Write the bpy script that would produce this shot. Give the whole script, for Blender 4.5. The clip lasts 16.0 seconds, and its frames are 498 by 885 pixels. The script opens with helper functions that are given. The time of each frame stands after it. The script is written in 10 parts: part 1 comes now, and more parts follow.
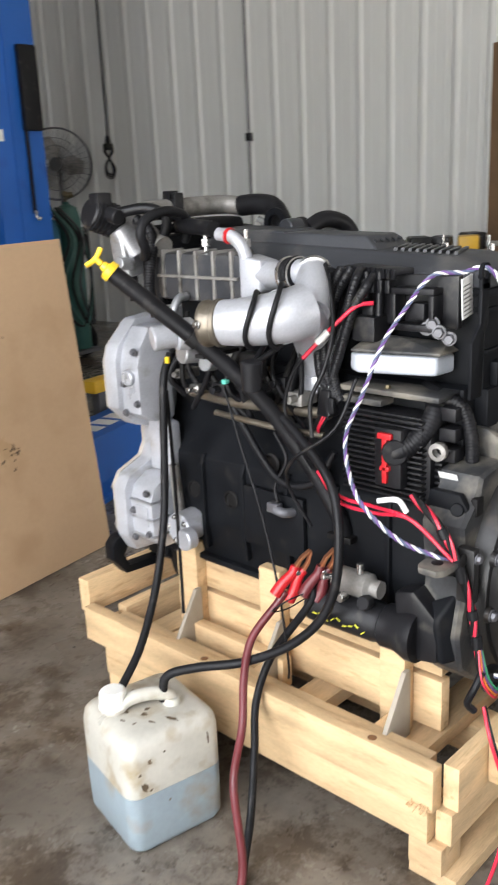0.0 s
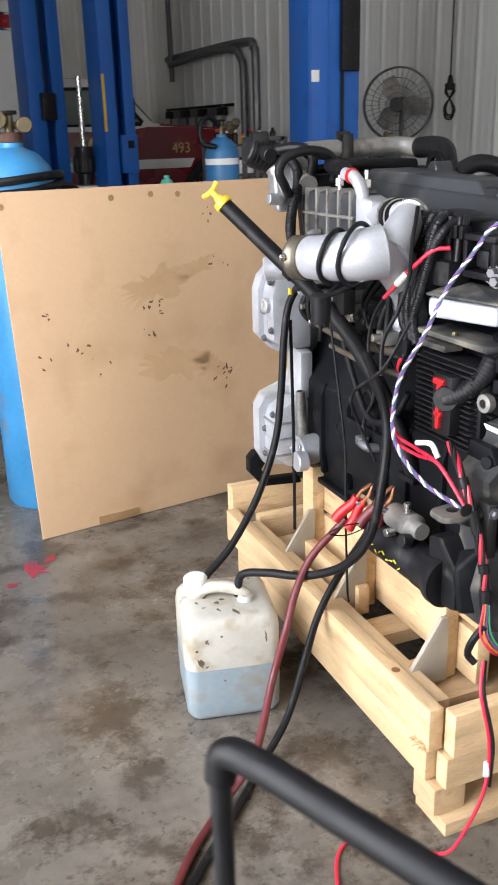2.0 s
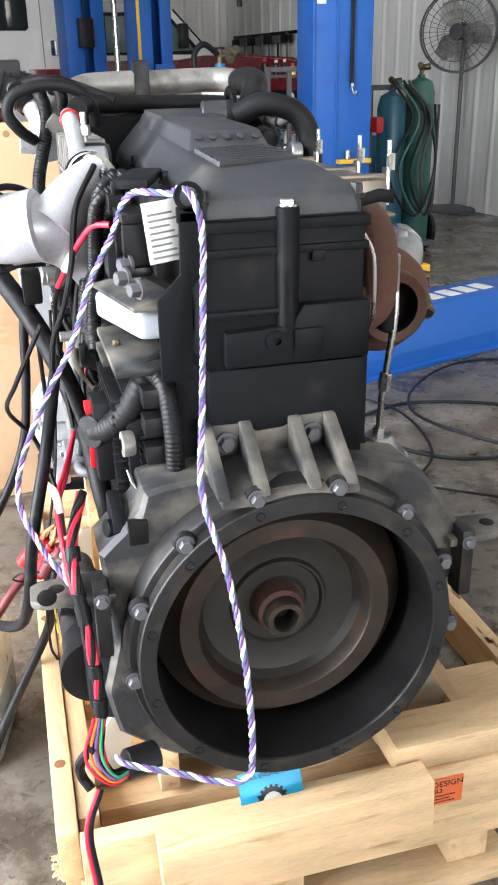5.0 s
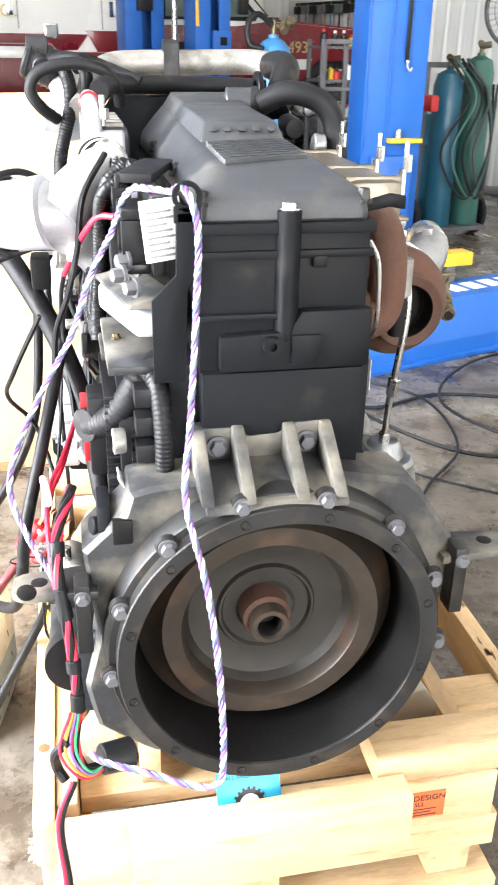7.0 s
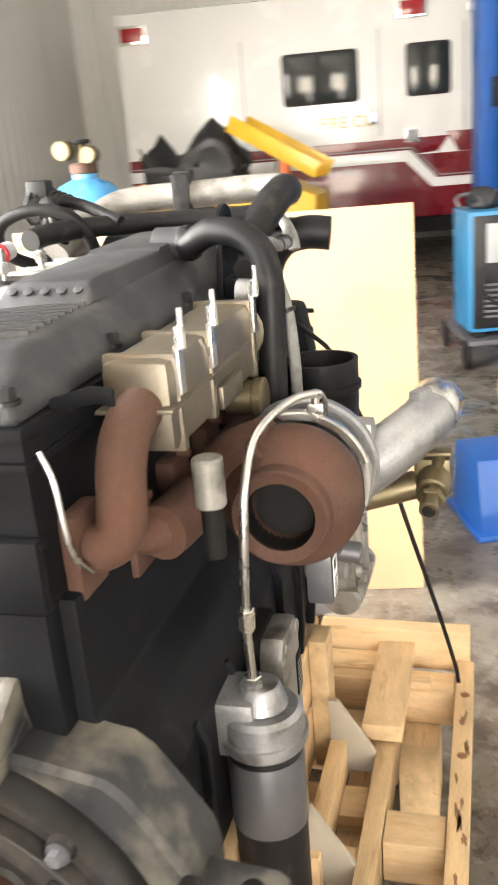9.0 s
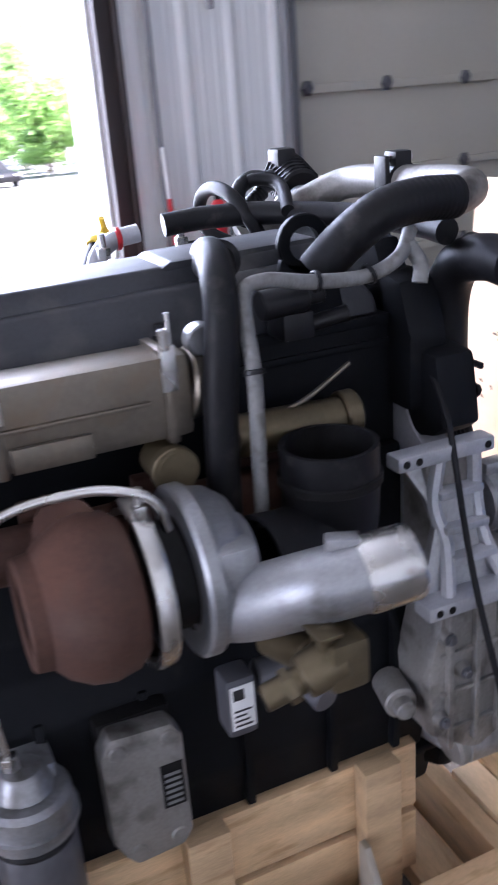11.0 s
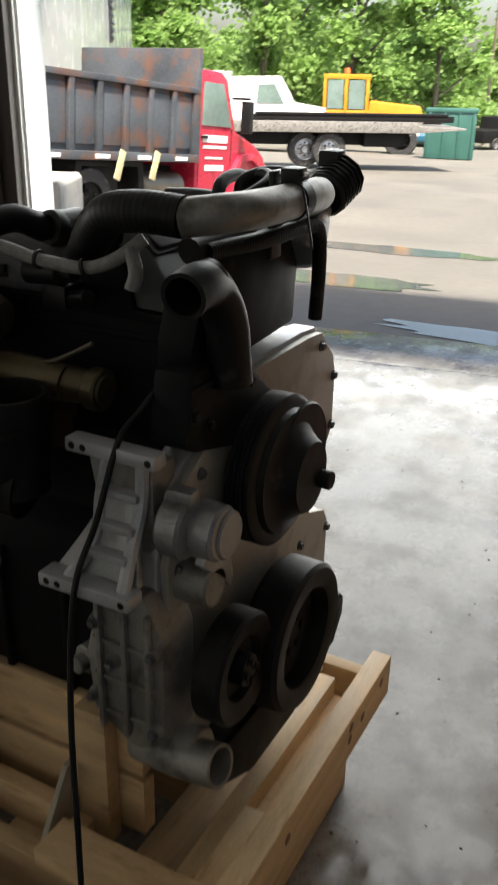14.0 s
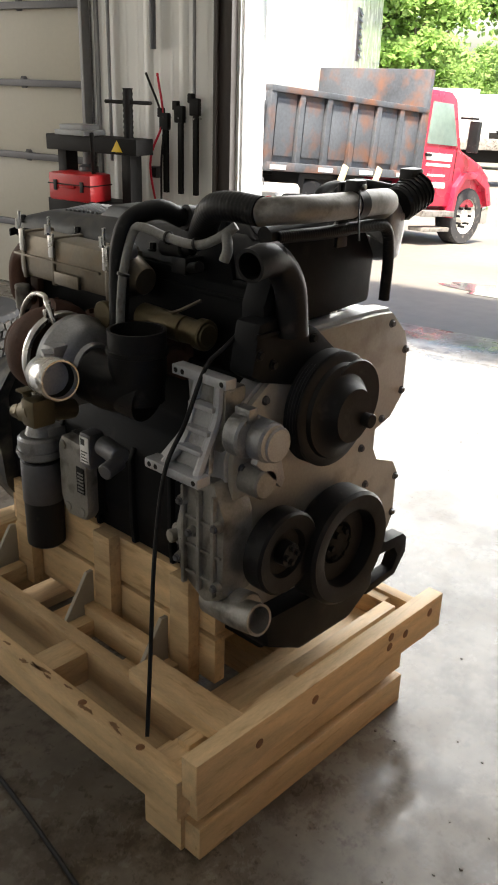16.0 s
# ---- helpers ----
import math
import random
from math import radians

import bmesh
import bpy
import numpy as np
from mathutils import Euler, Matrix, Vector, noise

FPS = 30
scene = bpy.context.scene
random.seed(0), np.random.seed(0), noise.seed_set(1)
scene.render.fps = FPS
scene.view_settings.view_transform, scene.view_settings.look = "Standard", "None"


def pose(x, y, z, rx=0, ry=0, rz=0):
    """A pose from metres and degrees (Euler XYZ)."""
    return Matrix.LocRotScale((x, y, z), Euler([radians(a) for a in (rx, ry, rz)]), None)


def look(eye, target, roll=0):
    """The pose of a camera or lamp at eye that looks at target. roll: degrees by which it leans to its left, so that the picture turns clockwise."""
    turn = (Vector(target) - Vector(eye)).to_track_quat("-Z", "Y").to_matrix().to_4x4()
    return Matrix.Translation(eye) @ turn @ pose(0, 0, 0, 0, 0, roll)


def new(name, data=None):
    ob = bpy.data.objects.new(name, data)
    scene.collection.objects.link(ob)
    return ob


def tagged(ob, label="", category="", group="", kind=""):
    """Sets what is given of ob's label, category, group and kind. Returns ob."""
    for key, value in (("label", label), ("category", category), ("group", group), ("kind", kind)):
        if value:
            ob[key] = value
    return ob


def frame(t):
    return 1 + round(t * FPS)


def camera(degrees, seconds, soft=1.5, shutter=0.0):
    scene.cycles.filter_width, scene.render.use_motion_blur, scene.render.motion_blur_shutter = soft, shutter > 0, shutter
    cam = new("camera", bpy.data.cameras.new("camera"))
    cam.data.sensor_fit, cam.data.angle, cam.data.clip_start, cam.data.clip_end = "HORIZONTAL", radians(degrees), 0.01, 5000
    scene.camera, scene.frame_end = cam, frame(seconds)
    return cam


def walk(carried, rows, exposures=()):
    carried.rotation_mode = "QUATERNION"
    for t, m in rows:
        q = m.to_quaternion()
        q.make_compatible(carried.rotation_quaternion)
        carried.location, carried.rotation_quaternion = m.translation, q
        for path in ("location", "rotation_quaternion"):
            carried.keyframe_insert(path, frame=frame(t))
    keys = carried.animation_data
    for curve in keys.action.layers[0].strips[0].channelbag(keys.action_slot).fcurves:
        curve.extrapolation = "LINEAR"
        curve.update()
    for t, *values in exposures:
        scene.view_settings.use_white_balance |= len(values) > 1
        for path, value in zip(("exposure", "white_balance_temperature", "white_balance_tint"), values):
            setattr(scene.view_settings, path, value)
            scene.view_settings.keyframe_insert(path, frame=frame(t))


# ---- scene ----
cam = camera(31.9, 16.0, soft=1.8, shutter=0.5)
PATH = [
    (0, (-1.767, -0.759, 1.498), (-0.381, 0.567, 0.93), -2.6),
    (0.5, (-1.753, -0.921, 1.473), (-0.524, 0.546, 0.893), -2.9),
    (1, (-1.64, -1.058, 1.468), (-0.555, 0.5, 0.837), -0.9),
    (1.5, (-1.507, -1.186, 1.49), (-0.614, 0.479, 0.835), -0.8),
    (2, (-1.343, -1.262, 1.473), (-0.631, 0.488, 0.817), -1.6),
    (2.5, (-1.091, -1.223, 1.451), (-0.437, 0.542, 0.773), -1.9),
    (3, (-0.883, -1.187, 1.447), (-0.268, 0.587, 0.757), -1.6),
    (3.5, (-0.712, -1.18, 1.463), (-0.24, 0.634, 0.765), -1.0),
    (4, (-0.563, -1.137, 1.432), (-0.195, 0.695, 0.718), -1.8),
    (4.5, (-0.424, -1.07, 1.452), (0.015, 0.736, 0.714), -1.5),
    (4.7, (-0.385, -1.068, 1.454), (0.09, 0.722, 0.698), -1.4),
    (6.8, (-0.304, -1.043, 1.494), (0.086, 0.726, 0.648), 1.3),
    (7, (-0.276, -1.044, 1.495), (0.095, 0.732, 0.653), 1.0),
    (7.2, (-0.211, -1.042, 1.49), (0.091, 0.749, 0.652), -0.1),
    (7.5, (-0.14, -1.017, 1.476), (0.116, 0.789, 0.657), -1.5),
    (8, (0.086, -0.872, 1.481), (0.208, 0.98, 0.736), -3.2),
    (8.3, (0.209, -0.785, 1.491), (0.216, 1.089, 0.791), -4.2),
    (8.5, (0.31, -0.732, 1.482), (0.201, 1.148, 0.809), -4.9),
    (8.7, (0.429, -0.693, 1.493), (0.158, 1.18, 0.845), -5.0),
    (10.8, (1.237, 0.207, 1.601), (-0.422, 1.057, 0.874), -4.8),
    (11, (1.256, 0.349, 1.587), (-0.461, 1.066, 0.853), -4.5),
    (11.5, (1.298, 0.679, 1.605), (-0.54, 0.991, 0.881), -5.6),
    (12, (1.351, 0.957, 1.62), (-0.518, 0.865, 0.913), -6.1),
    (12.5, (1.307, 1.191, 1.602), (-0.54, 0.93, 0.88), -2.0),
    (13, (1.221, 1.389, 1.627), (-0.579, 0.894, 0.91), -0.0),
    (13.5, (1.209, 1.629, 1.631), (-0.498, 0.88, 0.906), 0.7),
    (14, (1.268, 1.787, 1.629), (-0.36, 0.934, 0.841), 1.2),
    (14.5, (1.335, 1.955, 1.657), (-0.204, 0.995, 0.816), 1.7),
    (15, (1.303, 2.131, 1.665), (-0.105, 0.966, 0.853), 0.7),
    (15.5, (1.421, 2.252, 1.68), (0.065, 0.999, 0.911), 0.6),
    (16, (1.521, 2.322, 1.679), (0.167, 1.067, 0.909), 1.6),
]
walk(cam, [(t, look(eye, aim, roll)) for t, eye, aim, roll in PATH], [(0, 2.05, 6700, 12), (1, 2.15, 6600, 12), (3, 2.4, 6500, 14), (4.5, 2.95, 6400, 12), (7, 4.3, 6600, 10), (8.5, 4.4, 7600, 10), (11, 3.15, 5500, 24), (11.5, 2.62, 5200, 20), (12.2, 1.75, 6000, 14), (12.6, 1.75, 6300, 11), (13, 1.55, 6600, 8), (14, 1.3, 7000, 8), (15, 1.45, 7100, 10), (16, 2.1, 7200, 10)])

# ---- light ----
world = bpy.data.worlds.new("world")
scene.world = world
world.use_nodes = True
wn = world.node_tree.nodes
sky = wn.new("ShaderNodeTexSky")
sky.sky_type = "NISHITA"
sky.sun_disc = False
sky.sun_elevation, sky.sun_rotation = radians(64), radians(51)
sky.dust_density = 4.0
sky.ozone_density = 0.6
wn["Background"].inputs["Strength"].default_value = 0.15
world.node_tree.links.new(sky.outputs[0], wn["Background"].inputs["Color"])

sun = new("sun", bpy.data.lights.new("sun", "SUN"))
sun.data.energy, sun.data.angle, sun.data.color = 5.0, radians(3), (1, 0.95, 0.87)
sun.matrix_world = look((10, 8, 26), (0, 0, 0))

TURN = 10.0  # the hall stands turned against the engine
HALL = Matrix.Rotation(radians(TURN), 4, "Z")


def hall(u, v, z=0.0):
    return HALL @ Vector((u, v, z))


door_light = new("door_daylight", bpy.data.lights.new("door_daylight", "AREA"))
door_light.data.shape, door_light.data.size, door_light.data.size_y = "RECTANGLE", 3.4, 4.0
door_light.data.energy, door_light.data.color = 84, (0.97, 0.99, 1)
door_light.matrix_world = look(hall(-3.45, 0.46, 2.1), hall(0, 0.46, 1.5))

# Added fill lamp in an invented, unseen south opening; brightens the engine's rear.
south_fill_lamp = new("added_south_fill", bpy.data.lights.new("added_south_fill", "AREA"))
south_fill_lamp.data.shape, south_fill_lamp.data.size, south_fill_lamp.data.size_y = "RECTANGLE", 4.4, 4.0
south_fill_lamp.data.energy, south_fill_lamp.data.color = 42, (1, 0.94, 0.86)
south_fill_lamp.matrix_world = look(hall(0.9, -9.3, 2.1), hall(0.9, 0, 1.3))

# ---- materials ----
MATS = {}


def mat(name, color, rough=0.5, metal=0.0, var=0.25, scale=8.0, fine=90.0, bump=0.15, dust=None, dust_amount=0.0,
        spec=0.5, trans=0.0, alpha=1.0, emit=0.0, island=0.0, streak=None, coat=0.0):
    """Principled surface with two scales of variation, fine relief and an optional second colour in worn patches."""
    m = bpy.data.materials.new(name)
    m.use_nodes = True
    nt = m.node_tree
    n, l = nt.nodes, nt.links
    b = n["Principled BSDF"]
    co = n.new("ShaderNodeTexCoord")
    src = co.outputs["Object"]
    if streak:
        mp = n.new("ShaderNodeMapping")
        mp.inputs["Scale"].default_value = streak
        l.new(src, mp.inputs["Vector"])
        src = mp.outputs[0]
    big, small = n.new("ShaderNodeTexNoise"), n.new("ShaderNodeTexNoise")
    big.inputs["Scale"].default_value, big.inputs["Detail"].default_value = scale, 5
    small.inputs["Scale"].default_value, small.inputs["Detail"].default_value = fine, 4
    l.new(src, big.inputs["Vector"])
    l.new(src, small.inputs["Vector"])
    mixn = n.new("ShaderNodeMath")
    mixn.operation = "MULTIPLY_ADD"
    mixn.inputs[1].default_value, mixn.inputs[2].default_value = 0.45, 0.0
    l.new(small.outputs[0], mixn.inputs[0])
    add = n.new("ShaderNodeMath")
    add.operation = "ADD"
    l.new(big.outputs[0], add.inputs[0])
    l.new(mixn.outputs[0], add.inputs[1])
    ramp = n.new("ShaderNodeValToRGB")
    c = Vector(color[:3])
    lo, hi = c * (1 - var), c * (1 + var * 0.8)
    ramp.color_ramp.elements[0].position, ramp.color_ramp.elements[1].position = 0.45, 1.0
    ramp.color_ramp.elements[0].color, ramp.color_ramp.elements[1].color = (*lo, 1), (*hi, 1)
    l.new(add.outputs[0], ramp.inputs[0])
    col = ramp.outputs[0]
    if dust:
        patch = n.new("ShaderNodeTexNoise")
        patch.inputs["Scale"].default_value, patch.inputs["Detail"].default_value = scale * 1.7, 8
        l.new(src, patch.inputs["Vector"])
        pr = n.new("ShaderNodeValToRGB")
        pr.color_ramp.elements[0].position = 0.62 - 0.3 * dust_amount
        pr.color_ramp.elements[1].position = 0.80 - 0.2 * dust_amount
        l.new(patch.outputs[0], pr.inputs[0])
        mx = n.new("ShaderNodeMix")
        mx.data_type = "RGBA"
        mx.inputs["B"].default_value = (*dust, 1)
        l.new(pr.outputs[0], mx.inputs["Factor"])
        l.new(col, mx.inputs["A"])
        col = mx.outputs["Result"]
    if island:
        info = n.new("ShaderNodeObjectInfo")
        hsv = n.new("ShaderNodeHueSaturation")
        mr = n.new("ShaderNodeMapRange")
        mr.inputs["To Min"].default_value, mr.inputs["To Max"].default_value = 1 - island, 1 + island
        l.new(info.outputs["Random"], mr.inputs[0])
        l.new(mr.outputs[0], hsv.inputs["Value"])
        l.new(col, hsv.inputs["Color"])
        col = hsv.outputs[0]
    l.new(col, b.inputs["Base Color"])
    rr = n.new("ShaderNodeMapRange")
    rr.inputs["From Min"].default_value, rr.inputs["From Max"].default_value = 0.3, 0.75
    rr.inputs["To Min"].default_value, rr.inputs["To Max"].default_value = max(0.04, rough - 0.13), min(1, rough + 0.13)
    l.new(big.outputs[0], rr.inputs[0])
    l.new(rr.outputs[0], b.inputs["Roughness"])
    b.inputs["Metallic"].default_value = metal
    b.inputs["Specular IOR Level"].default_value = spec
    b.inputs["Transmission Weight"].default_value = trans
    b.inputs["Alpha"].default_value = alpha
    b.inputs["Coat Weight"].default_value = coat
    if emit:
        b.inputs["Emission Color"].default_value = (*c, 1)
        b.inputs["Emission Strength"].default_value = emit
    if bump:
        bp = n.new("ShaderNodeBump")
        bp.inputs["Strength"].default_value, bp.inputs["Distance"].default_value = bump, 0.004
        l.new(add.outputs[0], bp.inputs["Height"])
        l.new(bp.outputs[0], b.inputs["Normal"])
    MATS[name] = m
    return m


DUST = (0.20, 0.18, 0.155)
BLACK = mat("black_engine_paint", (0.0065, 0.0072, 0.0088), 0.52, 0, 0.3, 9, 160, 0.1, (0.02, 0.019, 0.018), 0.03, spec=0.12)
HOUSING = mat("dusty_housing_paint", (0.032, 0.033, 0.035), 0.5, 0, 0.35, 7, 120, 0.25, (0.175, 0.158, 0.13), 0.55, spec=0.4)
COVER = mat("dusty_black_plastic", (0.036, 0.038, 0.043), 0.46, 0, 0.3, 6, 200, 0.12, (0.09, 0.086, 0.08), 0.34, spec=0.42)
PLASTIC = mat("black_plastic", (0.0095, 0.0095, 0.011), 0.42, 0, 0.35, 12, 150, 0.1, (0.05, 0.047, 0.041), 0.05, spec=0.3)
RUBBER = mat("black_rubber", (0.0075, 0.0075, 0.0088), 0.5, 0, 0.35, 14, 180, 0.12, (0.04, 0.037, 0.034), 0.05, spec=0.24)
ALU = mat("cast_aluminium", (0.34, 0.345, 0.355), 0.43, 0.7, 0.28, 10, 190, 0.35, (0.13, 0.12, 0.11), 0.25)
ALUDULL = mat("dull_cast_aluminium", (0.28, 0.268, 0.25), 0.52, 0.45, 0.3, 10, 170, 0.35, (0.08, 0.07, 0.06), 0.35)
ALUB = mat("bright_cast_aluminium", (0.44, 0.45, 0.48), 0.4, 0.35, 0.2, 10, 190, 0.3, (0.30, 0.29, 0.27), 0.12)
FRONTP = mat("bare_front_plate", (0.40, 0.375, 0.335), 0.5, 0.2, 0.2, 6, 120, 0.2, (0.24, 0.21, 0.17), 0.2)
STEEL = mat("bright_steel", (0.6, 0.59, 0.57), 0.28, 0.95, 0.15, 14, 120, 0.08)
STAIN = mat("heat_tinted_steel", (0.19, 0.165, 0.13), 0.42, 0.75, 0.25, 8, 120, 0.12, (0.2, 0.15, 0.1), 0.2)
RUST = mat("rusty_cast_iron", (0.082, 0.037, 0.024), 0.8, 0.05, 0.35, 9, 130, 0.5, (0.09, 0.05, 0.035), 0.35)
DISC = mat("rust_filmed_disc", (0.044, 0.034, 0.026), 0.5, 0.5, 0.35, 7, 90, 0.1, (0.1, 0.06, 0.04), 0.3)
BRASS = mat("brass", (0.14, 0.112, 0.065), 0.45, 0.65, 0.25, 12, 120, 0.1)
# Also paints the insides of holes and bores near black, as their shade.
DARK = mat("oily_iron_and_hole_shade", (0.008, 0.0075, 0.0075), 0.6, 0, 0.4, 9, 120, 0.3, spec=0.2)
BELL = mat("oily_black_flange", (0.014, 0.0135, 0.0135), 0.42, 0, 0.4, 8, 130, 0.2, (0.06, 0.045, 0.034), 0.22, spec=0.4)
WOOD = mat("new_pine", (0.60, 0.42, 0.235), 0.62, 0, 0.28, 5, 60, 0.2, (0.36, 0.21, 0.095), 0.1, island=0.12, streak=(6, 1, 6))
WOODX = mat("new_pine_cross", (0.60, 0.42, 0.235), 0.62, 0, 0.28, 5, 60, 0.2, (0.36, 0.21, 0.095), 0.1, island=0.12, streak=(1, 6, 6))
KNOT = mat("pine_knot", (0.2, 0.09, 0.035), 0.6, 0, 0.4, 60, 300, 0.2)
BARKSTAIN = mat("brown_bark_edge", (0.24, 0.13, 0.06), 0.75, 0, 0.4, 40, 200, 0.3)
DISH = mat("dark_pressed_plate", (0.028, 0.025, 0.021), 0.5, 0.3, 0.35, 6, 90, 0.1, (0.055, 0.042, 0.03), 0.25)
BOARD = mat("stained_cardboard", (0.53, 0.355, 0.21), 0.75, 0, 0.07, 2.2, 70, 0.06, (0.45, 0.29, 0.16), 0.3)
STAINMARK = mat("dark_oil_mark", (0.09, 0.055, 0.03), 0.7, 0, 0.4, 30, 120, 0)
POLY = mat("cloudy_polyethylene", (0.60, 0.58, 0.51), 0.38, 0, 0.14, 9, 80, 0.1, (0.36, 0.28, 0.16), 0.34, trans=0.2)
FILLED = mat("plastic_wall_over_coolant", (0.27, 0.33, 0.365), 0.4, 0, 0.16, 5, 60, 0.08, (0.26, 0.2, 0.12), 0.3)
FLUID = mat("old_coolant", (0.30, 0.37, 0.42), 0.3, 0, 0.15, 5, 30, 0)
WHITEP = mat("white_plastic", (0.78, 0.77, 0.72), 0.45, 0, 0.08, 12, 80, 0.05)
WHITEM = mat("white_coated_casting", (0.5, 0.53, 0.58), 0.35, 0.1, 0.1, 10, 150, 0.15)
RED = mat("red_plastic", (0.5, 0.015, 0.02), 0.4, 0, 0.15, 14, 100, 0.05)
REDWIRE = mat("red_cable_sheath", (0.12, 0.018, 0.022), 0.45, 0, 0.3, 16, 90, 0.05)
BRIGHTRED = mat("red_wire", (0.62, 0.02, 0.05), 0.4, 0, 0.1, 20, 90, 0)
VIOLET = mat("violet_wire", (0.15, 0.075, 0.24), 0.45, 0, 0.15, 20, 90, 0)
SLATE = mat("slate_blue_wire", (0.10, 0.12, 0.20), 0.45, 0, 0.15, 20, 90, 0)
LOADERP = mat("orange_yellow_machine_paint", (0.60, 0.235, 0.012), 0.45, 0, 0.15, 2, 30, 0.05)
GREENW = mat("green_wire", (0.03, 0.28, 0.12), 0.45, 0, 0.1, 20, 90, 0)
ORANGEW = mat("orange_wire", (0.7, 0.2, 0.03), 0.45, 0, 0.1, 20, 90, 0)
COPPER = mat("copper", (0.62, 0.26, 0.13), 0.38, 0.85, 0.2, 20, 120, 0.1)
YELLOW = mat("yellow_plastic", (0.78, 0.52, 0.03), 0.4, 0, 0.1, 14, 90, 0.03)
YELLOWP = mat("yellow_machine_paint", (0.72, 0.42, 0.03), 0.45, 0, 0.15, 5, 60, 0.05)
BLUEP = mat("blue_lift_paint", (0.008, 0.10, 0.40), 0.45, 0, 0.12, 2, 60, 0.05, (0.01, 0.06, 0.28), 0.05)
CYLBLUE = mat("blue_cylinder_paint", (0.035, 0.165, 0.36), 0.4, 0, 0.15, 4, 60, 0.05)
TEAL = mat("teal_machine_paint", (0.014, 0.10, 0.165), 0.4, 0, 0.15, 5, 60, 0.05)
WELDBLUE = mat("blue_welder_paint", (0.02, 0.16, 0.32), 0.4, 0, 0.15, 5, 60, 0.05)
GREENP = mat("mint_plastic", (0.1, 0.5, 0.38), 0.45, 0, 0.1, 8, 60, 0)
WALLW = mat("white_ribbed_steel", (0.76, 0.765, 0.745), 0.5, 0, 0.05, 0.6, 14, 0.02, (0.56, 0.55, 0.52), 0.03, streak=(1, 1, 0.25))
TRIM = mat("grey_trim", (0.25, 0.25, 0.26), 0.5, 0.2, 0.15, 3, 40, 0.05)
BROWNT = mat("brown_trim", (0.028, 0.021, 0.018), 0.5, 0.1, 0.2, 3, 40, 0.05)
DOORW = mat("cream_door_steel", (0.50, 0.475, 0.40), 0.5, 0, 0.06, 1, 30, 0.03)
# Ceiling stays out of view; its pale tone is set to bounce fill light.
CEIL = mat("unseen_pale_ceiling", (0.58, 0.575, 0.555), 0.7, 0, 0.1, 1, 30, 0.02)
PAINTW = mat("white_vehicle_paint", (0.8, 0.8, 0.79), 0.25, 0, 0.03, 2, 30, 0, coat=0.4)
MAROON = mat("maroon_vehicle_paint", (0.17, 0.008, 0.014), 0.28, 0, 0.1, 2, 30, 0, coat=0.4)
TRUCKRED = mat("red_truck_paint", (0.46, 0.02, 0.05), 0.3, 0, 0.1, 2, 30, 0, coat=0.3)
GLASS = mat("dark_glass", (0.02, 0.026, 0.026), 0.08, 0, 0.2, 2, 20, 0)
CABGLASS = mat("pale_window", (0.16, 0.22, 0.2), 0.06, 0, 0.3, 1.5, 10, 0)
CHROME = mat("chrome", (0.75, 0.75, 0.75), 0.12, 1.0, 0.05, 5, 40, 0)
TYRE = mat("tyre_rubber", (0.03, 0.03, 0.032), 0.8, 0, 0.3, 8, 90, 0.2, DUST, 0.15)
SILVER = mat("silver_vehicle_paint", (0.42, 0.43, 0.45), 0.3, 0.4, 0.08, 2, 30, 0)
BEDRUST = mat("worn_dump_body", (0.07, 0.08, 0.095), 0.65, 0.1, 0.45, 1.8, 25, 0.2, (0.17, 0.075, 0.042), 0.42)
DKGREEN = mat("dark_green_steel", (0.03, 0.11, 0.09), 0.5, 0, 0.15, 2, 30, 0.05)
LEAF = mat("spring_leaf", (0.27, 0.42, 0.125), 0.65, 0, 0.3, 0.35, 2.5, 0)


def see_through_leaf(m):
    """Lets part of the light through thin leaves."""
    n, l = m.node_tree.nodes, m.node_tree.links
    b, out = n["Principled BSDF"], n["Material Output"]
    tr, mx = n.new("ShaderNodeBsdfTranslucent"), n.new("ShaderNodeMixShader")
    mx.inputs[0].default_value = 0.58
    l.new(b.inputs["Base Color"].links[0].from_socket, tr.inputs["Color"])
    l.new(b.outputs[0], mx.inputs[1])
    l.new(tr.outputs[0], mx.inputs[2])
    l.new(mx.outputs[0], out.inputs["Surface"])


see_through_leaf(LEAF)
BARK = mat("bark", (0.15, 0.12, 0.09), 0.8, 0, 0.3, 3, 30, 0.3)
ASPHALT = mat("worn_gravel_yard", (0.14, 0.13, 0.115), 0.8, 0, 0.25, 0.35, 9, 0.2, (0.10, 0.095, 0.09), 0.35)
WATER = mat("puddle_water", (0.10, 0.11, 0.12), 0.05, 0, 0.1, 1, 5, 0)

CARD = mat("blue_card", (0.02, 0.36, 0.62), 0.45, 0, 0.05, 20, 90, 0)
ORANGE = mat("orange_label", (0.75, 0.16, 0.05), 0.5, 0, 0.08, 20, 90, 0)
INK = mat("black_ink", (0.02, 0.02, 0.02), 0.5, 0, 0.1, 20, 90, 0)
PAPER = mat("white_label", (0.78, 0.78, 0.76), 0.5, 0, 0.05, 20, 90, 0)
GOLDL = mat("gold_lettering", (0.5, 0.38, 0.15), 0.45, 0.3, 0.1, 10, 40, 0)
YINK = mat("yellow_paint_pen", (0.65, 0.62, 0.05), 0.5, 0, 0.1, 20, 90, 0)
EXITG = mat("green_exit_sign", (0.05, 0.5, 0.2), 0.5, 0, 0.05, 10, 40, 0, emit=0.6)
LAMPR = mat("red_lamp_lens", (0.35, 0.015, 0.02), 0.2, 0, 0.1, 10, 40, 0)
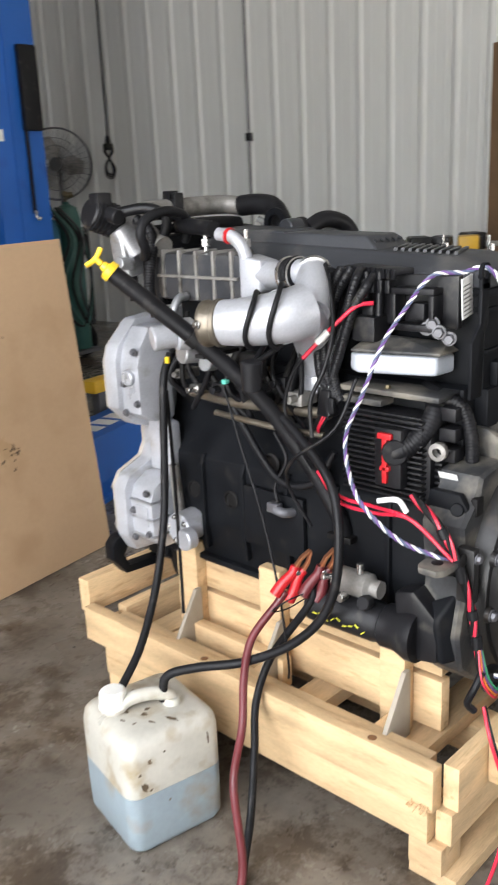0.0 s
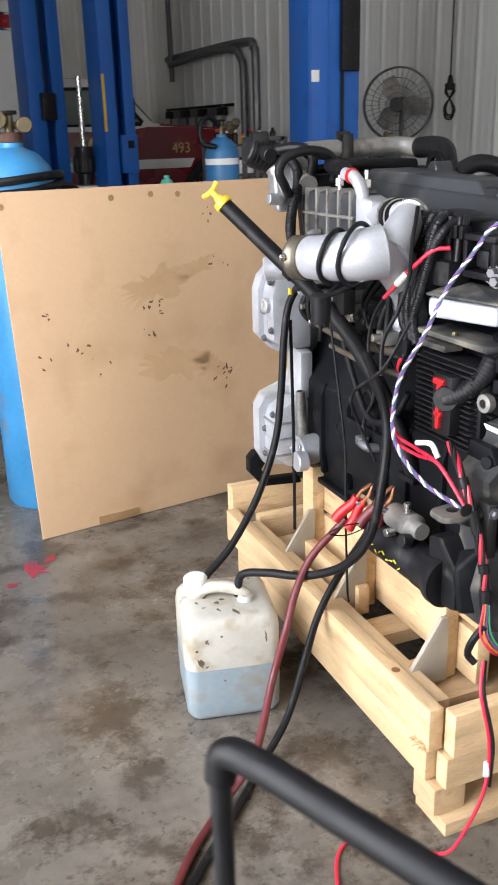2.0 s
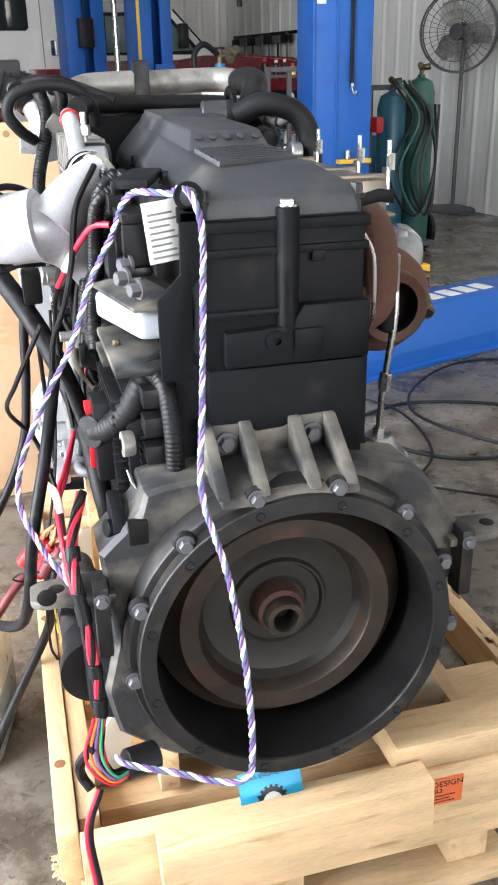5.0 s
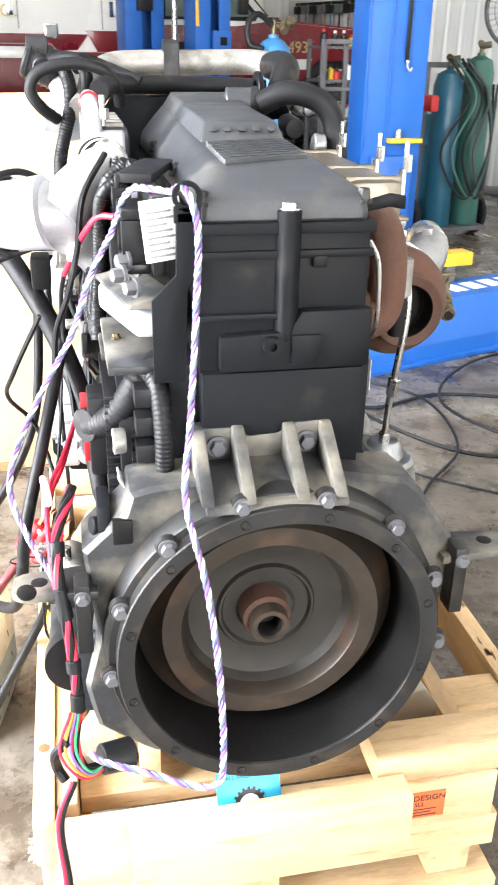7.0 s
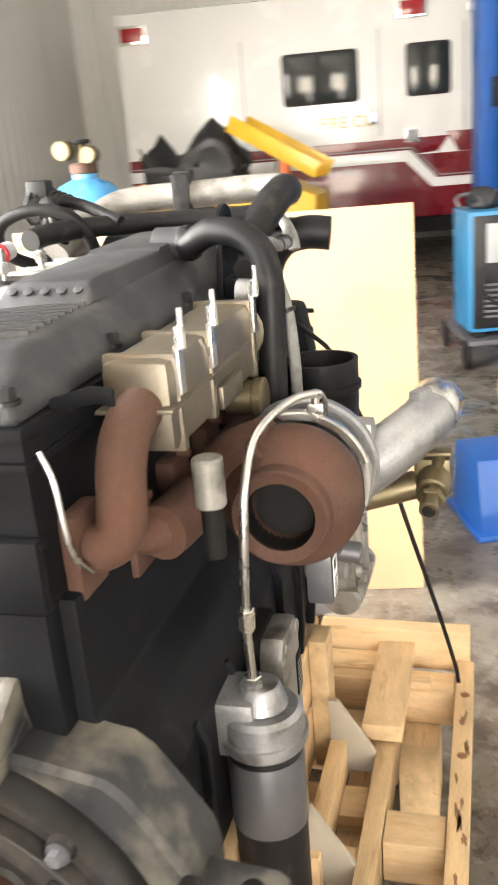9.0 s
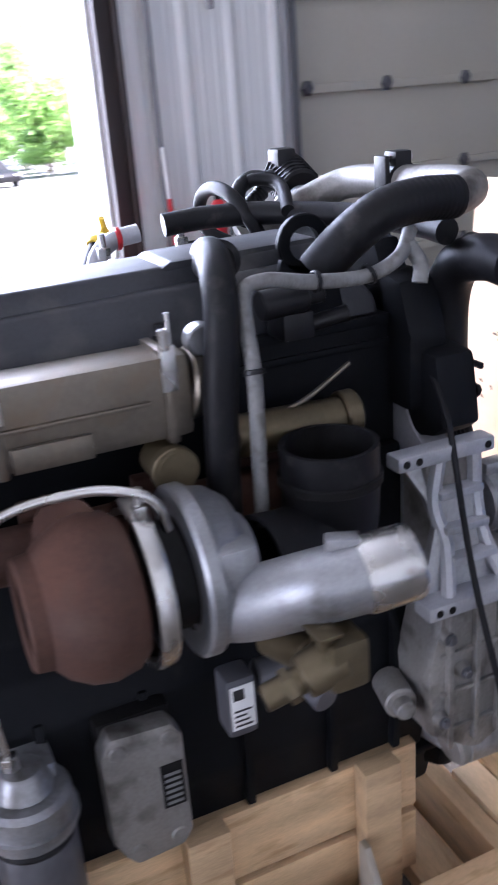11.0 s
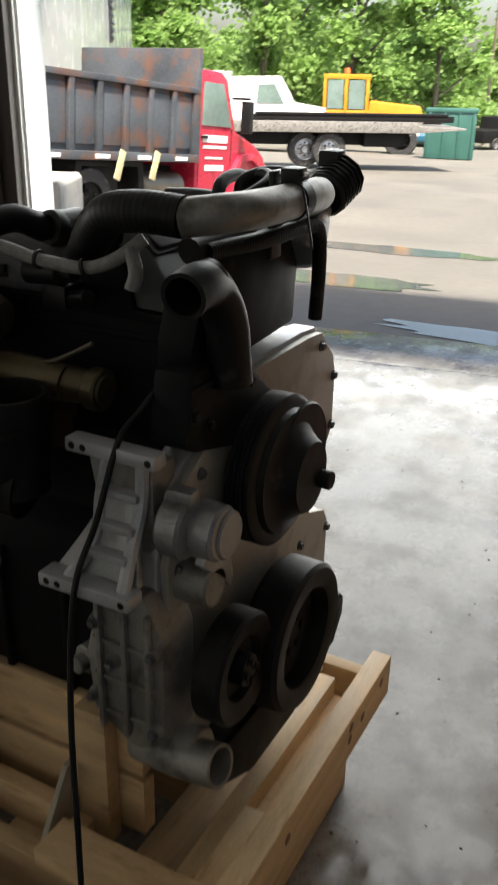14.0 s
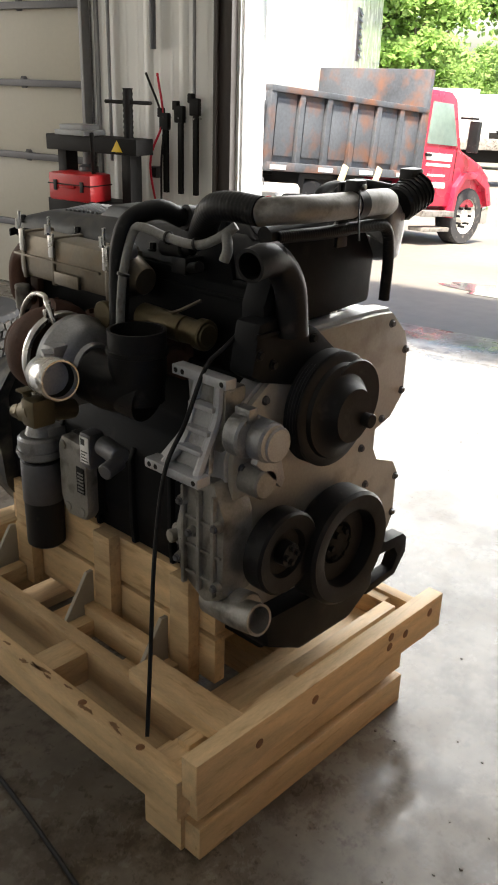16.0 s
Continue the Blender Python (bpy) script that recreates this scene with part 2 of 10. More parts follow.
FIXTURE = mat("grey_steel_frame", (0.12, 0.12, 0.13), 0.45, 0.4, 0.2, 5, 50, 0.05)
LOOM = mat("grey_loom_tape", (0.2, 0.2, 0.195), 0.6, 0, 0.2, 30, 150, 0.2, (0.12, 0.11, 0.1), 0.3)


def floor_material():
    """Sealed concrete: stains, dried tracks, damp patches that shine."""
    m = mat("stained_concrete", (0.172, 0.150, 0.124), 0.5, 0, 0.3, 1.3, 24, 0.08, (0.10, 0.075, 0.052), 0.3)
    nt = m.node_tree
    n, l = nt.nodes, nt.links
    b = n["Principled BSDF"]
    co = n.new("ShaderNodeTexCoord")
    damp = n.new("ShaderNodeTexNoise")
    damp.inputs["Scale"].default_value, damp.inputs["Detail"].default_value = 2.6, 12
    damp.inputs["Roughness"].default_value = 0.68
    l.new(co.outputs["Object"], damp.inputs["Vector"])
    r = n.new("ShaderNodeMapRange")
    r.inputs["From Min"].default_value, r.inputs["From Max"].default_value = 0.42, 0.6
    r.inputs["To Min"].default_value, r.inputs["To Max"].default_value = 0.44, 0.11
    l.new(damp.outputs[0], r.inputs[0])
    scuff = n.new("ShaderNodeTexNoise")
    scuff.inputs["Scale"].default_value, scuff.inputs["Detail"].default_value = 17.0, 10
    scuff.inputs["Roughness"].default_value, scuff.inputs["Distortion"].default_value = 0.75, 1.2
    l.new(co.outputs["Object"], scuff.inputs["Vector"])
    rough = n.new("ShaderNodeMath")
    rough.operation = "MULTIPLY_ADD"
    rough.inputs[1].default_value, rough.inputs[2].default_value = 0.55, -0.27
    l.new(scuff.outputs[0], rough.inputs[0])
    both = n.new("ShaderNodeMath")
    both.operation, both.use_clamp = "ADD", True
    l.new(r.outputs[0], both.inputs[0])
    l.new(rough.outputs[0], both.inputs[1])
    l.new(both.outputs[0], b.inputs["Roughness"])
    b.inputs["Specular IOR Level"].default_value = 0.45
    spots = n.new("ShaderNodeTexNoise")
    spots.inputs["Scale"].default_value, spots.inputs["Detail"].default_value = 4.5, 12
    spots.inputs["Roughness"].default_value = 0.75
    l.new(co.outputs["Object"], spots.inputs["Vector"])
    sr = n.new("ShaderNodeValToRGB")
    sr.color_ramp.elements[0].position, sr.color_ramp.elements[1].position = 0.49, 0.575
    l.new(spots.outputs[0], sr.inputs[0])
    mx = n.new("ShaderNodeMix")
    mx.data_type = "RGBA"
    mx.inputs["B"].default_value = (0.05, 0.036, 0.025, 1)
    fac = n.new("ShaderNodeMath")
    fac.operation = "MULTIPLY"
    fac.inputs[1].default_value = 0.75
    l.new(sr.outputs[0], fac.inputs[0])
    l.new(fac.outputs[0], mx.inputs["Factor"])
    old = b.inputs["Base Color"].links[0].from_socket
    l.new(old, mx.inputs["A"])
    crumbs = n.new("ShaderNodeTexNoise")
    crumbs.inputs["Scale"].default_value, crumbs.inputs["Detail"].default_value = 28.0, 6
    crumbs.inputs["Roughness"].default_value = 0.7
    l.new(co.outputs["Object"], crumbs.inputs["Vector"])
    cr = n.new("ShaderNodeValToRGB")
    cr.color_ramp.elements[0].position, cr.color_ramp.elements[1].position = 0.57, 0.64
    l.new(crumbs.outputs[0], cr.inputs[0])
    pale = n.new("ShaderNodeTexNoise")
    pale.inputs["Scale"].default_value, pale.inputs["Detail"].default_value = 2.1, 10
    pale.inputs["Roughness"].default_value = 0.72
    l.new(co.outputs["Object"], pale.inputs["Vector"])
    pr = n.new("ShaderNodeMapRange")
    pr.inputs["From Min"].default_value, pr.inputs["From Max"].default_value = 0.35, 0.7
    pr.inputs["To Min"].default_value, pr.inputs["To Max"].default_value = 0.62, 1.3
    l.new(pale.outputs[0], pr.inputs[0])
    hsv = n.new("ShaderNodeHueSaturation")
    l.new(pr.outputs[0], hsv.inputs["Value"])
    l.new(mx.outputs["Result"], hsv.inputs["Color"])
    m2 = n.new("ShaderNodeMix")
    m2.data_type = "RGBA"
    m2.inputs["B"].default_value = (0.045, 0.034, 0.025, 1)
    half = n.new("ShaderNodeMath")
    half.operation = "MULTIPLY"
    half.inputs[1].default_value = 0.7
    l.new(cr.outputs[0], half.inputs[0])
    l.new(half.outputs[0], m2.inputs["Factor"])
    l.new(hsv.outputs[0], m2.inputs["A"])
    l.new(m2.outputs["Result"], b.inputs["Base Color"])
    return m


CONCRETE = floor_material()

# ---- mesh helpers ----


def add_box(bm, x0, y0, z0, x1, y1, z1, bev=0.0):
    """A box added to bm, its edges rounded by bev."""
    vs = [bm.verts.new((x, y, z)) for z in (z0, z1) for y in (y0, y1) for x in (x0, x1)]
    fs = [bm.faces.new([vs[i] for i in f]) for f in ((0, 2, 3, 1), (4, 5, 7, 6), (0, 1, 5, 4), (2, 6, 7, 3), (0, 4, 6, 2), (1, 3, 7, 5))]
    if bev:
        es = list({e for f in fs for e in f.edges})
        bmesh.ops.bevel(bm, geom=es, offset=bev, segments=2, affect="EDGES", profile=0.6)
    return vs


def box(x0, y0, z0, x1, y1, z1, bev=0.003):
    bm = bmesh.new()
    add_box(bm, x0, y0, z0, x1, y1, z1, bev)
    return bm


def boxes(rows, bev=0.003):
    bm = bmesh.new()
    for r in rows:
        add_box(bm, *r, bev)
    return bm


def turned(bm, m):
    bmesh.ops.transform(bm, matrix=m, verts=bm.verts)
    return bm


def joined(*bms):
    out = bmesh.new()
    for b in bms:
        me = bpy.data.meshes.new("t")
        b.to_mesh(me)
        out.from_mesh(me)
        bpy.data.meshes.remove(me)
        b.free()
    return out


def axis_frame(p0, p1):
    d = (Vector(p1) - Vector(p0)).normalized()
    q = d.to_track_quat("Z", "Y").to_matrix()
    return Vector(p0), q, (Vector(p1) - Vector(p0)).length


def lathe(profile, p0, p1, seg=32):
    """A turned body: profile rows of (radius, distance from p0 towards p1)."""
    bm = bmesh.new()
    o, q, _ = axis_frame(p0, p1)
    rings = []
    for r, h in profile:
        if r < 1e-5:
            rings.append([bm.verts.new(o + q @ Vector((0, 0, h)))])
        else:
            rings.append([bm.verts.new(o + q @ Vector((r * math.cos(a), r * math.sin(a), h))) for a in (2 * math.pi * i / seg for i in range(seg))])
    for a, b in zip(rings, rings[1:]):
        for i in range(seg):
            j = (i + 1) % seg
            if len(a) == 1 and len(b) == 1:
                continue
            if len(a) == 1:
                bm.faces.new((a[0], b[j], b[i]))
            elif len(b) == 1:
                bm.faces.new((a[i], a[j], b[0]))
            else:
                bm.faces.new((a[i], a[j], b[j], b[i]))
    bmesh.ops.recalc_face_normals(bm, faces=bm.faces)
    return bm


def rod(p0, p1, r0, r1=None, seg=20, cham=0.12):
    r1 = r0 if r1 is None else r1
    h = (Vector(p1) - Vector(p0)).length
    c = min(r0, r1, h) * cham
    return lathe([(0, 0), (r0 - c, 0), (r0, c), (r1, h - c), (r1 - c, h), (0, h)], p0, p1, seg)


def smooth_path(pts, n=6):
    p = [Vector(q) for q in pts]
    if len(p) < 3:
        return p
    ext = [p[0] * 2 - p[1]] + p + [p[-1] * 2 - p[-2]]
    out = []
    for i in range(1, len(ext) - 2):
        a, b, c, d = ext[i - 1:i + 3]
        for k in range(n):
            t = k / n
            out.append(0.5 * ((2 * b) + (c - a) * t + (2 * a - 5 * b + 4 * c - d) * t * t + (3 * b - a - 3 * c + d) * t ** 3))
    out.append(p[-1])
    return out


def tube(pts, r, seg=10, n=6, ridges=0.0, pitch=0.012, bore=0.0, r1=None):
    """A hose along pts. ridges: how deep its corrugation goes; bore: radius of an open end's hole."""
    path = smooth_path(pts, n)
    if ridges:
        dense, acc = [], 0.0
        for a, b in zip(path, path[1:]):
            k = max(1, int((b - a).length / (pitch / 4)))
            dense += [a.lerp(b, i / k) for i in range(k)]
        path = dense + [path[-1]]
    bm = bmesh.new()
    rings = []
    tang = (path[1] - path[0]).normalized()
    ref = tang.orthogonal().normalized()
    total = sum((b - a).length for a, b in zip(path, path[1:]))
    run = 0.0
    for i, p in enumerate(path):
        if i:
            run += (p - path[i - 1]).length
        t = (path[min(i + 1, len(path) - 1)] - path[max(i - 1, 0)]).normalized()
        ref = (ref - t * ref.dot(t)).normalized()
        side = t.cross(ref)
        rad = r if r1 is None else r + (r1 - r) * run / total
        if ridges:
            rad = rad - ridges * (0.5 + 0.5 * math.cos(2 * math.pi * run / pitch))
        rings.append([bm.verts.new(p + (ref * math.cos(a) + side * math.sin(a)) * rad) for a in (2 * math.pi * k / seg for k in range(seg))])
    for a, b in zip(rings, rings[1:]):
        for k in range(seg):
            j = (k + 1) % seg
            bm.faces.new((a[k], a[j], b[j], b[k]))
    for ring, s in ((rings[0], -1), (rings[-1], 1)):
        if bore:
            c = sum((v.co for v in ring), Vector()) / seg
            t = (path[1] - path[0]).normalized() if s < 0 else (path[-1] - path[-2]).normalized()
            lip = [bm.verts.new(c + (v.co - c) * bore) for v in ring]
            deep = [bm.verts.new(c + (v.co - c) * bore - t * s * r * 2.6) for v in ring]
            for k in range(seg):
                j = (k + 1) % seg
                bm.faces.new((ring[k], ring[j], lip[j], lip[k]))
                bm.faces.new((lip[k], lip[j], deep[j], deep[k]))
            bm.faces.new(deep)
        else:
            bm.faces.new(ring)
    bmesh.ops.recalc_face_normals(bm, faces=bm.faces)
    return bm


def prism(poly, axis, lo, hi, bev=0.003):
    """An outline drawn in the plane across axis, pushed from lo to hi."""
    bm = bmesh.new()
    put = {"x": lambda a, b, h: (h, a, b), "y": lambda a, b, h: (a, h, b), "z": lambda a, b, h: (a, b, h)}[axis]
    r0 = [bm.verts.new(put(a, b, lo)) for a, b in poly]
    r1 = [bm.verts.new(put(a, b, hi)) for a, b in poly]
    f0, f1 = bm.faces.new(r0), bm.faces.new(r1)
    for i in range(len(poly)):
        j = (i + 1) % len(poly)
        bm.faces.new((r0[i], r0[j], r1[j], r1[i]))
    bmesh.ops.recalc_face_normals(bm, faces=bm.faces)
    if bev:
        bmesh.ops.bevel(bm, geom=[e for e in bm.edges], offset=bev, segments=2, affect="EDGES", profile=0.6)
    return bm


def ngon(cx, cy, r, n=24, a0=0.0, sy=1.0):
    return [(cx + r * math.cos(a0 + 2 * math.pi * i / n), cy + sy * r * math.sin(a0 + 2 * math.pi * i / n)) for i in range(n)]


def part(name, bm, material, parent=None, label="", sharp=38):
    """Links a bmesh as one mesh object under a thing or a part."""
    me = bpy.data.meshes.new(name)
    bm.to_mesh(me)
    bm.free()
    me.materials.append(material)
    me.shade_smooth()
    me.set_sharp_from_angle(angle=radians(sharp))
    ob = new(name, me)
    if parent:
        ob.parent = parent
    if label:
        tagged(ob, label)
    return ob


def thing(name, label, category, at=(0, 0, 0), group="", kind=""):
    """An empty at a thing's base that carries its parts."""
    e = new(name)
    e.empty_display_size = 0.05
    e.matrix_basis = at if isinstance(at, Matrix) else Matrix.Translation(at)
    return tagged(e, label, category, group, kind)


def local(name, bm, material, parent, label="", sharp=38):
    """A part whose mesh is drawn in its parent's own frame."""
    ob = part(name, bm, material, None, label, sharp)
    ob.parent = parent
    return ob


def lone(name, bm, material, label, category="", group="", kind="", sharp=38):
    return tagged(part(name, bm, material, None, "", sharp), label, category, group, kind)


def blot(seed, w, h, thick=0.0006, n=14):
    """A thin, ragged patch of dirt in the plane across z."""
    r = random.Random(seed)
    poly = []
    for i in range(n):
        a = 2 * math.pi * i / n
        k = r.uniform(0.45, 1.15)
        poly.append((w * k * math.cos(a), h * k * math.sin(a)))
    return prism(poly, "z", 0.0, thick, 0)


def hull(points, bev=0.01):
    """A solid casting stretched over a few corner points, edges rounded."""
    bm = bmesh.new()
    for p in points:
        bm.verts.new(p)
    out = bmesh.ops.convex_hull(bm, input=list(bm.verts))
    bmesh.ops.delete(bm, geom=[v for v in out["geom_interior"] if isinstance(v, bmesh.types.BMVert)], context="VERTS")
    bmesh.ops.dissolve_limit(bm, angle_limit=0.05, verts=bm.verts, edges=bm.edges)
    bmesh.ops.bevel(bm, geom=list(bm.edges), offset=bev, segments=3, affect="EDGES", profile=0.6)
    bmesh.ops.recalc_face_normals(bm, faces=bm.faces)
    return bm


def many(name, rows, bev, material, parent):
    """One part for each box of rows."""
    for r in rows:
        local(name, box(*r, bev), material, parent)


def hexbolt(p, d, r=0.011, h=0.01, washer=True):
    """A flanged hex bolt head at p, looking along d."""
    p, d = Vector(p), Vector(d).normalized()
    a = lathe([(0, 0), (r, 0), (r, h * 0.85), (r * 0.85, h), (0, h)], p, p + d, 6)
    if washer:
        return joined(a, lathe([(0, 0), (r * 1.35, 0), (r * 1.35, h * 0.25), (0, h * 0.25)], p, p + d, 16))
    return a


def text_ob(name, body, size, m, material, parent=None, label="", depth=0.0008, align="CENTER"):
    """Words in the built-in font, turned into a mesh."""
    cu = bpy.data.curves.new(name, "FONT")
    cu.body, cu.size, cu.extrude, cu.align_x, cu.align_y = body, size, depth, align, "CENTER"
    tmp = bpy.data.objects.new(name, cu)
    scene.collection.objects.link(tmp)
    bpy.context.view_layer.update()
    me = bpy.data.meshes.new_from_object(tmp.evaluated_get(bpy.context.evaluated_depsgraph_get()))
    bpy.data.objects.remove(tmp)
    me.materials.clear()
    me.materials.append(material)
    ob = new(name, me)
    ob.matrix_basis = m
    if parent:
        ob.parent = parent
    if label:
        tagged(ob, label)
    return ob

# ---- the hall ----


def structure(name, bm, material, label, sharp=38):
    return lone(name, bm, material, label, "", "", "structure", sharp)


def in_hall(bm):
    return turned(bm, HALL)


WEST, EAST, NORTH, SOUTH, ROOF = -3.2, 5.9, 13.5, -9.0, 5.4
DOOR0, DOOR1, DOORTOP = -1.42, 2.22, 4.3

structure("floor", in_hall(box(WEST - 0.3, SOUTH - 0.3, -0.25, EAST + 0.3, NORTH + 0.3, 0, 0)), CONCRETE, "stained, partly damp concrete workshop floor")


FALL = ((60, 0.0), (-3.4, 0.0), (-5.5, 0.06), (-9.0, 0.38), (-13.0, 0.72), (-20.0, 0.95), (-30.0, 1.3), (-48.0, 2.15), (-70.0, 2.9), (-140.0, 3.6), (-1500.0, 3.6))


def yard_z(u):
    """Height of the yard: level at the door, a ramp, then a gentle fall to the woods."""
    for (a, za), (b, zb) in zip(FALL, FALL[1:]):
        if u >= b:
            return -0.03 - za - (zb - za) * (a - u) / (a - b)
    return -0.03 - FALL[-1][1]


def yard_sheet():
    bm = bmesh.new()
    us = [60, 8, -3.4, -4.5, -5.5, -7, -8, -9, -11, -13, -16, -20, -25, -30, -39, -48, -59, -70, -140, -400, -1500]
    vs = [-1500, -300, -80, -30, -12, -4, 0, 4, 12, 30, 80, 300, 1500]
    grid = [[bm.verts.new((u, v, yard_z(u))) for v in vs] for u in us]
    for a, b in zip(grid, grid[1:]):
        for i in range(len(vs) - 1):
            bm.faces.new((a[i], a[i + 1], b[i + 1], b[i]))
    bmesh.ops.recalc_face_normals(bm, faces=bm.faces)
    return bm


structure("ground", in_hall(yard_sheet()), ASPHALT, "wide wet gravel and asphalt yard with worn patches")
structure("apron", in_hall(prism([(WEST - 0.32, -0.004), (WEST - 0.32, -0.2), (WEST - 1.0, -0.2), (WEST - 1.0, -0.012)], "y", DOOR0 - 0.4, DOOR1 + 0.4, 0.004)), CONCRETE, "worn concrete sill before the open bay door")


def ribbed(u0, v0, u1, v1, z0, z1, thick, side):
    """A sheet-steel wall from (u0, v0) to (u1, v1); ribs every foot stand proud on the given side."""
    d = Vector((u1 - u0, v1 - v0, 0))
    length = d.length
    d.normalize()
    nrm = Vector((-d.y, d.x, 0)) * side
    bm = bmesh.new()

    def slab(a, b, lo, hi, d0, d1, taper=0.0):
        vs = []
        for z in (lo, hi):
            for s, dep in ((a, d0), (b, d0), (b - taper, d1), (a + taper, d1)):
                p = Vector((u0, v0, z)) + d * s + nrm * dep
                vs.append(bm.verts.new(p))
        for f in ((0, 3, 2, 1), (4, 5, 6, 7), (0, 1, 5, 4), (1, 2, 6, 5), (2, 3, 7, 6), (3, 0, 4, 7)):
            bm.faces.new([vs[i] for i in f])

    slab(0, length, z0, z1, -thick, 0)
    k = 0.15
    while k < length - 0.05:
        slab(k - 0.045, k + 0.045, z0, z1, -0.002, 0.016, 0.03)
        for m in (0.1, 0.2):
            if k + m < length - 0.03:
                slab(k + m - 0.02, k + m + 0.02, z0, z1, -0.002, 0.0018, 0.012)
        k += 0.305
    bmesh.ops.recalc_face_normals(bm, faces=bm.faces)
    return bm


structure("wall_east", in_hall(ribbed(EAST, SOUTH, EAST, NORTH, 0, ROOF, 0.2, 1)), WALLW, "white ribbed steel workshop wall with faint dirt")
structure("wall_north", in_hall(ribbed(EAST, NORTH, WEST, NORTH, 0, ROOF, 0.2, 1)), WALLW, "white ribbed steel end wall of the hall")
SD0, SD1 = -1.4, 3.2  # unseen opening added in the south wall to let fill light in
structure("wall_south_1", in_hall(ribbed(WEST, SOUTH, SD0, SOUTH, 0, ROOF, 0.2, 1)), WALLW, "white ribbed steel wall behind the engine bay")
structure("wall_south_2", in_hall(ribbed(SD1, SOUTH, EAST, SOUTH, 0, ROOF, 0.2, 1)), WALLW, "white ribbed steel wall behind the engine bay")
structure("lintel_4", in_hall(box(SD0, SOUTH - 0.2, DOORTOP, SD1, SOUTH, ROOF, 0)), WALLW, "white steel panel above the added, unseen south opening")
D2A, D2B, D3A, D3B = 3.55, 7.15, -6.3, -2.75
for i, (a, b) in enumerate(((SOUTH, D3A), (D3B, DOOR0), (DOOR1, D2A), (D2B, NORTH))):
    structure("wall_west_%d" % (i + 1), in_hall(ribbed(WEST, b, WEST, a, 0, ROOF, 0.2, 1)), WALLW, "white ribbed steel wall between the bay doors")
for i, (a, b) in enumerate(((D3A, D3B), (DOOR0, DOOR1), (D2A, D2B))):
    structure("lintel_%d" % (i + 1), in_hall(box(WEST - 0.2, a, DOORTOP, WEST, b, ROOF, 0)), WALLW, "white steel panel above a bay door")
structure("ceiling", in_hall(box(WEST - 0.3, SOUTH - 0.3, ROOF, EAST + 0.3, NORTH + 0.3, ROOF + 0.2, 0)), CEIL, "unseen ceiling of the hall, kept pale to bounce light")
for i, (v, s) in enumerate(((DOOR0, -1), (DOOR1, 1))):
    rows = [(WEST - 0.28, v - 0.02 if s > 0 else v - 0.09, 0, WEST - 0.02, v + 0.09 if s > 0 else v + 0.02, DOORTOP)]
    structure("trim_%d" % (i + 1), in_hall(boxes(rows, 0.004)), PAINTW, "white door jamb at the open bay")
    rows = [(WEST + 0.002, v + s * 0.07 - 0.05, 0, WEST + 0.07, v + s * 0.07 + 0.05, DOORTOP), (WEST + 0.06, v + s * 0.13 - 0.012, 0, WEST + 0.1, v + s * 0.13 + 0.012, DOORTOP)]
    structure("track_%d" % (i + 1), in_hall(boxes(rows, 0.004)), BROWNT, "dark vertical track of the open bay door")


def sectional_door(idx, a, b):
    """A closed overhead door: panels with recessed joints, struts, roller hinges, side tracks."""
    d = thing("door_%d" % idx, "closed cream sectional overhead door with dark struts", "", HALL @ Matrix.Translation((WEST - 0.08, a, 0)), "", "structure")
    w = b - a
    h = DOORTOP / 8
    for k in range(8):
        local("panel", box(-0.03, 0.0, k * h + 0.006, 0.03, w, (k + 1) * h - 0.006, 0.006), DOORW, d)
        if k:
            local("strut", box(0.032, 0.0, k * h - 0.03, 0.075, w, k * h + 0.02, 0.004), FIXTURE if idx == 3 else DOORW, d)
            for f in (0.02, 0.2, 0.4, 0.6, 0.8, 0.98):
                local("hinge", lathe([(0, 0), (0.045, 0), (0.05, 0.01), (0.03, 0.03), (0, 0.03)], (0.033 if idx == 3 else 0.076, w * f, k * h), (1, w * f, k * h), 6), FIXTURE, d)
    for v in (-0.06, w + 0.06):
        local("track", boxes([(0.0, v - 0.06, 0, 0.16, v - 0.03, DOORTOP), (0.0, v + 0.03, 0, 0.1, v + 0.06, DOORTOP), (0.06, v - 0.03, 0, 0.08, v + 0.03, DOORTOP)], 0.003), TRIM, d)
    return d


sectional_door(2, D2A, D2B)
sectional_door(3, D3A, D3B)

# conduits, boxes and outlets on the walls


def conduit(pts, r=0.014, label="thin steel conduit on the wall", material=None):
    lone("conduit", turned(tube(pts, r, 8, 5), HALL), material or TRIM, label, "conduit")


def outlet(u, v, z, label="grey electrical box on the wall"):
    t = thing("electrical_box", label, "outlet", HALL @ Matrix.Translation((u, v, z)))
    local("box", box(-0.022, -0.032, -0.04, 0.022, 0.032, 0.04, 0.005), FIXTURE, t)
    local("cover", box(-0.027, -0.025, -0.033, 0.027, 0.025, 0.033, 0.003), PLASTIC, t)


conduit([(EAST - 0.05, 4.55, 0.3), (EAST - 0.05, 4.55, ROOF)])
outlet(EAST - 0.045, 4.55, 1.95)
conduit([(EAST - 0.05, 9.2, 0.3), (EAST - 0.05, 9.2, ROOF)], 0.02, "steel pipe up the wall", FIXTURE)
conduit([(EAST - 0.08, 12.9, 2.75), (EAST - 0.08, 10.6, 2.8), (EAST - 0.08, 10.3, 2.7), (EAST - 0.08, 10.25, 2.4), (EAST - 0.08, 10.25, 0.2)], 0.06, "dark exhaust pipe bent down the wall", FIXTURE)
for v in (2.55, 2.95):
    conduit([(WEST + 0.05, v, 2.05 if v > 2.6 else 0.2), (WEST + 0.05, v, ROOF)], 0.016)
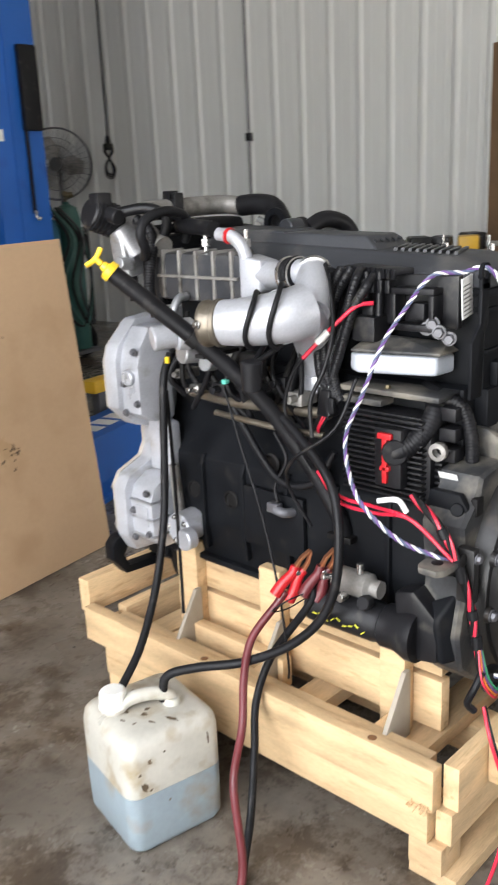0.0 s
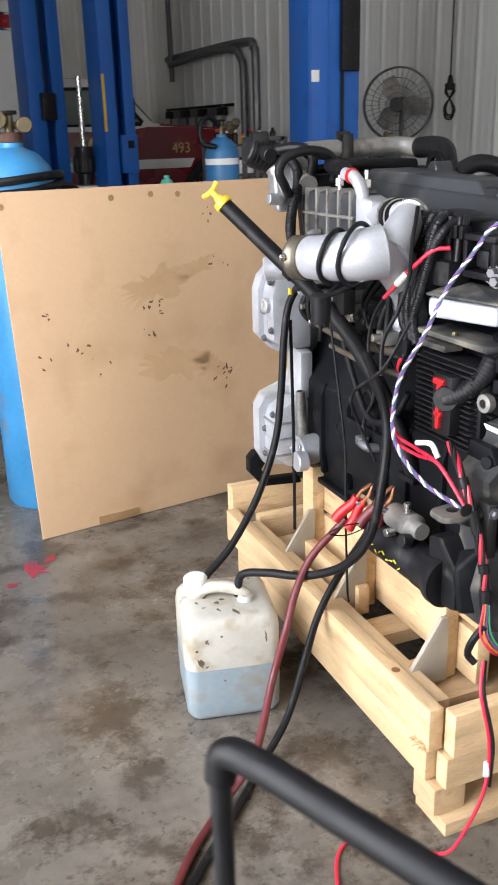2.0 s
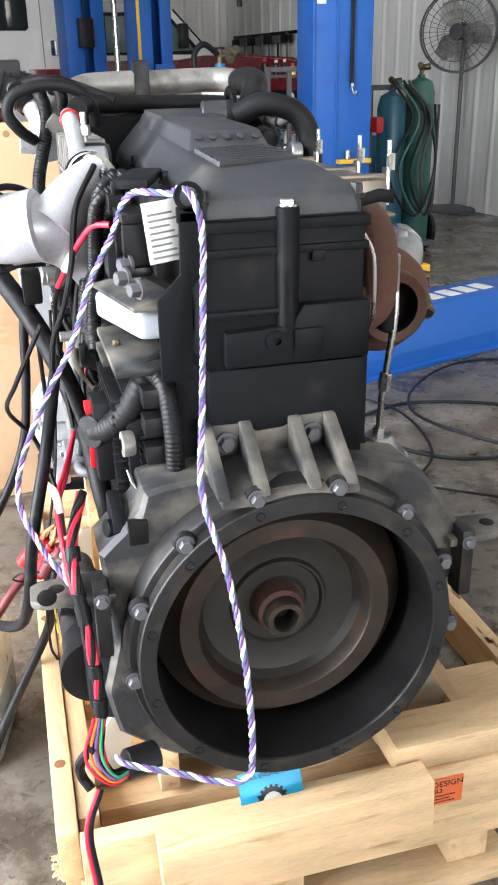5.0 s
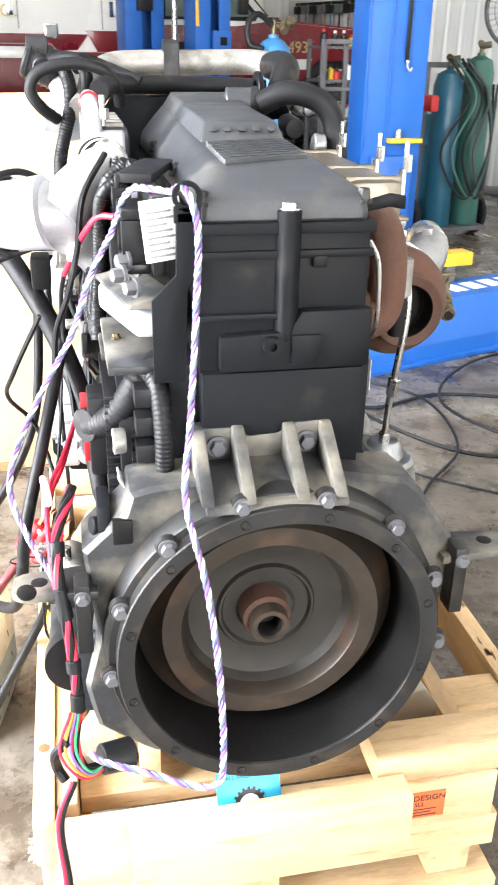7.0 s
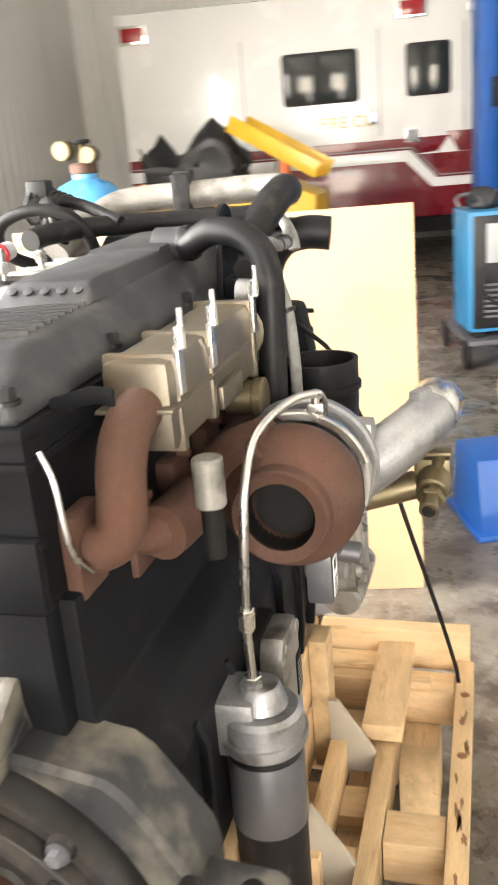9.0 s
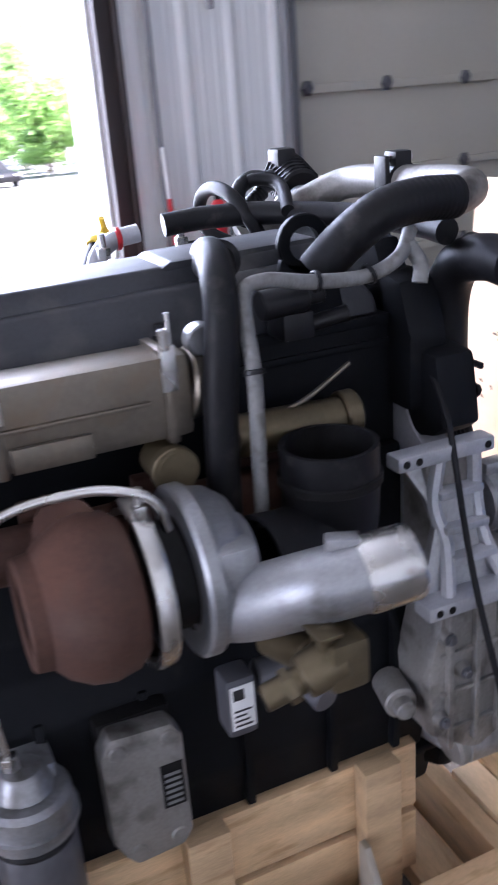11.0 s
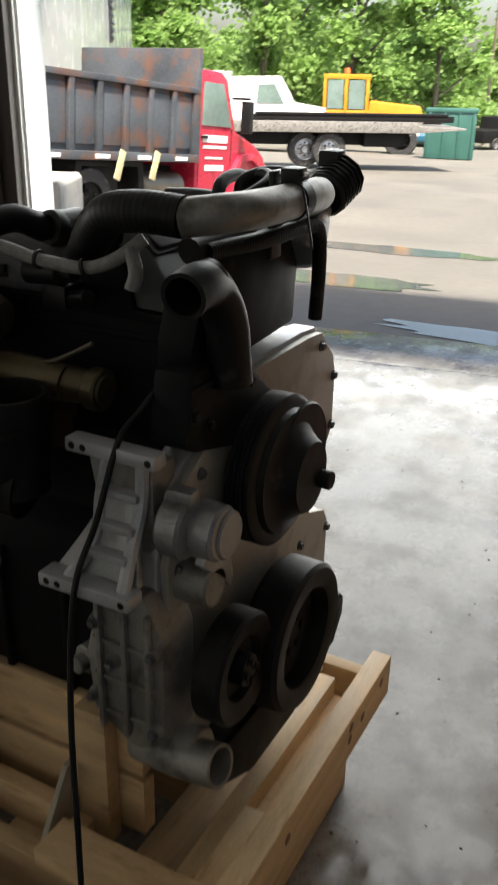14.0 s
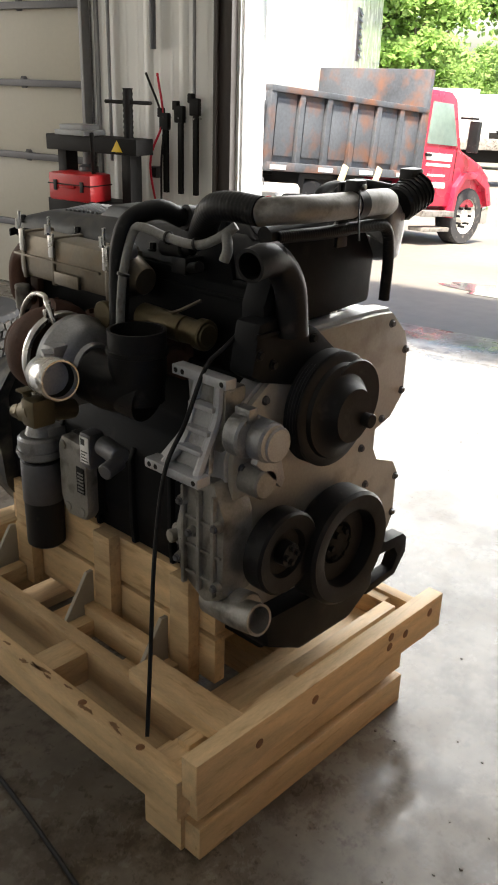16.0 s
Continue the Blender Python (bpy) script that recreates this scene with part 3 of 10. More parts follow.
outlet(WEST + 0.045, 2.95, 2.3)
for v in (-1.75, -2.1, -2.5):
    conduit([(WEST + 0.05, v, 1.1 if v != -2.1 else 1.85), (WEST + 0.05, v, ROOF)], 0.012 if v != -2.1 else 0.022, "conduit on the ribbed wall", TRIM if v != -2.1 else FIXTURE)
outlet(WEST + 0.045, -1.75, 2.2)
outlet(WEST + 0.045, -2.5, 2.2)
outlet(WEST + 0.045, -2.1, 1.05, "four-gang outlet box with cords plugged in")

# ---- outdoors ----


def on_yard(x, y, yaw=0.0, dz=0.0):
    u = (HALL.inverted() @ Vector((x, y, 0))).x
    return Matrix.Translation((x, y, yard_z(u) + dz)) @ Matrix.Rotation(radians(yaw), 4, "Z")


def wheel_parts(parent, x, y, z, r, w, rim_mat):
    """A tyre with its rim and hub under a vehicle; the axle runs along local y."""
    ty = local("wheel", lathe([(r * 0.6, 0), (r * 0.93, 0.0), (r, w * 0.15), (r, w * 0.85), (r * 0.93, w), (r * 0.6, w)], (x, y - w / 2, z), (x, y + w / 2, z), 28), TYRE, parent)
    local("rim", lathe([(0, w * 0.3), (r * 0.2, w * 0.1), (r * 0.25, w * 0.35), (r * 0.5, w * 0.45), (r * 0.58, w * 0.08), (r * 0.62, w * 0.05), (r * 0.62, w * 0.95), (r * 0.5, w * 0.6), (0, w * 0.6)], (x, y - w / 2, z), (x, y + w / 2, z), 24), rim_mat, ty)
    nuts = joined(*[rod((x + r * 0.36 * math.cos(a), y - w * 0.48, z + r * 0.36 * math.sin(a)), (x + r * 0.36 * math.cos(a), y - w * 0.1, z + r * 0.36 * math.sin(a)), r * 0.045, None, 6) for a in (i * math.pi / 4 for i in range(8))])
    local("wheel_nuts", nuts, DARK, ty)


def dump_truck():
    """Local x runs forward from the tail of the body, local y away from the hall."""
    t = thing("dump_truck", "red dump truck with a rusty worn blue-grey dump body", "truck", on_yard(-6.27, -4.87, 177.0) @ Matrix.Rotation(radians(4.9), 4, "Y"))
    L = 3.05
    # side panels between uprights
    n = 6
    body = local("dump_body", boxes([(0, 0.03, 1.0, L, 0.07, 1.8), (0, 1.93, 1.0, L, 1.97, 1.8), (0, 0.03, 0.98, L, 1.97, 1.04), (0.0, 0.03, 1.0, 0.05, 1.97, 1.66)], 0.004), BEDRUST, t, "rusty blue-grey dump body")
    for k in range(n + 1):
        x = k * (L - 0.12) / n
        local("upright", box(x, -0.03, 1.0, x + 0.09, 0.03, 1.82, 0.006), BEDRUST, body)
        if k < n:
            local("side_panel", box(x + 0.14, 0.005, 1.1, x + (L - 0.12) / n - 0.02, 0.03, 1.74, 0.01), BEDRUST, body)
    local("top_rail", box(0, -0.04, 1.8, L, 0.09, 1.87, 0.01), BEDRUST, body)
    local("bottom_rail", box(0, -0.05, 0.93, L, 0.05, 1.03, 0.01), BEDRUST, body)
    local("headboard", box(L - 0.05, -0.03, 1.0, L + 0.04, 2.0, 2.36, 0.015), BEDRUST, body, "tall scratched headboard")
    for x in (1.35, 2.05):
        local("strap", turned(box(-0.05, -0.07, -0.18, 0.05, -0.045, 0.18, 0.004), Matrix.Translation((x, 0, 0.88)) @ Matrix.Rotation(0.35, 4, "Y")), mat_strap, t, "pale web strap")
    for x in (0.05, 0.9, 1.7, 2.5):
        local("marker_lamp", box(x, -0.075, 0.95, x + 0.25, -0.05, 1.0, 0.004), PAPER if x else LAMPR, t)
    local("chassis", boxes([(0.2, 0.5, 0.62, L + 1.9, 0.62, 0.86), (0.2, 1.38, 0.62, L + 1.9, 1.5, 0.86), (0.9, 0.1, 0.5, 1.5, 0.5, 0.95)], 0.01), DARK, t)
    local("fuel_tank", rod((2.0, 0.25, 0.6), (2.9, 0.25, 0.6), 0.2), STAIN, t, "round tan fuel tank under the body")
    local("mudguard", prism([(0.6, 0.5), (0.65, 0.92), (1.9, 0.92), (1.95, 0.5), (1.85, 0.5), (1.8, 0.86), (0.75, 0.86), (0.7, 0.5)], "y", 0.02, 0.5, 0.004), DARK, t)
    # cab with its bonnet
    cab = [(L + 0.1, 0.55), (L + 0.1, 2.02), (L + 0.2, 2.14), (L + 0.7, 2.14), (L + 0.85, 2.05), (L + 1.12, 1.38), (L + 1.7, 1.2), (L + 2.0, 1.02), (L + 2.08, 0.8), (L + 2.08, 0.55)]
    cb = local("cab", prism(cab, "y", 0.08, 1.92, 0.05), TRUCKRED, t, "red cab with white lettering")
    local("side_window", prism([(L + 0.22, 1.42), (L + 0.24, 1.98), (L + 0.72, 1.98), (L + 0.98, 1.42)], "y", 0.062, 0.079, 0.004), CABGLASS, cb)
    local("windscreen", prism([(L + 0.88, 2.0), (L + 1.1, 1.45), (L + 1.12, 1.46), (L + 0.9, 2.01)], "y", 0.2, 1.8, 0.002), CABGLASS, cb)
    many("door_seam", [(L + 0.17, 0.074, 0.62, L + 0.18, 0.081, 1.95), (L + 1.0, 0.074, 0.9, L + 1.01, 0.081, 1.4)], 0, DARK, cb)
    local("door_handle", box(L + 0.22, 0.05, 1.25, L + 0.36, 0.08, 1.29, 0.005), PLASTIC, cb)
    local("lettering", boxes([(L + 0.26, 0.072, 1.2, L + 0.9, 0.08, 1.3), (L + 0.28, 0.072, 1.12, L + 0.88, 0.08, 1.16), (L + 0.34, 0.072, 0.98, L + 0.78, 0.08, 1.01), (L + 0.34, 0.072, 0.82, L + 0.82, 0.08, 0.9)], 0), PAPER, cb, "white bars of lettering")
    local("wheel_arch", prism([(L + 0.97, 0.4), (L + 1.02, 0.85), (L + 1.22, 1.06), (L + 1.57, 1.08), (L + 1.92, 0.92), (L + 2.07, 0.6), (L + 1.96, 0.58), (L + 1.82, 0.85), (L + 1.52, 0.98), (L + 1.24, 0.96), (L + 1.1, 0.8), (L + 1.06, 0.4)], "y", 0.0, 0.45, 0.01), TRUCKRED, cb)
    local("mirror", boxes([(L + 1.02, -0.22, 1.35, L + 1.1, -0.06, 1.78), (L + 1.0, -0.2, 1.8, L + 1.04, 0.1, 1.83)], 0.01), PLASTIC, cb)
    local("step", boxes([(L + 0.2, -0.02, 0.42, L + 1.05, 0.3, 0.5), (L + 0.3, 0.0, 0.2, L + 1.0, 0.25, 0.26)], 0.01), ALUDULL, t)
    local("beacon", rod((L + 0.3, 0.3, 2.13), (L + 0.3, 0.3, 2.27), 0.07, 0.05), PAPER, t)
    local("bumper", box(L + 2.0, 0.1, 0.3, L + 2.2, 1.9, 0.58, 0.04), CHROME, t)
    for x, rm in ((L + 1.5, PAPER), (0.95, DARK)):
        wheel_parts(t, x, 0.2, 0.42, 0.44, 0.28, WHITEP if rm is PAPER else DARK)
        wheel_parts(t, x, 1.8, 0.42, 0.44, 0.28, DARK)
    return t


mat_strap = mat("pale_web_strap", (0.55, 0.47, 0.28), 0.7, 0, 0.1, 10, 60, 0.1)
dump_truck()


def neighbour_hall():
    t = thing("neighbour_building", "white steel building with a grey eave and one louvre", "building", on_yard(-15.7, -11.0, math.degrees(math.atan2(8.55, 14.6)), 0.45))
    local("wall", box(-8.5, -8, -1.4, 8.5, 0, 4.55, 0.01), PAINTW, t)
    local("roof", prism([(-8.4, 4.5), (0.3, 4.5), (0.3, 4.68), (-4, 6.0), (-8.4, 4.7)], "x", -8.8, 8.8, 0.02), TRIM, t)
    lv = local("louvre", box(-2.6, -0.02, 2.6, -2.0, 0.04, 3.8, 0.01), FIXTURE, t)
    for k in range(7):
        local("slat", turned(box(-0.27, -0.015, -0.05, 0.27, 0.02, 0.05, 0.003), Matrix.Translation((-2.3, 0.05, 2.72 + k * 0.16)) @ Matrix.Rotation(0.6, 4, "X")), FIXTURE, lv)


neighbour_hall()


def flatbed():
    t = thing("flatbed_truck", "flatbed recovery truck with a bare aluminium deck", "truck", on_yard(-21.43, -13.25, 125))
    local("deck", boxes([(0, 0.0, 1.08, 7.9, 2.4, 1.22), (0, -0.02, 1.02, 7.8, 0.06, 1.34)], 0.02), ALUDULL, t)
    local("deck_edge", prism([(7.8, 1.02), (9.3, 1.12), (9.3, 1.17), (7.8, 1.24)], "y", 0, 2.4, 0.01), ALUDULL, t)
    local("chassis", boxes([(0.2, 0.7, 0.62, 7.6, 0.9, 0.98), (0.2, 1.5, 0.62, 7.6, 1.7, 0.98), (0.5, 0.1, 0.5, 1.8, 0.6, 1.0), (6.2, 0.3, 0.6, 7.4, 2.1, 1.0)], 0.02), DARK, t)
    local("toolbox", box(-0.4, 0.05, 0.5, 1.2, 0.7, 1.0, 0.03), ALUDULL, t)
    local("rack", boxes([(-0.2, 0.1, 1.1, -0.12, 0.18, 2.5), (-0.2, 2.2, 1.1, -0.12, 2.28, 2.5), (-0.2, 0.1, 2.42, -0.12, 2.28, 2.5)], 0.01), FIXTURE, t)
    wheel_parts(t, 5.1, 0.3, 0.5, 0.52, 0.3, SILVER)
    wheel_parts(t, 4.4, 0.6, 0.5, 0.52, 0.3, SILVER)
    wheel_parts(t, 5.1, 2.1, 0.5, 0.52, 0.3, SILVER)
    b = thing("car_ramp", "long black steel ramp beam resting on the deck", "ramp", on_yard(-23.5, -11.4, 125, 1.36))
    local("beam", boxes([(0, 0.0, 0.0, 6.4, 0.3, 0.18), (0.2, -0.03, 0.18, 6.2, 0.32, 0.24)], 0.01), DARK, b)
    local("foot", boxes([(0.5, 0, -0.05, 1.0, 0.3, 0.0), (5.5, 0, -0.05, 6.0, 0.3, 0)], 0), DARK, b)


flatbed()


def loader():
    t = thing("wheel_loader", "orange-yellow wheel loader with a glazed cab", "loader", on_yard(-38.05, -13.85, 110, -0.1))
    local("hood", prism([(0.6, 1.3), (0.7, 2.3), (3.0, 2.1), (3.2, 1.3)], "y", 0, 1.6, 0.08), LOADERP, t)
    cb = local("cab", boxes([(-1.4, 0.0, 1.6, 0.7, 0.1, 1.8), (-1.4, 0, 3.2, 0.7, 1.6, 3.4), (-1.4, 0.0, 1.7, -1.25, 1.6, 3.25), (0.5, 0.0, 1.7, 0.65, 1.6, 3.25), (-0.45, 0, 1.7, -0.3, 0.1, 3.25), (-1.4, 0, 1.3, 0.7, 1.6, 1.9)], 0.03), LOADERP, t)
    local("window", boxes([(-1.2, 0.02, 1.95, -0.5, 0.05, 3.15), (-0.25, 0.02, 1.95, 0.45, 0.05, 3.15)], 0), CABGLASS, cb)
    local("beacon", rod((-0.4, 0.8, 3.4), (-0.4, 0.8, 3.65), 0.12), ORANGE, cb)
    local("lift_arm", prism([(-4.2, 1.5), (-1.4, 2.0), (-1.4, 1.6), (-4.2, 1.2)], "y", 0.3, 0.55, 0.03), LOADERP, t)
    for x in (-1.6, 2.2):
        wheel_parts(t, x, -0.1, 0.7, 0.75, 0.5, DARK)
        wheel_parts(t, x, 1.7, 0.7, 0.75, 0.5, DARK)


loader()


def parked(x, y, yaw, paint, label, tall=1.0, kind="car", name="parked_car"):
    """A parked car or pick-up, simple but whole: body, glazing, wheels, lamps."""
    t = thing(name, label, kind, on_yard(x, y, yaw), "cars parked along the woods")
    if name == "pickup_truck":
        prof = [(-2.7, 0.45), (-2.7, 1.1), (-0.6, 1.1), (-0.5, 1.75), (0.7, 1.78), (1.25, 1.15), (2.5, 1.02), (2.65, 0.8), (2.65, 0.42)]
        win = [(-0.4, 1.18), (-0.36, 1.66), (0.64, 1.68), (1.02, 1.18)]
    else:
        prof = [(-2.2, 0.4), (-2.25, 0.95), (-1.9, 1.0), (-1.4, 1.46 * tall), (0.25, 1.5 * tall), (0.95, 1.02), (2.0, 0.88), (2.2, 0.7), (2.2, 0.38)]
        win = [(-1.5, 1.05), (-1.3, 1.38 * tall), (0.2, 1.42 * tall), (0.75, 1.05)]
    b = local("body", prism(prof, "y", -0.88, 0.88, 0.07), paint, t)
    for s in (-1, 1):
        local("side_window", prism(win, "y", s * 0.875, s * 0.895, 0.002), GLASS, b)
    local("lamp", boxes([(2.12, -0.8, 0.68, 2.22 if name != "pickup_truck" else 2.66, -0.5, 0.8), (2.12, 0.5, 0.68, 2.22 if name != "pickup_truck" else 2.66, 0.8, 0.8)], 0.01), PAPER, b)
    for xx in (-1.4, 1.45):
        for s in (-0.82, 0.82):
            wheel_parts(t, xx, s, 0.34, 0.35, 0.22, SILVER)


cars = [(-52.4, -10.6, 160, DARK, "dark pick-up parked along the woods", "pickup_truck"), (-52.9, -7.6, 20, PAINTW, "white saloon parked along the woods", "parked_car"),
        (-53.3, -5.2, 20, SILVER, "silver saloon with a rusty wing", "parked_car"), (-53.6, -2.8, 25, SILVER, "pale silver saloon parked in the row", "parked_car"),
        (-54.0, -0.4, 80, TRUCKRED, "red hatchback seen from behind", "parked_car"), (-53.6, 2.1, 15, PAINTW, "white pick-up parked in the row", "pickup_truck"),
        (-53.8, 4.9, 10, SILVER, "silver estate car parked in the row", "parked_car"), (-54.5, 8.3, 20, DARK, "dark saloon parked in the row", "parked_car"),
        (-51.8, -14.6, 20, TEAL, "dark blue saloon behind the green container", "parked_car")]
for x, y, yaw, p, lab, nm in cars:
    parked(x, y, yaw, p, lab, 1.0, "pickup" if nm == "pickup_truck" else "car", nm)

gb = thing("waste_container", "dark green steel waste container", "container", on_yard(-36.4, -8.84, 105))
local("body", boxes([(-1.0, -0.7, 0.05, 1.0, 0.7, 1.9), (-1.05, -0.75, 1.85, 1.05, 0.75, 1.98)], 0.03), DKGREEN, gb)
local("rib", boxes([(x, -0.76, 0.1, x + 0.08, -0.69, 1.85) for x in (-0.9, -0.3, 0.3, 0.85)], 0.01), DKGREEN, gb)
wt = thing("white_truck", "white lorry cab parked beyond the flatbed", "truck", on_yard(-34.9, -15.4, 110))
local("cab", prism([(-2.6, 0.6), (-2.6, 3.0), (-0.6, 3.05), (0.0, 2.0), (1.4, 1.8), (1.5, 0.6)], "y", -1.1, 1.1, 0.1), PAINTW, wt)
local("window", prism([(-1.4, 2.0), (-1.35, 2.7), (-0.65, 2.75), (-0.25, 2.0)], "y", -1.13, -1.1, 0), CABGLASS, wt)
local("box_body", box(-7.0, -1.2, 0.9, -2.8, 1.2, 3.2, 0.05), PAINTW, wt)
wheel_parts(wt, 0.6, -1.0, 0.5, 0.5, 0.3, SILVER)
wheel_parts(wt, -4.6, -1.0, 0.5, 0.5, 0.3, SILVER)
wheel_parts(wt, 0.6, 1.0, 0.5, 0.5, 0.3, SILVER)


def puddle(x, y, rx, ry, seed):
    rnd = random.Random(seed)
    pts = []
    for i in range(28):
        a = 2 * math.pi * i / 28
        k = 0.75 + 0.35 * rnd.random()
        pts.append((x + rx * k * math.cos(a), y + ry * k * math.sin(a)))
    u = (HALL.inverted() @ Vector((x, y, 0))).x
    bm = bmesh.new()
    top = []
    for a, b in pts:
        uu = (HALL.inverted() @ Vector((a, b, 0))).x
        top.append(bm.verts.new((a, b, yard_z(uu) + 0.006)))
    bm.faces.new(top)
    structure("water", bm, WATER, "shallow rain puddle in the yard")


for i, (x, y, rx, ry) in enumerate(((-6.3, -1.3, 0.5, 1.0), (-7.2, 0.6, 0.7, 0.5), (-4.7, 1.0, 0.3, 1.3), (-9.5, -1.8, 0.5, 1.4), (-12.0, 1.2, 0.7, 1.6), (-5.6, 3.0, 0.4, 0.9))):
    puddle(x, y, rx, ry, i + 3)


cblk = thing("concrete_block", "pale cast concrete barrier block beside the dump truck", "block", on_yard(-5.22, -3.86, 25))
local("body", prism([(-0.3, 0.0), (-0.3, 0.76), (-0.27, 0.8), (0.27, 0.8), (0.3, 0.76), (0.3, 0.0)], "x", -0.42, 0.42, 0.02), mat("pale_concrete", (0.42, 0.41, 0.38), 0.8, 0, 0.2, 4, 40, 0.25, (0.3, 0.28, 0.25), 0.3), cblk)
local("lifting_loop", tube([(-0.08, 0, 0.79), (-0.07, 0, 0.86), (0, 0, 0.885), (0.07, 0, 0.86), (0.08, 0, 0.79)], 0.009, 8, 5), FIXTURE, cblk)

# ---- woods ----
def leaf_cloud(rnd, centres, count, size):
    """Many small bent leaf clumps strewn through lumpy volumes."""
    verts, faces = [], []
    for _ in range(count):
        c, r = centres[rnd.randrange(len(centres))]
        d = Vector((rnd.gauss(0, 1), rnd.gauss(0, 1), rnd.gauss(0, 1)))
        d = d.normalized() * min(1.7, abs(rnd.gauss(0, 0.72)))
        p = Vector(c) + Vector((d.x * r[0], d.y * r[1], d.z * r[2]))
        a = Vector((rnd.gauss(0, 1), rnd.gauss(0, 1), rnd.gauss(0, 0.6))).normalized() * size * (0.6 + rnd.random())
        b = a.orthogonal().normalized() * size * (0.5 + 0.7 * rnd.random())
        b.rotate(Matrix.Rotation(rnd.random() * 6.28, 3, a.normalized()))
        k = len(verts)
        lift = a.cross(b).normalized() * size * 0.25
        verts += [p - a, p + b + lift, p + a, p - b + lift]
        faces.append((k, k + 1, k + 2, k + 3))
    return verts, faces


def tree_mesh(seed, h, spread, leaves, size):
    rnd = random.Random(seed)
    limbs = [tube([(0, 0, -0.6), (0.1, 0.05, h * 0.3), (rnd.uniform(-0.3, 0.3), rnd.uniform(-0.3, 0.3), h * 0.62), (0, 0, h * 0.9)], h * 0.018, 8, 4, r1=h * 0.004)]
    cents = []
    for k in range(11):
        z = h * (0.08 + 0.84 * k / 11)
        a = k * 2.4 + rnd.random()
        reach = spread * (1.0 - 0.55 * (k / 11)) * rnd.uniform(0.6, 1.05)
        tip = (reach * math.cos(a), reach * math.sin(a), z + h * 0.1)
        limbs.append(tube([(0, 0, z - h * 0.08), (reach * 0.5 * math.cos(a), reach * 0.5 * math.sin(a), z), tip], h * 0.007, 6, 3, r1=h * 0.002))
        cents.append((tip, (spread * rnd.uniform(0.25, 0.42), spread * rnd.uniform(0.25, 0.42), h * rnd.uniform(0.05, 0.09))))
        cents.append(((tip[0] * 0.5, tip[1] * 0.5, tip[2]), (spread * 0.35, spread * 0.35, h * 0.07)))
    cents.append(((0, 0, h * 0.93), (spread * 0.3, spread * 0.3, h * 0.07)))
    v, f = leaf_cloud(rnd, cents, leaves, size)
    me = bpy.data.meshes.new("crown")
    me.from_pydata(v, [], f)
    me.materials.append(LEAF)
    wood = joined(*limbs)
    wm = bpy.data.meshes.new("trunk")
    wood.to_mesh(wm)
    wood.free()
    wm.materials.append(BARK)
    wm.shade_smooth()
    return me, wm


KINDS = [tree_mesh(11, 12.0, 3.6, 12500, 0.17), tree_mesh(12, 13.5, 3.2, 12500, 0.17), tree_mesh(13, 10.5, 3.9, 12500, 0.18), tree_mesh(14, 14.5, 3.4, 12800, 0.17)]
rt = random.Random(5)


def plant(x, y, k, s, label):
    t = thing("tree", label, "tree", on_yard(x, y, rt.uniform(0, 360)), "trees along the yard")
    t.scale = (s, s, s * rt.uniform(0.9, 1.12))
    for nm, me in (("crown", KINDS[k][0]), ("trunk", KINDS[k][1])):
        ob = new(nm, me)
        ob.parent = t


for i in range(64):
    f = i / 63
    x = -66 - 14 * rt.random() - (14 if i % 2 else 0)
    y = -58 + 84 * f + rt.uniform(-1, 1)
    plant(x, y, rt.randrange(4), rt.uniform(0.48, 0.74), "broadleaf tree in fresh spring leaf at the wood's edge")
for x, y, s in ((-44, -27, 0.95), (-40, -25.5, 0.85), (-48, -23.5, 1.0), (-52, -19.5, 1.05), (-37, -26, 0.9), (-54, -15, 1.0), (-57, -26, 1.1), (-33.0, -27.0, 0.9)):
    plant(x, y, rt.randrange(4), s, "tall leafy tree behind the parked lorries")
rb = random.Random(9)
vv, ff = leaf_cloud(rb, [((-62 - 3 * rb.random(), -60 + 2.0 * i, -0.4 + 4.0 * rb.random()), (2.2, 2.0, 2.4)) for i in range(46)], 22000, 0.22)
me = bpy.data.meshes.new("undergrowth")
me.from_pydata(vv, [], ff)
me.materials.append(LEAF)
tagged(new("undergrowth", me), "green undergrowth along the edge of the woods", "undergrowth", "", "stuff")
for x, y in ((-57, -12.5), (-58, -3.0), (-56, 5.5), (-60, -8.5)):
    p = thing("utility_pole", "grey wooden utility pole at the wood's edge", "pole", on_yard(x, y))
    local("pole", rod((0, 0, -0.5), (0, 0, 9.0), 0.1, 0.07, 10), BARK, p)
    local("cross_arm", box(-0.04, -0.7, 8.3, 0.04, 0.7, 8.4, 0.01), BARK, p)

# ---- things in the hall ----
TARP = mat("black_tarpaulin", (0.02, 0.02, 0.022), 0.5, 0, 0.4, 6, 40, 0.4)
GREY = mat("grey_enamel", (0.3, 0.31, 0.32), 0.5, 0.1, 0.15, 5, 60, 0.05)
PLY = mat("brown_plywood", (0.22, 0.13, 0.07), 0.7, 0, 0.2, 3, 40, 0.1)
LIGHTBLUE = mat("light_blue_cylinder_paint", (0.04, 0.23, 0.47), 0.4, 0, 0.2, 5, 60, 0.05, (0.16, 0.2, 0.25), 0.12)
CLOTH = mat("crumpled_green_cloth", (0.11, 0.20, 0.05), 0.8, 0, 0.3, 20, 90, 0.3)


def at_hall(u, v, z=0.0, yaw=0.0):
    return HALL @ Matrix.Translation((u, v, z)) @ Matrix.Rotation(radians(yaw), 4, "Z")


def hall_of(x, y, z=0.0):
    return HALL.inverted() @ Vector((x, y, z))


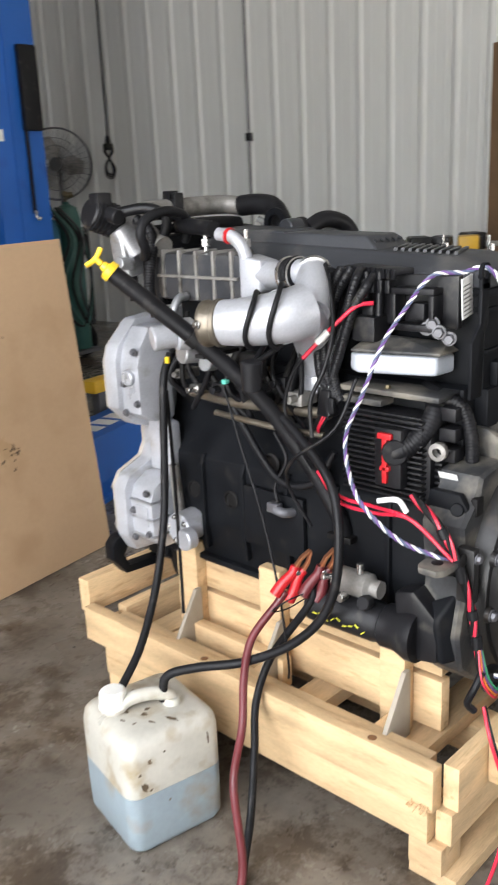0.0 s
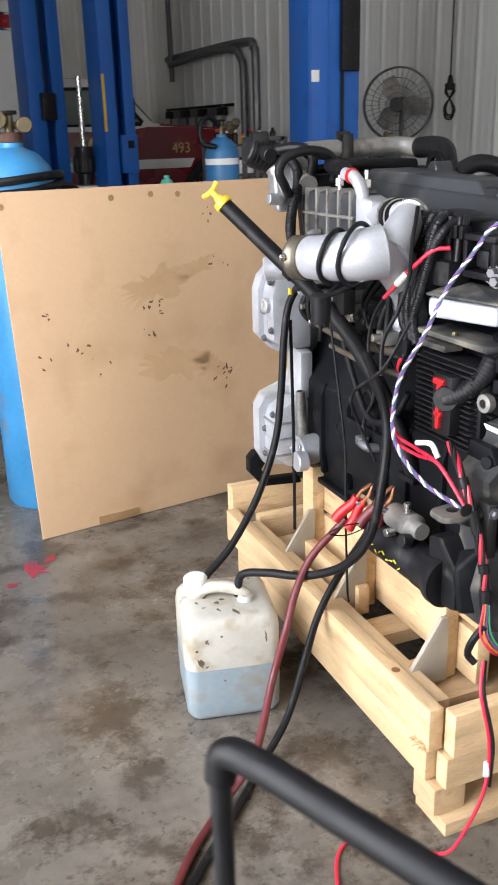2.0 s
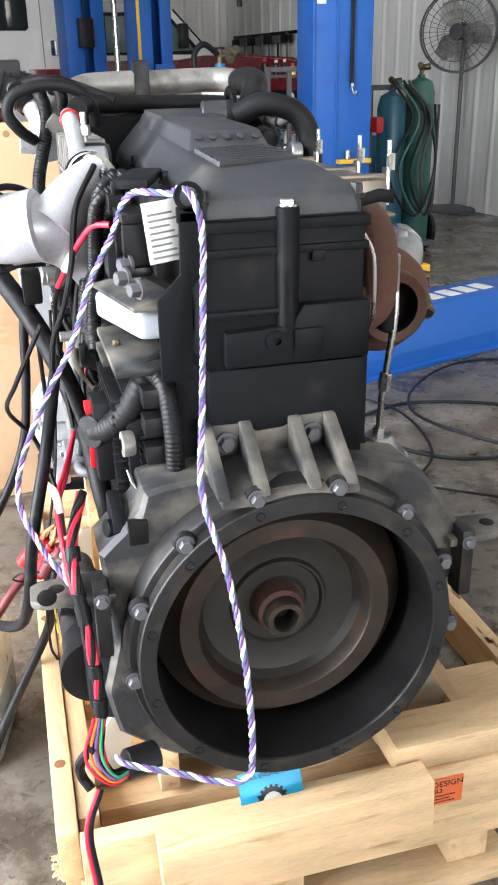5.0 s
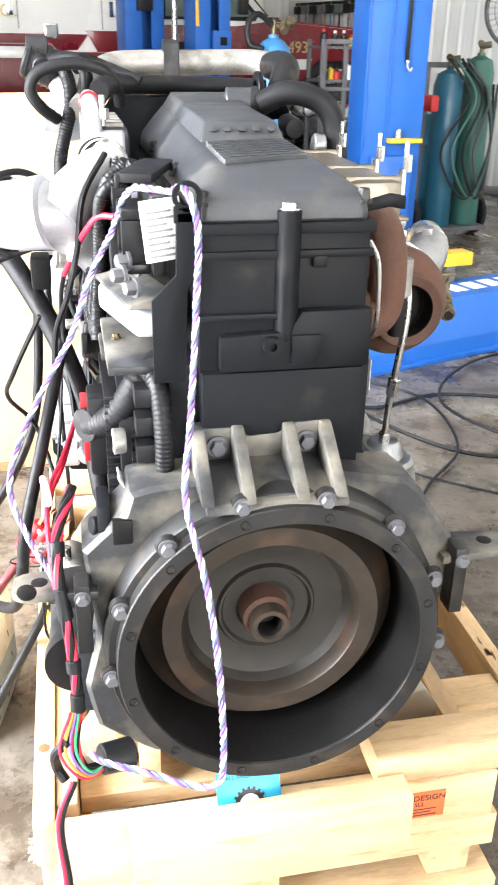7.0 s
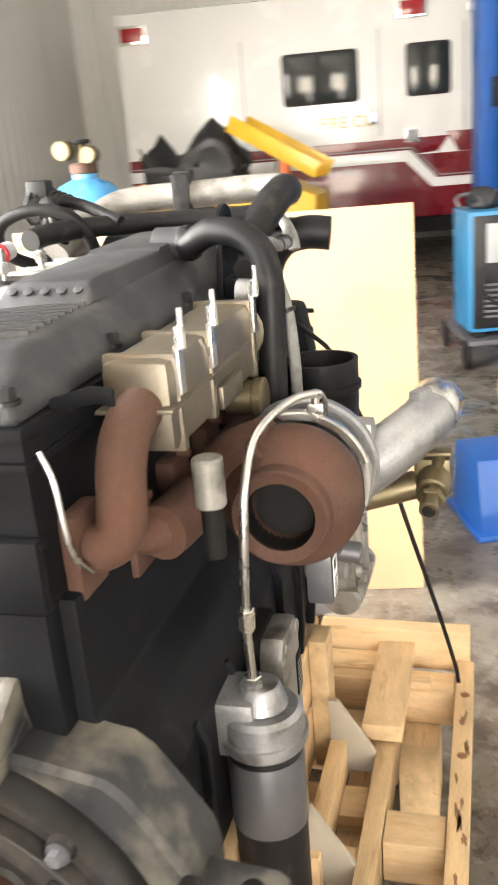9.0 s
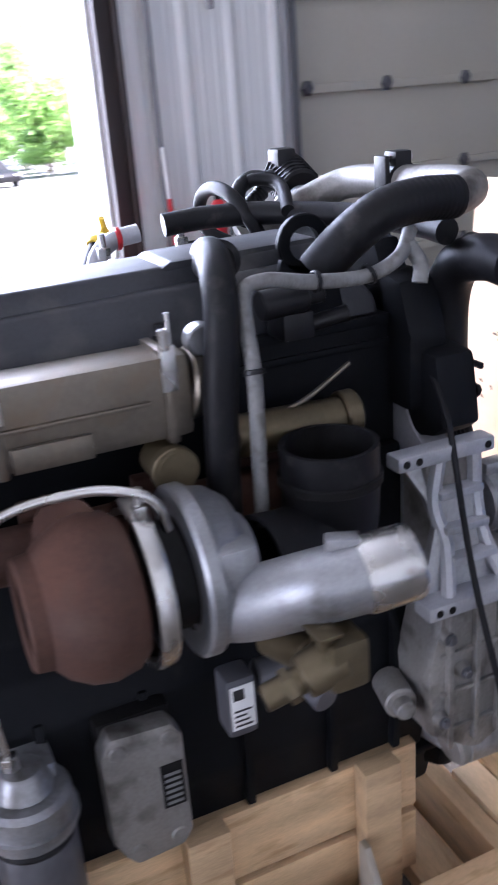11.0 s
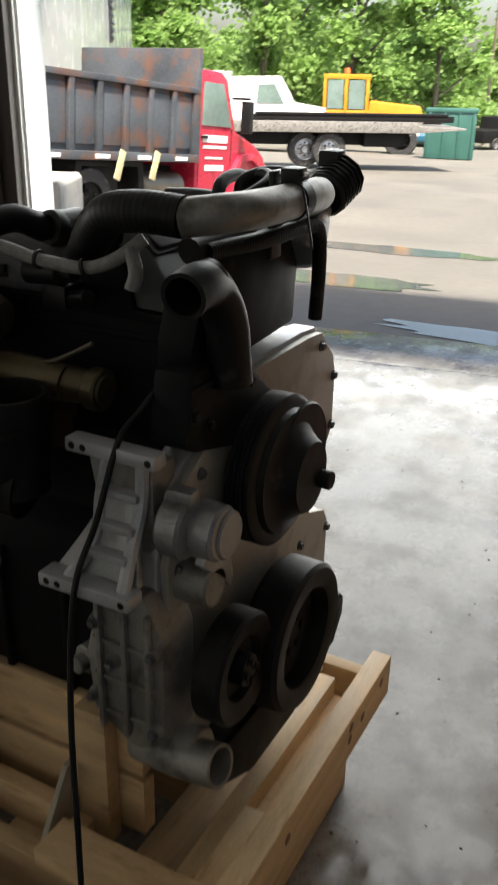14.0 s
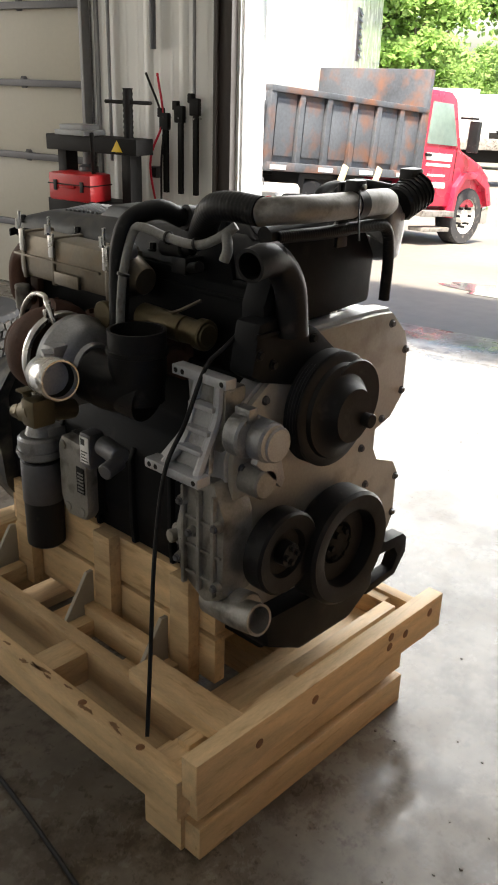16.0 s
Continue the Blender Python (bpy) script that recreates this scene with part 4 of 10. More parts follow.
# two-post lift columns: a C-section with a dark slot, foot plate, sticker and carriage
def lift_post(x, y, yaw, width, label, slot=True):
    p = thing("lift_post", label, "vehicle lift", Matrix.Translation((x, y, 0)) @ Matrix.Rotation(radians(TURN + yaw), 4, "Z"), "blue vehicle lift posts")
    w, d = width / 2, 0.15
    local("column", prism([(-w, -d), (-w * 0.15, -d), (-w * 0.15, -d + 0.02), (-w + 0.02, -d + 0.02), (-w + 0.02, d - 0.02), (w - 0.02, d - 0.02), (w - 0.02, -d + 0.02), (w * 0.35, -d + 0.02), (w * 0.35, -d), (w, -d), (w, d), (-w, d)] if slot else [(-w, -d), (w, -d), (w, d), (-w, d)], "z", 0.02, ROOF - 0.35, 0.004), BLUEP, p)
    local("foot_plate", box(-w - 0.1, -d - 0.12, 0.0, w + 0.1, d + 0.12, 0.02, 0.003), BLUEP, p)
    for sx in (-1, 1):
        for sy in (-1, 1):
            local("anchor_bolt", hexbolt((sx * (w + 0.05), sy * (d + 0.07), 0.02), (0, 0, 1), 0.016, 0.03), STEEL, p)
    local("carriage", box(-w * 0.7, -d - 0.05, 0.12, w * 0.7, d - 0.03, 0.78, 0.008), BLUEP, p)
    local("top_cap", box(-w - 0.02, -d - 0.02, ROOF - 0.35, w + 0.02, d + 0.02, ROOF - 0.33, 0.003), BLUEP, p)
    return p


pa = lift_post(1.91, 5.04, -8, 0.43, "tall bright blue vehicle lift post with a white sticker", False)
local("sticker", box(-0.19, -0.153, 1.86, -0.125, -0.1505, 1.94, 0.0005), PAPER, pa)
local("edge_strip", boxes([(-0.217, -0.16, 0.02, -0.2, -0.15, ROOF - 0.35), (-0.05, -0.16, 0.02, -0.038, -0.15, ROOF - 0.35)], 0.002), BLUEP, pa)
local("door_pad", box(0.04, -0.205, 1.93, 0.19, -0.152, 2.5, 0.015), RUBBER, pa, "black rubber door guard")
local("strap", box(0.045, -0.175, 1.37, 0.07, -0.165, 1.94, 0.002), RUBBER, pa)
local("hook", joined(tube([(0.055, -0.18, 1.38), (0.055, -0.19, 1.34), (0.075, -0.19, 1.315), (0.09, -0.19, 1.335)], 0.007, 8, 5), rod((0.057, -0.19, 1.37), (0.057, -0.15, 1.37), 0.012)), STEEL, pa)
local("latch_bar", boxes([(-0.04, -0.22, 0.865, 0.2, -0.155, 0.895)], 0.004), YELLOWP, pa)
local("latch_pin", rod((0.03, -0.19, 0.895), (0.03, -0.19, 0.955), 0.022), STEEL, pa)
pb = lift_post(0.67, 9.9, 6, 0.46, "tall bright blue vehicle lift post with a dark control box")
local("control_box", box(-0.1, -0.23, 1.75, 0.07, -0.152, 2.05, 0.01), PLASTIC, pb, "black control box")
local("box_lead", tube([(-0.02, -0.19, 2.05), (-0.03, -0.17, 2.6), (-0.02, -0.17, 3.6)], 0.008, 8, 4), RUBBER, pb)
pc = lift_post(1.31, 9.1, 6, 0.40, "bright blue vehicle lift post with a red sticker")
local("red_sticker", box(0.03, -0.156, 1.31, 0.14, -0.1535, 1.40, 0.0005), LAMPR, pc)
local("sticker_bars", boxes([(0.04, -0.158, 1.32 + 0.03 * k, 0.13, -0.1562, 1.335 + 0.03 * k) for k in range(3)], 0), PAPER, pc)
local("lower_box", box(-0.02, -0.2, 1.15, 0.19, -0.152, 1.56, 0.006), BLUEP, pc)
local("box_window", box(0.06, -0.204, 1.42, 0.14, -0.2005, 1.5, 0.002), DARK, pc)
local("yellow_strip", box(-0.2, -0.156, 1.6, -0.165, -0.1505, 2.2, 0.001), YELLOWP, pc)
for x, y, z, yaw in ((1.08, 4.0, 0.22, 25), (1.5, 6.3, 0.26, -30)):
    arm = thing("swing_leg_lift", "yellow swing arm of a vehicle lift, folded low", "lift arm", Matrix.Translation((x, y, 0)) @ Matrix.Rotation(radians(yaw), 4, "Z"))
    local("beam", box(-0.45, -0.05, z, 0.45, 0.05, z + 0.09, 0.006), YELLOWP, arm)
    local("pad", rod((0.4, 0, z + 0.09), (0.4, 0, z + 0.14), 0.06), RUBBER, arm)
    many("foot", [(-0.44, -0.04, 0, -0.36, 0.04, z), (0.34, -0.04, 0, 0.42, 0.04, z)], 0.003, FIXTURE, arm)

# long blue floor beam with pale lettering bars
bd = Vector((3.4 - 0.7, 3.8 - 2.85, 0))
beam = thing("lift_crossbeam", "long blue steel lift beam lying on the floor with pale lettering", "lift beam", Matrix.Translation((0.52, 2.76, 0)) @ Matrix.Rotation(math.atan2(bd.y, bd.x), 4, "Z"))
local("body", prism([(-0.18, 0.0), (0.18, 0.0), (0.18, 0.06), (0.15, 0.31), (-0.13, 0.31), (-0.18, 0.1)], "x", 0.0, 2.9, 0.008), BLUEP, beam)
local("flange", boxes([(-0.02, -0.21, 0.0, 2.92, 0.21, 0.025)], 0.004), BLUEP, beam)
for k in range(12):
    local("letter_bar", box(0.3 + 0.13 * k, -0.06, 0.3105, 0.39 + 0.13 * k, 0.07, 0.3125, 0.0003), PAPER, beam)
ye = thing("lift_end_arm", "yellow lift arm end above the blue beam", "lift arm", Matrix.Translation((1.25, 3.25, 0)) @ Matrix.Rotation(radians(10), 4, "Z"))
local("arm", box(-0.15, -0.05, 0.40, 0.6, 0.06, 0.47, 0.006), YELLOWP, ye)
many("stay", [(-0.1, -0.03, 0.0, -0.04, 0.03, 0.40), (0.45, -0.03, 0, 0.51, 0.03, 0.40)], 0.003, FIXTURE, ye)


# gas cylinders
def cylinder(x, y, r, h, paint, label):
    c = thing("gas_cylinder", label, "gas cylinder", (x, y, 0))
    local("tank", lathe([(0, 0.0), (r * 0.94, 0), (r, 0.02), (r, h - r * 1.3), (r * 0.96, h - r * 0.95), (r * 0.82, h - r * 0.6), (r * 0.55, h - r * 0.3), (r * 0.28, h - r * 0.18), (r * 0.26, h), (0, h)], (0, 0, 0), (0, 0, 1), 40), paint, c)
    v = local("valve", joined(rod((0, 0, h), (0, 0, h + 0.09), 0.018), rod((0, 0, h + 0.05), (0.06, 0.0, h + 0.05), 0.013)), BRASS, c)
    local("handwheel", lathe([(0.02, 0), (0.034, 0), (0.036, 0.006), (0.034, 0.014), (0, 0.014)], (0, 0, h + 0.09), (0, 0, 9), 14), DARK, v)
    return c


gb = cylinder(1.17, 5.3, 0.13, 1.52, CYLBLUE, "tall blue gas cylinder with a pale shoulder label")
local("shoulder_label", lathe([(0.1302, 0), (0.131, 0.001), (0.131, 0.045), (0.1302, 0.046)], (0, 0, 1.30), (0, 0, 9), 40), PAPER, gb)
local("regulator", joined(rod((0.05, 0, 1.58), (0.12, -0.03, 1.58), 0.03), rod((0.1, -0.03, 1.58), (0.1, -0.07, 1.61), 0.032), rod((0.06, 0, 1.58), (0.06, -0.06, 1.54), 0.028)), BRASS, gb)
local("cap_hose", tube([(-0.02, -0.02, 1.58), (-0.12, -0.05, 1.64), (-0.19, -0.06, 1.58), (-0.18, -0.08, 1.46), (-0.1, -0.14, 1.43)], 0.02, 10, 6), RUBBER, gb)
ga = cylinder(-0.815, 2.42, 0.172, 1.50, LIGHTBLUE, "light blue gas cylinder with a black hose round its shoulder")
local("hose_coil", joined(*[tube([(0.178 * math.cos(a) * (1 + 0.05 * math.sin(3 * a + k)), 0.178 * math.sin(a) * 1.04, 1.29 + 0.028 * k + 0.02 * math.sin(a + k)) for a in (2 * math.pi * i / 14 for i in range(15))], 0.016, 8, 4) for k in range(3)]), RUBBER, ga)
local("hose_tail", tube([(0.14, -0.1, 1.33), (0.25, 0.0, 1.28), (0.3, 0.02, 1.0), (0.31, 0.03, 0.5), (0.33, 0.05, 0.02)], 0.016, 8, 6), RUBBER, ga)
local("gauge", rod((-0.05, -0.02, 1.57), (-0.05, -0.07, 1.57), 0.035), BRASS, ga)
local("gauge", rod((0.05, -0.02, 1.55), (0.05, -0.07, 1.55), 0.03), BRASS, ga)
local("collar", rod((0, 0, 1.485), (0, 0, 1.525), 0.05), RUST, ga)

# welder on its cart
wl = thing("welding_machine", "teal and black welding machine on a small cart", "welder", Matrix.Translation((0.68, 5.55, 0)) @ Matrix.Rotation(radians(14), 4, "Z"))
local("case", box(-0.26, -0.2, 0.24, 0.26, 0.3, 1.03, 0.02), WELDBLUE, wl)
local("front_panel", box(-0.235, -0.212, 0.27, 0.235, -0.2, 1.0, 0.008), PLASTIC, wl)
for x in (-0.15, 0.05):
    local("window", box(x, -0.216, 0.70, x + 0.16, -0.2125, 0.95, 0.003), GREY, wl, "grey display window")
local("torch_lead", tube([(-0.18, -0.23, 0.68), (-0.16, -0.26, 0.5), (0.0, -0.3, 0.4), (0.14, -0.27, 0.46), (0.2, -0.24, 0.62)], 0.012, 8, 6), RUBBER, wl)
local("tag", box(0.12, -0.225, 0.5, 0.24, -0.218, 0.58, 0.002), PAPER, wl)
many("louvre", [(-0.16, -0.217, 0.34 + 0.035 * k, 0.16, -0.2125, 0.355 + 0.035 * k) for k in range(7)], 0.001, FIXTURE, wl)
local("tray", box(-0.28, -0.28, 0.17, 0.28, 0.6, 0.2, 0.004), FIXTURE, wl)
many("foot", [(-0.22, -0.18, 0.2, -0.16, 0.28, 0.24), (0.16, -0.18, 0.2, 0.22, 0.28, 0.24)], 0.003, RUBBER, wl)
for x in (-0.29, 0.26):
    for y in (-0.2, 0.5):
        local("wheel", rod((x, y, 0.1), (x + 0.03, y, 0.1), 0.1, None, 24), RUBBER, wl)
local("handle", tube([(-0.2, 0.3, 1.0), (-0.2, 0.36, 1.1), (0.2, 0.36, 1.1), (0.2, 0.3, 1.0)], 0.014, 8, 3), FIXTURE, wl)
bag = bmesh.new()
bmesh.ops.create_icosphere(bag, subdivisions=3, radius=0.1)
rb = random.Random(5)
for v in bag.verts:
    v.co *= 0.85 + 0.3 * rb.random()
    v.co.z = max(v.co.z * 0.8, -0.06)
lone("tool_bag", turned(bag, Matrix.Translation((0.56, 5.55, 1.09))), TARP, "crumpled black bag on the welding machine", "bag")
bot = thing("spray_bottle", "mint green capped bottle on the welding machine", "bottle", (0.78, 5.5, 1.03))
local("flask", lathe([(0, 0), (0.05, 0), (0.053, 0.01), (0.053, 0.13), (0.04, 0.165), (0.016, 0.18), (0, 0.18)], (0, 0, 0), (0, 0, 1), 20), GREENP, bot)
local("lid", rod((0, 0, 0.178), (0, 0, 0.20), 0.022), GREENP, bot)
# grease keg with black pump head between the posts
keg = thing("grease_keg", "pale keg with a black pump head standing by the lift posts", "keg", (0.98, 9.25, 0))
local("drum", lathe([(0, 0), (0.15, 0), (0.155, 0.01), (0.155, 0.5), (0.16, 0.51), (0.155, 0.52), (0.155, 1.02), (0, 1.03)], (0, 0, 0), (0, 0, 1), 28), WHITEP, keg)
local("pump_head", lathe([(0, 0), (0.09, 0), (0.09, 0.12), (0.13, 0.14), (0.135, 0.3), (0.11, 0.34), (0.11, 0.42), (0, 0.42)], (0, 0, 1.03), (0, 0, 9), 20), PLASTIC, keg)
for k in range(10):
    a = k * 0.628
    local("pump_rib", box(0.128 * math.cos(a) - 0.012, 0.128 * math.sin(a) - 0.012, 1.18, 0.128 * math.cos(a) + 0.012, 0.128 * math.sin(a) + 0.012, 1.32, 0.003), PLASTIC, keg)
local("pipe", rod((0, 0, 1.45), (0, 0, 2.2), 0.03), STEEL, keg)

# oxy-acetylene trolley
ox = thing("torch_trolley", "dark blue and teal torch cylinders on a two-wheeled trolley", "trolley", Matrix.Translation((2.82, 5.84, 0)) @ Matrix.Rotation(radians(10), 4, "Z"))
for x, h, m in ((-0.13, 1.32, TEAL), (0.14, 1.42, DKGREEN)):
    tk = local("tank", lathe([(0, 0.12), (0.11, 0.12), (0.115, 0.14), (0.115, h - 0.14), (0.09, h - 0.05), (0.03, h - 0.02), (0.03, h), (0, h)], (x, 0, 0), (x, 0, 9), 28), m, ox)
    local("valve", joined(rod((x, 0, h), (x, 0, h + 0.08), 0.016), rod((x, 0, h + 0.05), (x + 0.05, -0.05, h + 0.06), 0.024), rod((x, 0, h + 0.05), (x - 0.05, -0.05, h + 0.07), 0.024)), BRASS, tk)
local("frame", boxes([(-0.27, 0.1, 0.05, -0.24, 0.14, 1.35), (0.25, 0.1, 0.05, 0.28, 0.14, 1.35), (-0.27, 0.1, 0.7, 0.28, 0.14, 0.74), (-0.27, -0.14, 0.08, 0.28, 0.14, 0.115), (-0.27, 0.1, 1.31, 0.28, 0.14, 1.35)], 0.004), FIXTURE, ox)
for x in (-0.34, 0.31):
    wh = local("wheel", lathe([(0.03, 0), (0.15, 0), (0.17, 0.015), (0.17, 0.045), (0.15, 0.06), (0.03, 0.06)], (x, 0.14, 0.17), (x + 1, 0.14, 0.17), 28), RUBBER, ox)
    local("hub", rod((x - 0.005, 0.14, 0.17), (x + 0.065, 0.14, 0.17), 0.07), ALUDULL, wh)
for k in range(4):
    local("hose", tube([(-0.2 + 0.05 * k, -0.1, 1.38), (-0.05 + 0.06 * k, -0.18, 1.1), (-0.25 + 0.1 * k, -0.17, 0.7), (0.05 * k, -0.2, 0.35), (0.2, -0.17, 0.75), (0.1 + 0.04 * k, -0.15, 1.2)], 0.011, 8, 7), (RUBBER, GREENP, DARK, TARP)[k] if k != 1 else DKGREEN, ox)
local("red_bag", box(-0.33, -0.1, 1.0, -0.26, 0.05, 1.12, 0.02), RED, ox)
gf = thing("tube_stand", "grey square-tube frame standing on the floor", "frame", (2.06, 6.6, 0))
many("rail", [(-0.18, 0, 0, -0.14, 0.04, 1.5), (0.2, 0.6, 0, 0.24, 0.64, 1.5), (-0.18, 0, 0.14, -0.14, 0.6, 0.18), (-0.16, 0.0, 1.46, 0.24, 0.04, 1.5), (0.2, 0.0, 1.46, 0.24, 0.64, 1.5), (-0.16, 0, 1.1, 0.24, 0.03, 1.13), (0.2, 0, 0, 0.24, 0.04, 1.5)], 0.004, FIXTURE, gf)
hk = thing("blue_tool_case", "small blue box standing beside the trolley", "box", (2.62, 6.35, 0))
local("case", box(-0.15, -0.15, 0.2, 0.17, 0.15, 0.95, 0.02), TEAL, hk)
local("stand", box(-0.12, -0.12, 0, 0.14, 0.12, 0.2, 0.01), FIXTURE, hk)

# ---- ambulance along the end of the hall ----
amb = thing("ambulance", "white and maroon box ambulance with gold lettering by the wall", "ambulance", at_hall(0.13, 10.85) @ Matrix.Scale(1.09, 4))
B0, B1, DEP = -1.95, 2.33, 2.2
bodya = local("box_body", box(B0, 0, 0.55, B1, DEP, 2.95, 0.05), PAINTW, amb, "white module body")
local("maroon_skirt", box(B0 - 0.004, -0.005, 0.5, B1 + 0.004, DEP, 1.2, 0.02), MAROON, bodya)
local("skirt_band", prism([(B0, 1.2), (0.55, 1.2), (1.0, 1.2), (1.35, 1.2), (1.62, 1.22), (1.75, 1.38), (B0, 1.38)], "y", -0.0085, 0.0, 0.001), MAROON, bodya)
local("end_band", prism([(1.85, 1.2), (B1, 1.2), (B1, 1.42), (1.72, 1.42)], "y", -0.0085, 0.0, 0.001), MAROON, bodya)
local("white_stripe", prism([(B0, 1.13), (1.25, 1.13), (1.55, 0.83), (B1, 0.83), (B1, 0.93), (1.60, 0.93), (1.30, 1.25), (B0, 1.25)], "y", -0.014, -0.009, 0.001), PAINTW, bodya)
local("stripe_edge", prism([(B0, 1.27), (1.31, 1.27), (1.62, 0.95), (B1, 0.95), (B1, 0.965), (1.63, 0.965), (1.32, 1.285), (B0, 1.285)], "y", -0.0145, -0.009, 0), TRIM, bodya)
for a, b in ((-0.1, 0.75), (1.28, 1.77)):
    wn1 = local("window", prism([(a, 1.85), (a + 0.03, 1.82), (b - 0.03, 1.82), (b, 1.85), (b, 2.34), (b - 0.03, 2.37), (a + 0.03, 2.37), (a, 2.34)], "y", -0.016, 0.0, 0.004), RUBBER, bodya, "dark window with a rubber frame")
    many("pane", [(a + 0.03, -0.019, 1.85, (a + b) / 2 - 0.012, -0.0165, 2.34), ((a + b) / 2 + 0.012, -0.019, 1.85, b - 0.03, -0.0165, 2.34)], 0.001, GLASS, wn1)
text_ob("lettering", "FIRE CO.", 0.18, Matrix.Translation((0.63, -0.006, 1.60)) @ Matrix.Rotation(radians(90), 4, "X"), GOLDL, bodya, "gold lettering", 0.002)
for x in (1.33, 2.2):
    lm = local("side_lamp", box(x - 0.08, -0.03, 1.33, x + 0.08, 0.0, 1.49, 0.01), CHROME, bodya)
    local("lens", box(x - 0.06, -0.036, 1.35, x + 0.06, -0.0302, 1.47, 0.006), GREY, lm)
for x in (-1.75, 1.35, 2.12):
    lm = local("warning_lamp", box(x - 0.16, -0.04, 2.62, x + 0.16, 0.0, 2.82, 0.01), CHROME, bodya)
    local("lens", box(x - 0.13, -0.05, 2.65, x + 0.13, -0.041, 2.79, 0.008), LAMPR, lm)
for x in (-0.55, 0.98, 1.92):
    local("door_seam", boxes([(x - 0.006, -0.0025, 1.43, x + 0.006, 0.002, 2.55)], 0), TRIM, bodya)
many("door_handle", [(0.86, -0.03, 1.56, 0.93, 0.0, 1.72), (2.0, -0.03, 1.56, 2.07, 0, 1.72)], 0.006, CHROME, bodya)
cab = local("cab_body", prism([(2.36, 0.62), (2.36, 2.02), (2.48, 2.13), (3.3, 2.13), (3.55, 2.06), (4.02, 1.60), (4.3, 1.56), (5.2, 1.5), (5.5, 1.38), (5.58, 1.1), (5.58, 0.62), (5.42, 0.6), (5.4, 0.85), (5.2, 1.0), (4.85, 1.0), (4.62, 0.85), (4.55, 0.6)], "y", 0.12, DEP - 0.12, 0.03), PAINTW, amb, "white cab")
local("maroon_side", prism([(2.4, 0.64), (2.4, 1.50), (3.6, 1.50), (3.95, 1.55), (4.35, 1.545), (5.2, 1.485), (5.47, 1.37), (5.56, 1.1), (5.56, 0.64), (5.44, 0.62), (5.43, 0.87), (5.22, 1.03), (4.83, 1.03), (4.6, 0.87), (4.53, 0.62)], "y", 0.112, 0.12, 0.001), MAROON, cab)
local("hood_top", prism([(4.12, 1.585), (4.3, 1.572), (5.2, 1.512), (5.48, 1.40), (5.47, 1.38), (5.2, 1.49), (4.3, 1.55), (4.12, 1.56)], "y", 0.118, DEP - 0.12, 0.001), MAROON, cab)
local("white_stripe", prism([(2.4, 1.02), (4.55, 1.02), (4.62, 1.14), (2.4, 1.14)], "y", 0.106, 0.1115, 0.001), PAINTW, cab)
wn2 = local("door_window", prism([(2.62, 1.56), (2.62, 2.02), (3.25, 2.03), (3.52, 1.98), (3.88, 1.62), (3.84, 1.56)], "y", 0.108, 0.119, 0.003), RUBBER, cab)
local("pane", prism([(2.7, 1.59), (2.7, 1.98), (3.2, 1.99), (3.2, 1.59)], "y", 0.104, 0.1075, 0.001), CABGLASS, wn2)
local("quarter_pane", prism([(3.26, 1.59), (3.26, 1.99), (3.5, 1.94), (3.82, 1.61)], "y", 0.104, 0.1075, 0.001), CABGLASS, wn2)
local("windshield", prism([(3.60, 2.07), (3.57, 2.03), (4.0, 1.62), (4.05, 1.62)], "y", 0.2, DEP - 0.2, 0.001), GLASS, cab)
local("mirror", joined(box(3.55, -0.14, 1.62, 3.66, 0.0, 1.9, 0.03), rod((3.6, 0.0, 1.68), (3.62, 0.12, 1.66), 0.012)), PLASTIC, cab)
text_ob("number_lettering", "493", 0.19, Matrix.Translation((4.42, 0.108, 1.27)) @ Matrix.Rotation(radians(90), 4, "X"), GOLDL, cab, "gold numerals", 0.002)
local("door_emblem", lathe([(0, 0.006), (0.17, 0.004), (0.18, 0)], (3.25, 0.112, 1.3), (3.25, -1, 1.3), 28), GOLDL, cab, "round gold door emblem")
local("emblem_ring", lathe([(0.1, 0.0062), (0.13, 0.0062), (0.13, 0.0075), (0.1, 0.0075)], (3.25, 0.112, 1.3), (3.25, -1, 1.3), 24), MAROON, cab)
local("wheel_arch", joined(prism([(4.42, 0.55), (4.46, 0.86), (4.7, 1.12), (5.3, 1.12), (5.52, 0.9), (5.56, 0.6), (5.47, 0.6), (5.43, 0.86), (5.24, 1.03), (4.8, 1.03), (4.58, 0.84), (4.52, 0.55)], "y", 0.06, 0.2, 0.01)), PLASTIC, cab)
for x in (5.02, -0.7):
    for y in (0.24, 1.95):
        wh = local("wheel", lathe([(0.22, 0.0), (0.36, 0.0), (0.42, 0.03), (0.425, 0.12), (0.42, 0.21), (0.36, 0.24), (0.22, 0.24)], (x, y - 0.12, 0.425), (x, y + 1, 0.425), 36), TYRE, amb)
        local("rim", lathe([(0.0, 0.03), (0.07, 0.0), (0.09, 0.03), (0.19, 0.05), (0.21, 0.02), (0.235, 0.015), (0.235, 0.1), (0, 0.1)], (x, y - 0.125, 0.425), (x, y + 1, 0.425), 32), CHROME, wh)
        # Rim openings are dark discs; their shade is only colour.
        local("rim_holes", joined(*[rod((x + 0.14 * math.cos(a), y - 0.088, 0.425 + 0.14 * math.sin(a)), (x + 0.14 * math.cos(a), y - 0.07, 0.425 + 0.14 * math.sin(a)), 0.025, None, 10) for a in (i * 0.785 for i in range(8))]), DARK, wh)
local("bumper", box(5.5, 0.1, 0.45, 5.68, DEP - 0.1, 0.75, 0.03), CHROME, cab)
